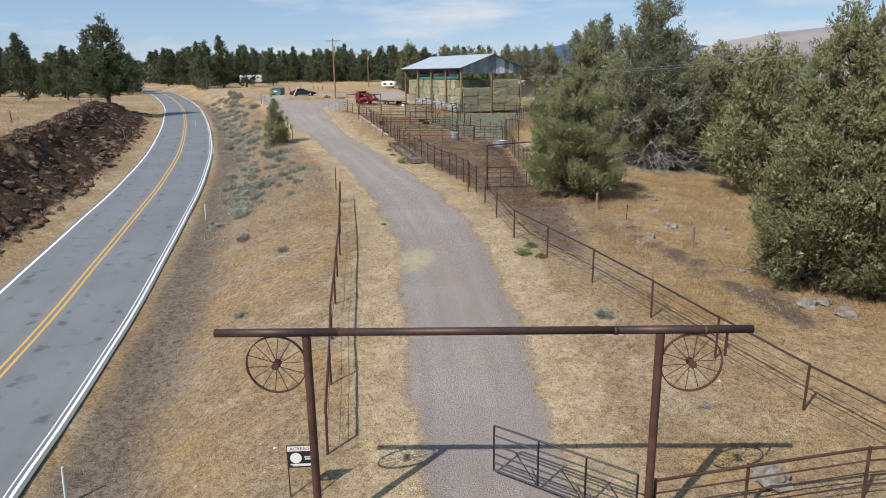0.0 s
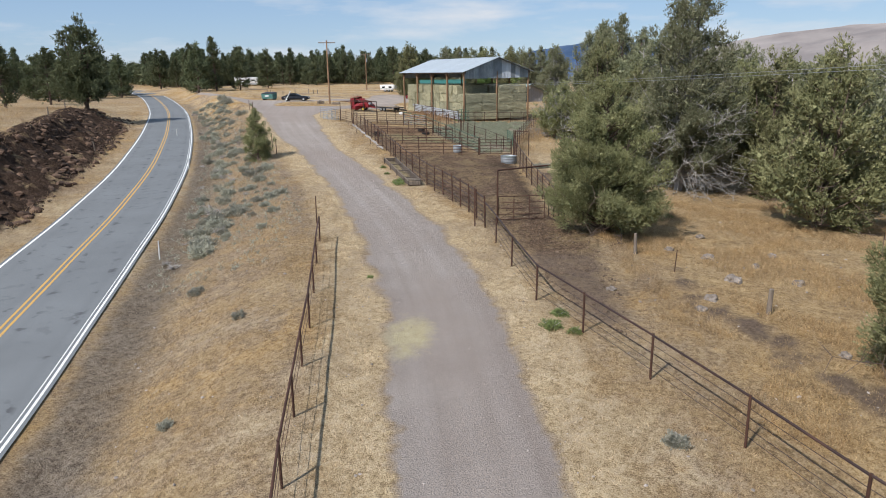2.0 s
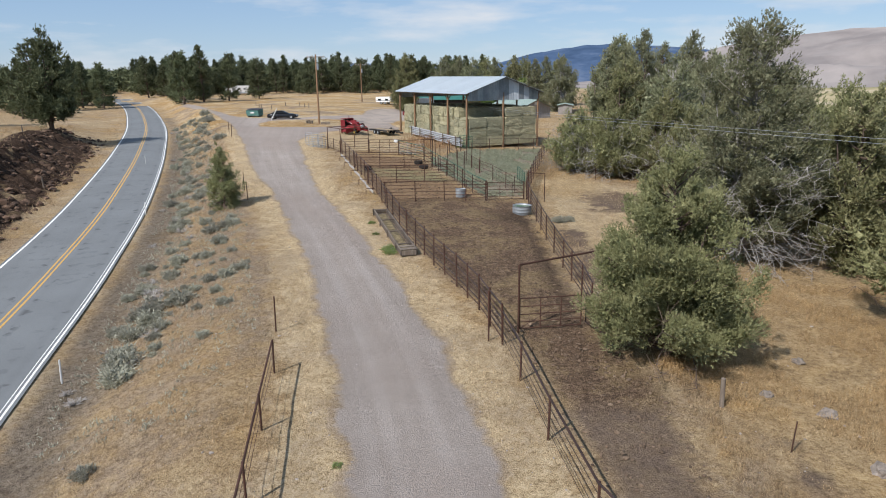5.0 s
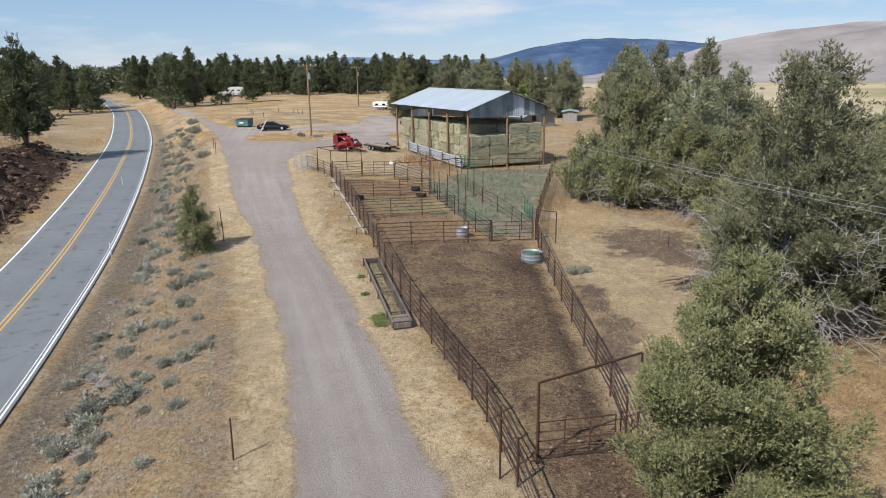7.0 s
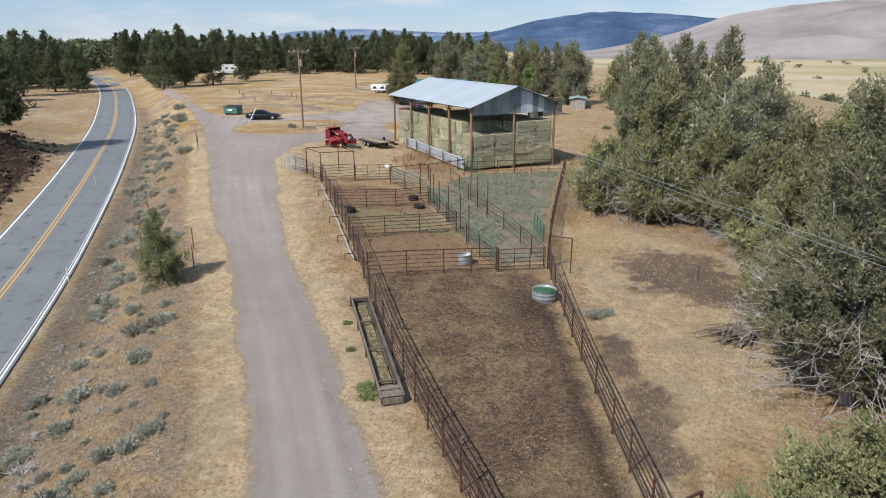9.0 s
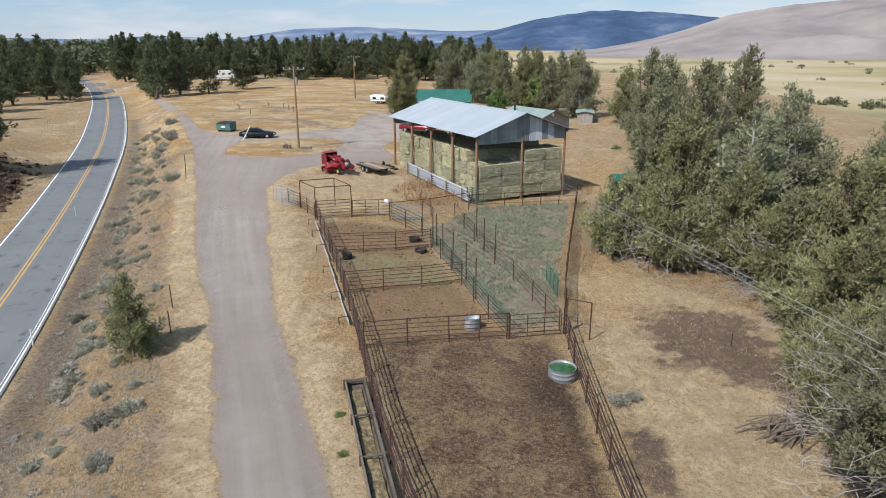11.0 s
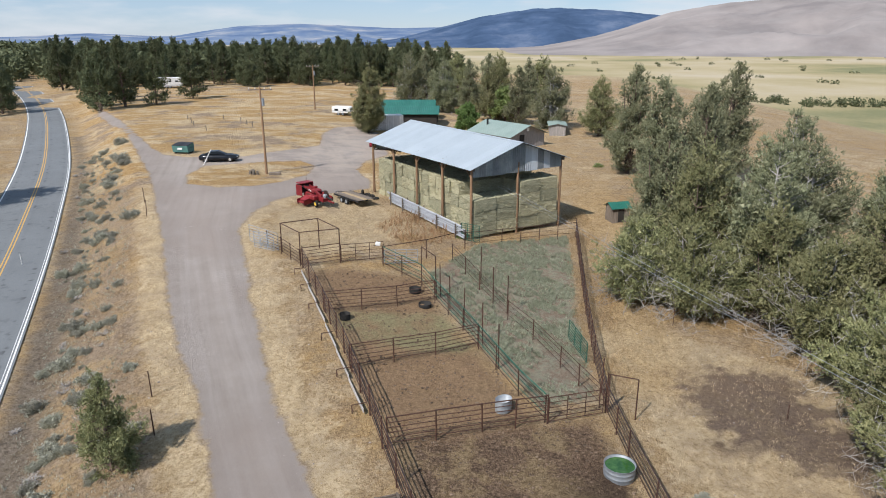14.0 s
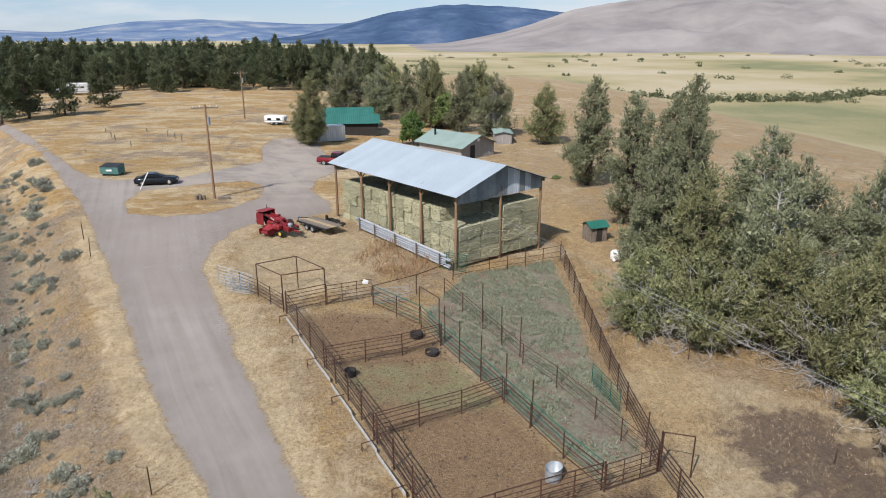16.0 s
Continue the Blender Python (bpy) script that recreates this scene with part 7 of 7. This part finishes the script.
tagged(put(part("bulk_bag", bm, WHITE), 15.2, 95.7), "crumpled white woven bulk bag under a juniper", "bag")
bm = bmesh.new()
box(bm, (0, 0, 1.25), (0.4, 0.25, 0.3), (0, 10, 0), 0.05)
tagged(put(part("salt_block", bm, WHITE), -6.6, 89.3), "small white block hung on the gate", "block")

# brush pile of dead branches beneath the junipers
g = put(empty("brush_pile", 0, 0, 0), 13.6, 60.4, 0)
random.seed(12)
for k in range(70):
    a = random.uniform(-0.7, 0.7) + 0.5
    ln = random.uniform(1.2, 2.6)
    c = Vector((random.gauss(0, 0.55), random.gauss(0, 0.55), abs(random.gauss(0.25, 0.2))))
    d = Vector((math.cos(a), math.sin(a), random.uniform(-0.12, 0.2))) * ln / 2
    bm = bmesh.new()
    limb(bm, [c - d, c + Vector((0, 0, random.uniform(0, 0.1))), c + d], random.uniform(0.02, 0.05), 0.012, 5)
    part("branch", bm, OLD_WOOD, g)
tagged(g, "heap of weathered grey dead branches on the ground", "brush pile")


def rock_mesh(seed, material):
    bm = bmesh.new()
    bmesh.ops.create_icosphere(bm, subdivisions=3, radius=1.0)
    for v in bm.verts:
        n = v.co.normalized()
        v.co = n * (0.8 + 0.45 * noise.noise(n * 1.3 + Vector((seed * 3.1, 0, 0)))) + noise.noise_vector(n * 3 + Vector((seed, 1, 0))) * 0.16 + noise.noise_vector(n * 7) * 0.05
    me = bpy.data.meshes.new("rock")
    bm.to_mesh(me)
    bm.free()
    me.materials.append(material)
    return me


ROCKS = [rock_mesh(k, LICHEN_ROCK if k < 3 else ROCK) for k in range(6)]
for i, (x, y, s) in enumerate(((7.6, 14.1, 0.5), (7.0, 17.0, 0.16), (11.1, 36.5, 0.32), (11.0, 33.5, 0.4), (9.4, 31.3, 0.3), (9.8, 37.7, 0.25), (5.9, 32.0, 0.2), (8.6, 30.2, 0.25), (12.8, 35.5, 0.22), (13.0, 23.6, 0.42), (14.0, 22.9, 0.5), (13.6, 23.9, 0.36), (11.9, 27.0, 0.22), (13.6, 33.4, 0.3), (14.3, 37.2, 0.25), (12.2, 40.5, 0.25))):
    ob = new("boulder", ROCKS[i % 3])
    ob.matrix_basis = pose(x, y, ground_z(x, y) + 0.0 * s, 0, 0, i * 77) @ Matrix.Diagonal((s * 1.1, s, s * 0.8, 1))
    tagged(ob, "grey lichen-covered basalt boulder in dry grass", "rock", "boulders on the slope")

# ---- low plants and loose ground cover ----
def shrub_mesh(seed, material, tufts=260, per=7, size=0.1):
    r = np.random.default_rng(seed)
    d = r.normal(0, 1, (tufts, 3))
    d[:, 2] = np.abs(d[:, 2]) * 0.8 + 0.05
    d /= np.linalg.norm(d, axis=1)[:, None]
    lump = 0.75 + 0.35 * np.sin(d[:, 0] * 5 + seed) * np.cos(d[:, 1] * 4 + seed)
    c = d * (r.uniform(0.35, 1.0, tufts) ** 0.5 * lump)[:, None] * np.array([0.55, 0.55, 0.6])
    return leaf_mesh("foliage", c, d + np.array([0, 0, 0.6]), size, per, 0.8, r, material, 0.25)


def stems_mesh(seed):
    r = random.Random(seed)
    bm = bmesh.new()
    for k in range(7):
        a = r.uniform(0, 6.28)
        limb(bm, [(0, 0, 0), (0.16 * math.cos(a), 0.16 * math.sin(a), 0.2), (0.36 * math.cos(a), 0.36 * math.sin(a), 0.42)], 0.018, 0.006, 4)
    me = bpy.data.meshes.new("stems")
    bm.to_mesh(me)
    bm.free()
    me.materials.append(GREY_WOOD)
    return me


SHRUBS = [(stems_mesh(k), shrub_mesh(k, SAGE)) for k in range(4)]
GREENS = [(stems_mesh(9), shrub_mesh(20 + k, WEED, 200, 7, 0.09)) for k in range(2)]
rng = np.random.default_rng(17)
sage = [(-18.3, 55.3, 1.0), (-15.7, 52.5, 1.0), (-14.6, 57.1, 1.0), (-14.6, 47.5, 1.5), (-13.4, 47.8, 1.3), (-14.2, 46.2, 1.2), (-18, 58, 0.9), (-20.1, 63.8, 1.1), (-21.3, 68.6, 1.0), (-18, 67.6, 0.8), (-14.4, 45.0, 1.2), (-20, 64.8, 1.1), (-16.8, 51.4, 1.0), (-13.3, 41.6, 1.5), (-12.9, 40.6, 1.3), (-13.8, 42.8, 1.2), (-10.9, 34.6, 0.7), (-15.3, 60.5, 1.0), (-21.5, 72.2, 1.1),
        (-38.2, 118.7, 1.6), (-37.2, 116, 1.5), (-31.6, 99.4, 1.2), (-45.4, 140, 1.8), (-39.9, 126.7, 1.8), (-41, 128.5, 1.6), (-38.8, 124.5, 1.6), (-29.3, 100.9, 1.6), (-27.2, 87.8, 1.0), (-24.3, 77.8, 1.0), (-22.4, 71.0, 1.1), (-20.7, 72.8, 1.0), (-7.9, 24.2, 0.45), (-7.8, 30.5, 0.5), (6.7, 62.2, 0.9), (7.4, 62.6, 0.8), (5.3, 22.3, 0.6)]
for k in range(190):
    y = rng.uniform(42, 140)
    rx = float(np.interp(y, [p[1] for p in ROAD], [p[0] for p in ROAD]))
    lx = float(np.interp(y, [p[1] for p in DRIVE_L], [p[0] for p in DRIVE_L]))
    x = rx + 4.8 + rng.beta(2, 2) * max(2, lx - rx - 7.5)
    sage.append((x, y, 0.35 + 0.9 * rng.random() ** 1.6))
for i, (x, y, s) in enumerate(sage):
    t = new("sagebrush")
    t.matrix_basis = pose(x, y, ground_z(x, y) - 0.03, 0, 0, i * 47) @ Matrix.Diagonal((s * 1.1, s * 1.1, s * rng.uniform(0.75, 1.0), 1))
    for nm, me in zip(("stems", "foliage"), SHRUBS[i % 4]):
        ob = new(nm, me)
        ob.parent = t
        if nm == "stems":
            tagged(ob, kind="stuff")
    tagged(t, "small grey-green sagebrush on the dry bank" if s < 1 else "bushy grey-green sagebrush on the dry bank", "shrub", "sagebrush on the bank")
for i, (x, y, s) in enumerate(((-5.7, 60.2, 0.5), (-5.1, 57.5, 0.45), (-4.0, 54.2, 0.85), (-3.9, 53.6, 0.7), (3.6, 29.6, 0.6), (3.2, 28.6, 0.7), (3.9, 28.2, 0.5), (-3.4, 33.5, 0.3), (0.1, 95.0, 0.8), (12.0, 45.0, 0.5), (20.5, 125, 1.3))):
    t = new("green_weed")
    t.matrix_basis = pose(x, y, ground_z(x, y) - 0.02, 0, 0, i * 71) @ Matrix.Diagonal((s * 1.1, s * 1.1, s * 0.8, 1))
    for nm, me in zip(("stems", "foliage"), GREENS[i % 2]):
        ob = new(nm, me)
        ob.parent = t
        if nm == "stems":
            tagged(ob, kind="stuff")
    tagged(t, "clump of green weeds growing beside the drive", "weed", "green weeds")


DEAD = []
for k in range(3):
    r = random.Random(60 + k)
    bm = bmesh.new()
    for j in range(26):
        a, e = r.uniform(0, 6.28), r.uniform(0.15, 1.1)
        p = Vector((math.cos(a) * math.cos(e), math.sin(a) * math.cos(e), math.sin(e))) * r.uniform(0.3, 0.6)
        q = p * 0.55 + Vector((r.uniform(-0.08, 0.08), r.uniform(-0.08, 0.08), r.uniform(0, 0.08)))
        limb(bm, [(0, 0, 0), q, p], 0.012, 0.005, 4)
        for _ in range(3):
            limb(bm, [q, q + Vector((r.uniform(-0.2, 0.2), r.uniform(-0.2, 0.2), r.uniform(0, 0.2)))], 0.008, 0.004, 3)
    me = bpy.data.meshes.new("dead_shrub")
    bm.to_mesh(me)
    bm.free()
    me.materials.append(GREY_WOOD)
    DEAD.append(me)
dead_spots = [(-15.8, 50.2, 1.1), (-15.2, 49.4, 1.0), (-21.0, 66.4, 1.0), (-19.2, 62.6, 0.9), (-13.2, 44.2, 0.9), (-17.6, 60.0, 0.8), (-16.6, 56.0, 0.7), (-14.0, 39.5, 0.8)]
for k in range(40):
    y = rng.uniform(40, 135)
    rx = float(np.interp(y, [p[1] for p in ROAD], [p[0] for p in ROAD]))
    dead_spots.append((rx + rng.uniform(4.6, 9.0), y, rng.uniform(0.4, 0.9)))
for i, (x, y, s) in enumerate(dead_spots):
    ob = new("dead_shrub", DEAD[i % 3])
    ob.matrix_basis = pose(x, y, ground_z(x, y) - 0.02, 0, 0, i * 61) @ Matrix.Diagonal((s * 1.2, s * 1.2, s, 1))
    tagged(ob, "leafless grey dead shrub on the dry bank", "shrub", "dead shrubs on the bank")


def keep_out(x, y, drive_in=-0.35):
    d = poly_dist(x, y, DRIVE_L + DRIVE_R, True)
    d = np.minimum(d, -poly_dist(x, y, ISLAND, True))
    r = poly_dist(x, y, ROAD_C, False)
    c = poly_dist(x, y, CORRAL, True)
    return (d < drive_in) & (np.abs(r) > 3.75) & (c < -0.2), r, d


def tufts(name, n, box_, per, size, material, seed, label, where=None, category="grass", slim=0.07, flat=0.5, spray=0.5):
    r = np.random.default_rng(seed)
    x, y = r.uniform(box_[0], box_[1], n), r.uniform(box_[2], box_[3], n)
    ok, rd, dd = keep_out(x, y)
    clump = np.array([noise.noise(Vector((a * 0.35, b * 0.35, seed))) + 0.6 * noise.noise(Vector((a * 1.3, b * 1.3, seed))) for a, b in zip(x, y)])
    ok &= clump > -0.25
    if where is not None:
        ok &= where(x, y, rd, dd)
    x, y, rd, dd = x[ok], y[ok], rd[ok], dd[ok]
    c = np.stack([x, y, land(x, y) + 0.02], 1)
    o = np.tile(np.array([0, 0, 1.3]), (len(x), 1)) + r.normal(0, 0.25, (len(x), 3))
    me = leaf_mesh(name, c, o, size, per, flat, r, material, slim, spray)
    if material is STRAW:
        for nm, val in grass_layers(x, y, dd, rd):
            a = me.attributes.new(nm, "FLOAT", "POINT")
            a.data.foreach_set("value", np.repeat(val, 3 * per).astype(np.float32))
    return tagged(new(name, me), label, category, kind="stuff")


tufts("dry_grass", 110000, (-30, 16, 10, 62), 5, 0.085, STRAW, 1, "dry straw-coloured grass tufts", lambda x, y, r, d: (r > 6.8), slim=0.06)
tufts("dry_grass", 60000, (-45, 24, 62, 125), 5, 0.12, STRAW, 2, "dry straw-coloured grass tufts", lambda x, y, r, d: (r > 6.5) & ~((poly_dist(x, y, PASTURE, True) > -0.3)), slim=0.06)
tufts("tall_dry_grass", 26000, (-70, -14, 10, 135), 5, 0.26, STRAW, 3, "taller golden dry grass over the road bank", lambda x, y, r, d: (r < -4) & ((r > -6) | (r < -11)), slim=0.05)
tufts("pasture_weeds", 26000, (-4, 11, 68, 98), 9, 0.14, PASTURE_GREEN, 4, "pale green weeds filling the small pasture", lambda x, y, r, d: (poly_dist(x, y, PASTURE, True) > 0.3) & (np.array([noise.noise(Vector((a * 0.5, b * 0.5, 3.3))) for a, b in zip(x, y)]) + 0.012 * (y - 82) + 0.35 * np.sin(7.7 * x + 5.1 * y) > -0.2), "weeds", 0.2, spray=0.75)
tufts("dead_weeds", 900, (-9, 1, 91, 105), 6, 0.5, RUST_WEED, 5, "rust-brown dead weed stalks by the barn", lambda x, y, r, d: ((x + 3.4) / 3.2) ** 2 + ((y - 97) / 4.6) ** 2 < 1, "weeds", 0.06)
tufts("ditch_grass", 46000, (-50, -6, 8, 120), 6, 0.12, STRAW_DARK, 6, "grey-brown dead growth in the road ditch", lambda x, y, r, d: (r > 3.9) & (r < 7.5), "grass", 0.05)
tufts("bank_scrub", 26000, (-60, -8, 36, 140), 8, 0.13, SAGE, 11, "low grey scrub dotted over the bank", lambda x, y, r, d: (r > 4.5) & (r < 14) & (d < -2.5), "scrub", 0.14, spray=0.75)
tufts("bunch_grass", 70000, (-60, -4, 30, 150), 8, 0.2, GOLD, 12, "clumps of golden bunch grass on the bank", lambda x, y, r, d: (r > 4.6) & (r < 17) & (d < -1.6) & (np.sin(x * 1.1 + 3 * np.sin(y * 0.31)) * np.cos(y * 0.83 + 2 * np.sin(x * 0.57)) > 0.35), "grass", 0.04)
tufts("slope_grass", 42000, (7, 24, 22, 50), 6, 0.15, GOLD, 13, "long golden grass under the junipers", lambda x, y, r, d: (poly_dist(x, y, PATHWAY, True) < -0.2) & (np.sin(x * 0.9 + 2 * np.sin(y * 0.4)) + np.cos(y * 0.7 + x * 0.5) > -0.6), "grass", 0.045)
tufts("golden_grass", 9000, (6.2, 16, 70, 104), 6, 0.24, GOLD, 8, "tall golden grass along the pasture fence", lambda x, y, r, d: np.abs(poly_dist(x, y, [(5.8, 70), (7.2, 77.8), (8.4, 83), (9.8, 89.4), (11.2, 97), (11.8, 104)], False)) < 1.3, "grass", 0.05)


def scatter_rocks(name, n, pick, lo, hi, material, seed, label, sink=0.25):
    """Loose stones and clods, far too many to count, joined into one mesh."""
    r = np.random.default_rng(seed)
    v, f = [], []
    ico = [(0, 0, 1), (0.9, 0, 0.45), (0.28, 0.85, 0.45), (-0.72, 0.53, 0.45), (-0.72, -0.53, 0.45), (0.28, -0.85, 0.45), (0.72, 0.53, -0.45), (-0.28, 0.85, -0.45), (-0.9, 0, -0.45), (-0.28, -0.85, -0.45), (0.72, -0.53, -0.45), (0, 0, -1)]
    tri = [(0, 1, 2), (0, 2, 3), (0, 3, 4), (0, 4, 5), (0, 5, 1), (1, 6, 2), (2, 7, 3), (3, 8, 4), (4, 9, 5), (5, 10, 1), (6, 7, 2), (7, 8, 3), (8, 9, 4), (9, 10, 5), (10, 6, 1), (11, 7, 6), (11, 8, 7), (11, 9, 8), (11, 10, 9), (11, 6, 10)]
    pts = []
    while len(pts) < n:
        pts += pick(r)
    pts = np.array(pts[:n])
    z = land(pts[:, 0], pts[:, 1])
    for (x, y), h in zip(pts, z):
        s = lo + (hi - lo) * r.random() ** 3
        k = len(v)
        sc = np.array([r.uniform(0.7, 1.5), r.uniform(0.7, 1.3), r.uniform(0.5, 0.95)]) * s
        for p in ico:
            q = np.array(p) * sc * r.uniform(0.75, 1.2)
            v.append((x + q[0], y + q[1], h + q[2] + sc[2] * sink))
        f += [(a + k, b + k, c + k) for a, b, c in tri]
    return tagged(arrays(name, v, f, material), label, "stones", kind="stuff")


def on_cut(r):
    x, y = r.uniform(-60, -14, 400), r.uniform(8, 118, 400)
    d = poly_dist(x, y, ROAD_C, False)
    ok = (d < -5.2) & (d > -12.0)
    return list(zip(x[ok], y[ok]))


def in_corral(r):
    x, y = r.uniform(-12, 9, 400), r.uniform(28, 88, 400)
    ok = poly_dist(x, y, CORRAL, True) > 0.2
    return list(zip(x[ok], y[ok]))


def on_drive(r):
    x, y = r.uniform(-36, 3.5, 400), r.uniform(12, 130, 400)
    d = poly_dist(x, y, DRIVE_L + DRIVE_R, True)
    ok = (d > -0.6) & (d < 1.0)
    return list(zip(x[ok], y[ok]))


def on_slope(r):
    x, y = r.uniform(-22, 20, 400), r.uniform(12, 80, 400)
    ok, rd, d = keep_out(x, y)
    ok &= rd > 5
    return list(zip(x[ok], y[ok]))


CLOD = surface("dry_clods", [(0.06, 0.04, 0.027), (0.12, 0.083, 0.056), (0.22, 0.163, 0.115)], 1.5, 9, 0.95, 0, 0.02, where="world", island=True, vary=0.35)
CUT_ROCK = surface("broken_basalt", [(0.026, 0.016, 0.011), (0.08, 0.049, 0.033), (0.2, 0.135, 0.093)], 0.9, 6, 0.95, 0, 0.04, where="world", island=True, vary=0.4)
PEBBLE = surface("gravel_stones", [(0.2, 0.17, 0.15), (0.33, 0.29, 0.26), (0.44, 0.4, 0.36)], 1.5, 9, 0.95, 0, 0.01, where="world", island=True, vary=0.35)
scatter_rocks("cut_rocks", 3000, on_cut, 0.04, 0.42, CUT_ROCK, 31, "broken dark basalt stones on the road cut", 0.1)
scatter_rocks("corral_clods", 9000, in_corral, 0.01, 0.075, CLOD, 32, "trodden earth clods and dung on the corral floor")
scatter_rocks("drive_stones", 1600, on_drive, 0.008, 0.035, PEBBLE, 33, "small loose stones at the edge of the drive")
scatter_rocks("slope_stones", 1500, on_slope, 0.012, 0.06, PEBBLE, 34, "small loose stones in the dry grass")
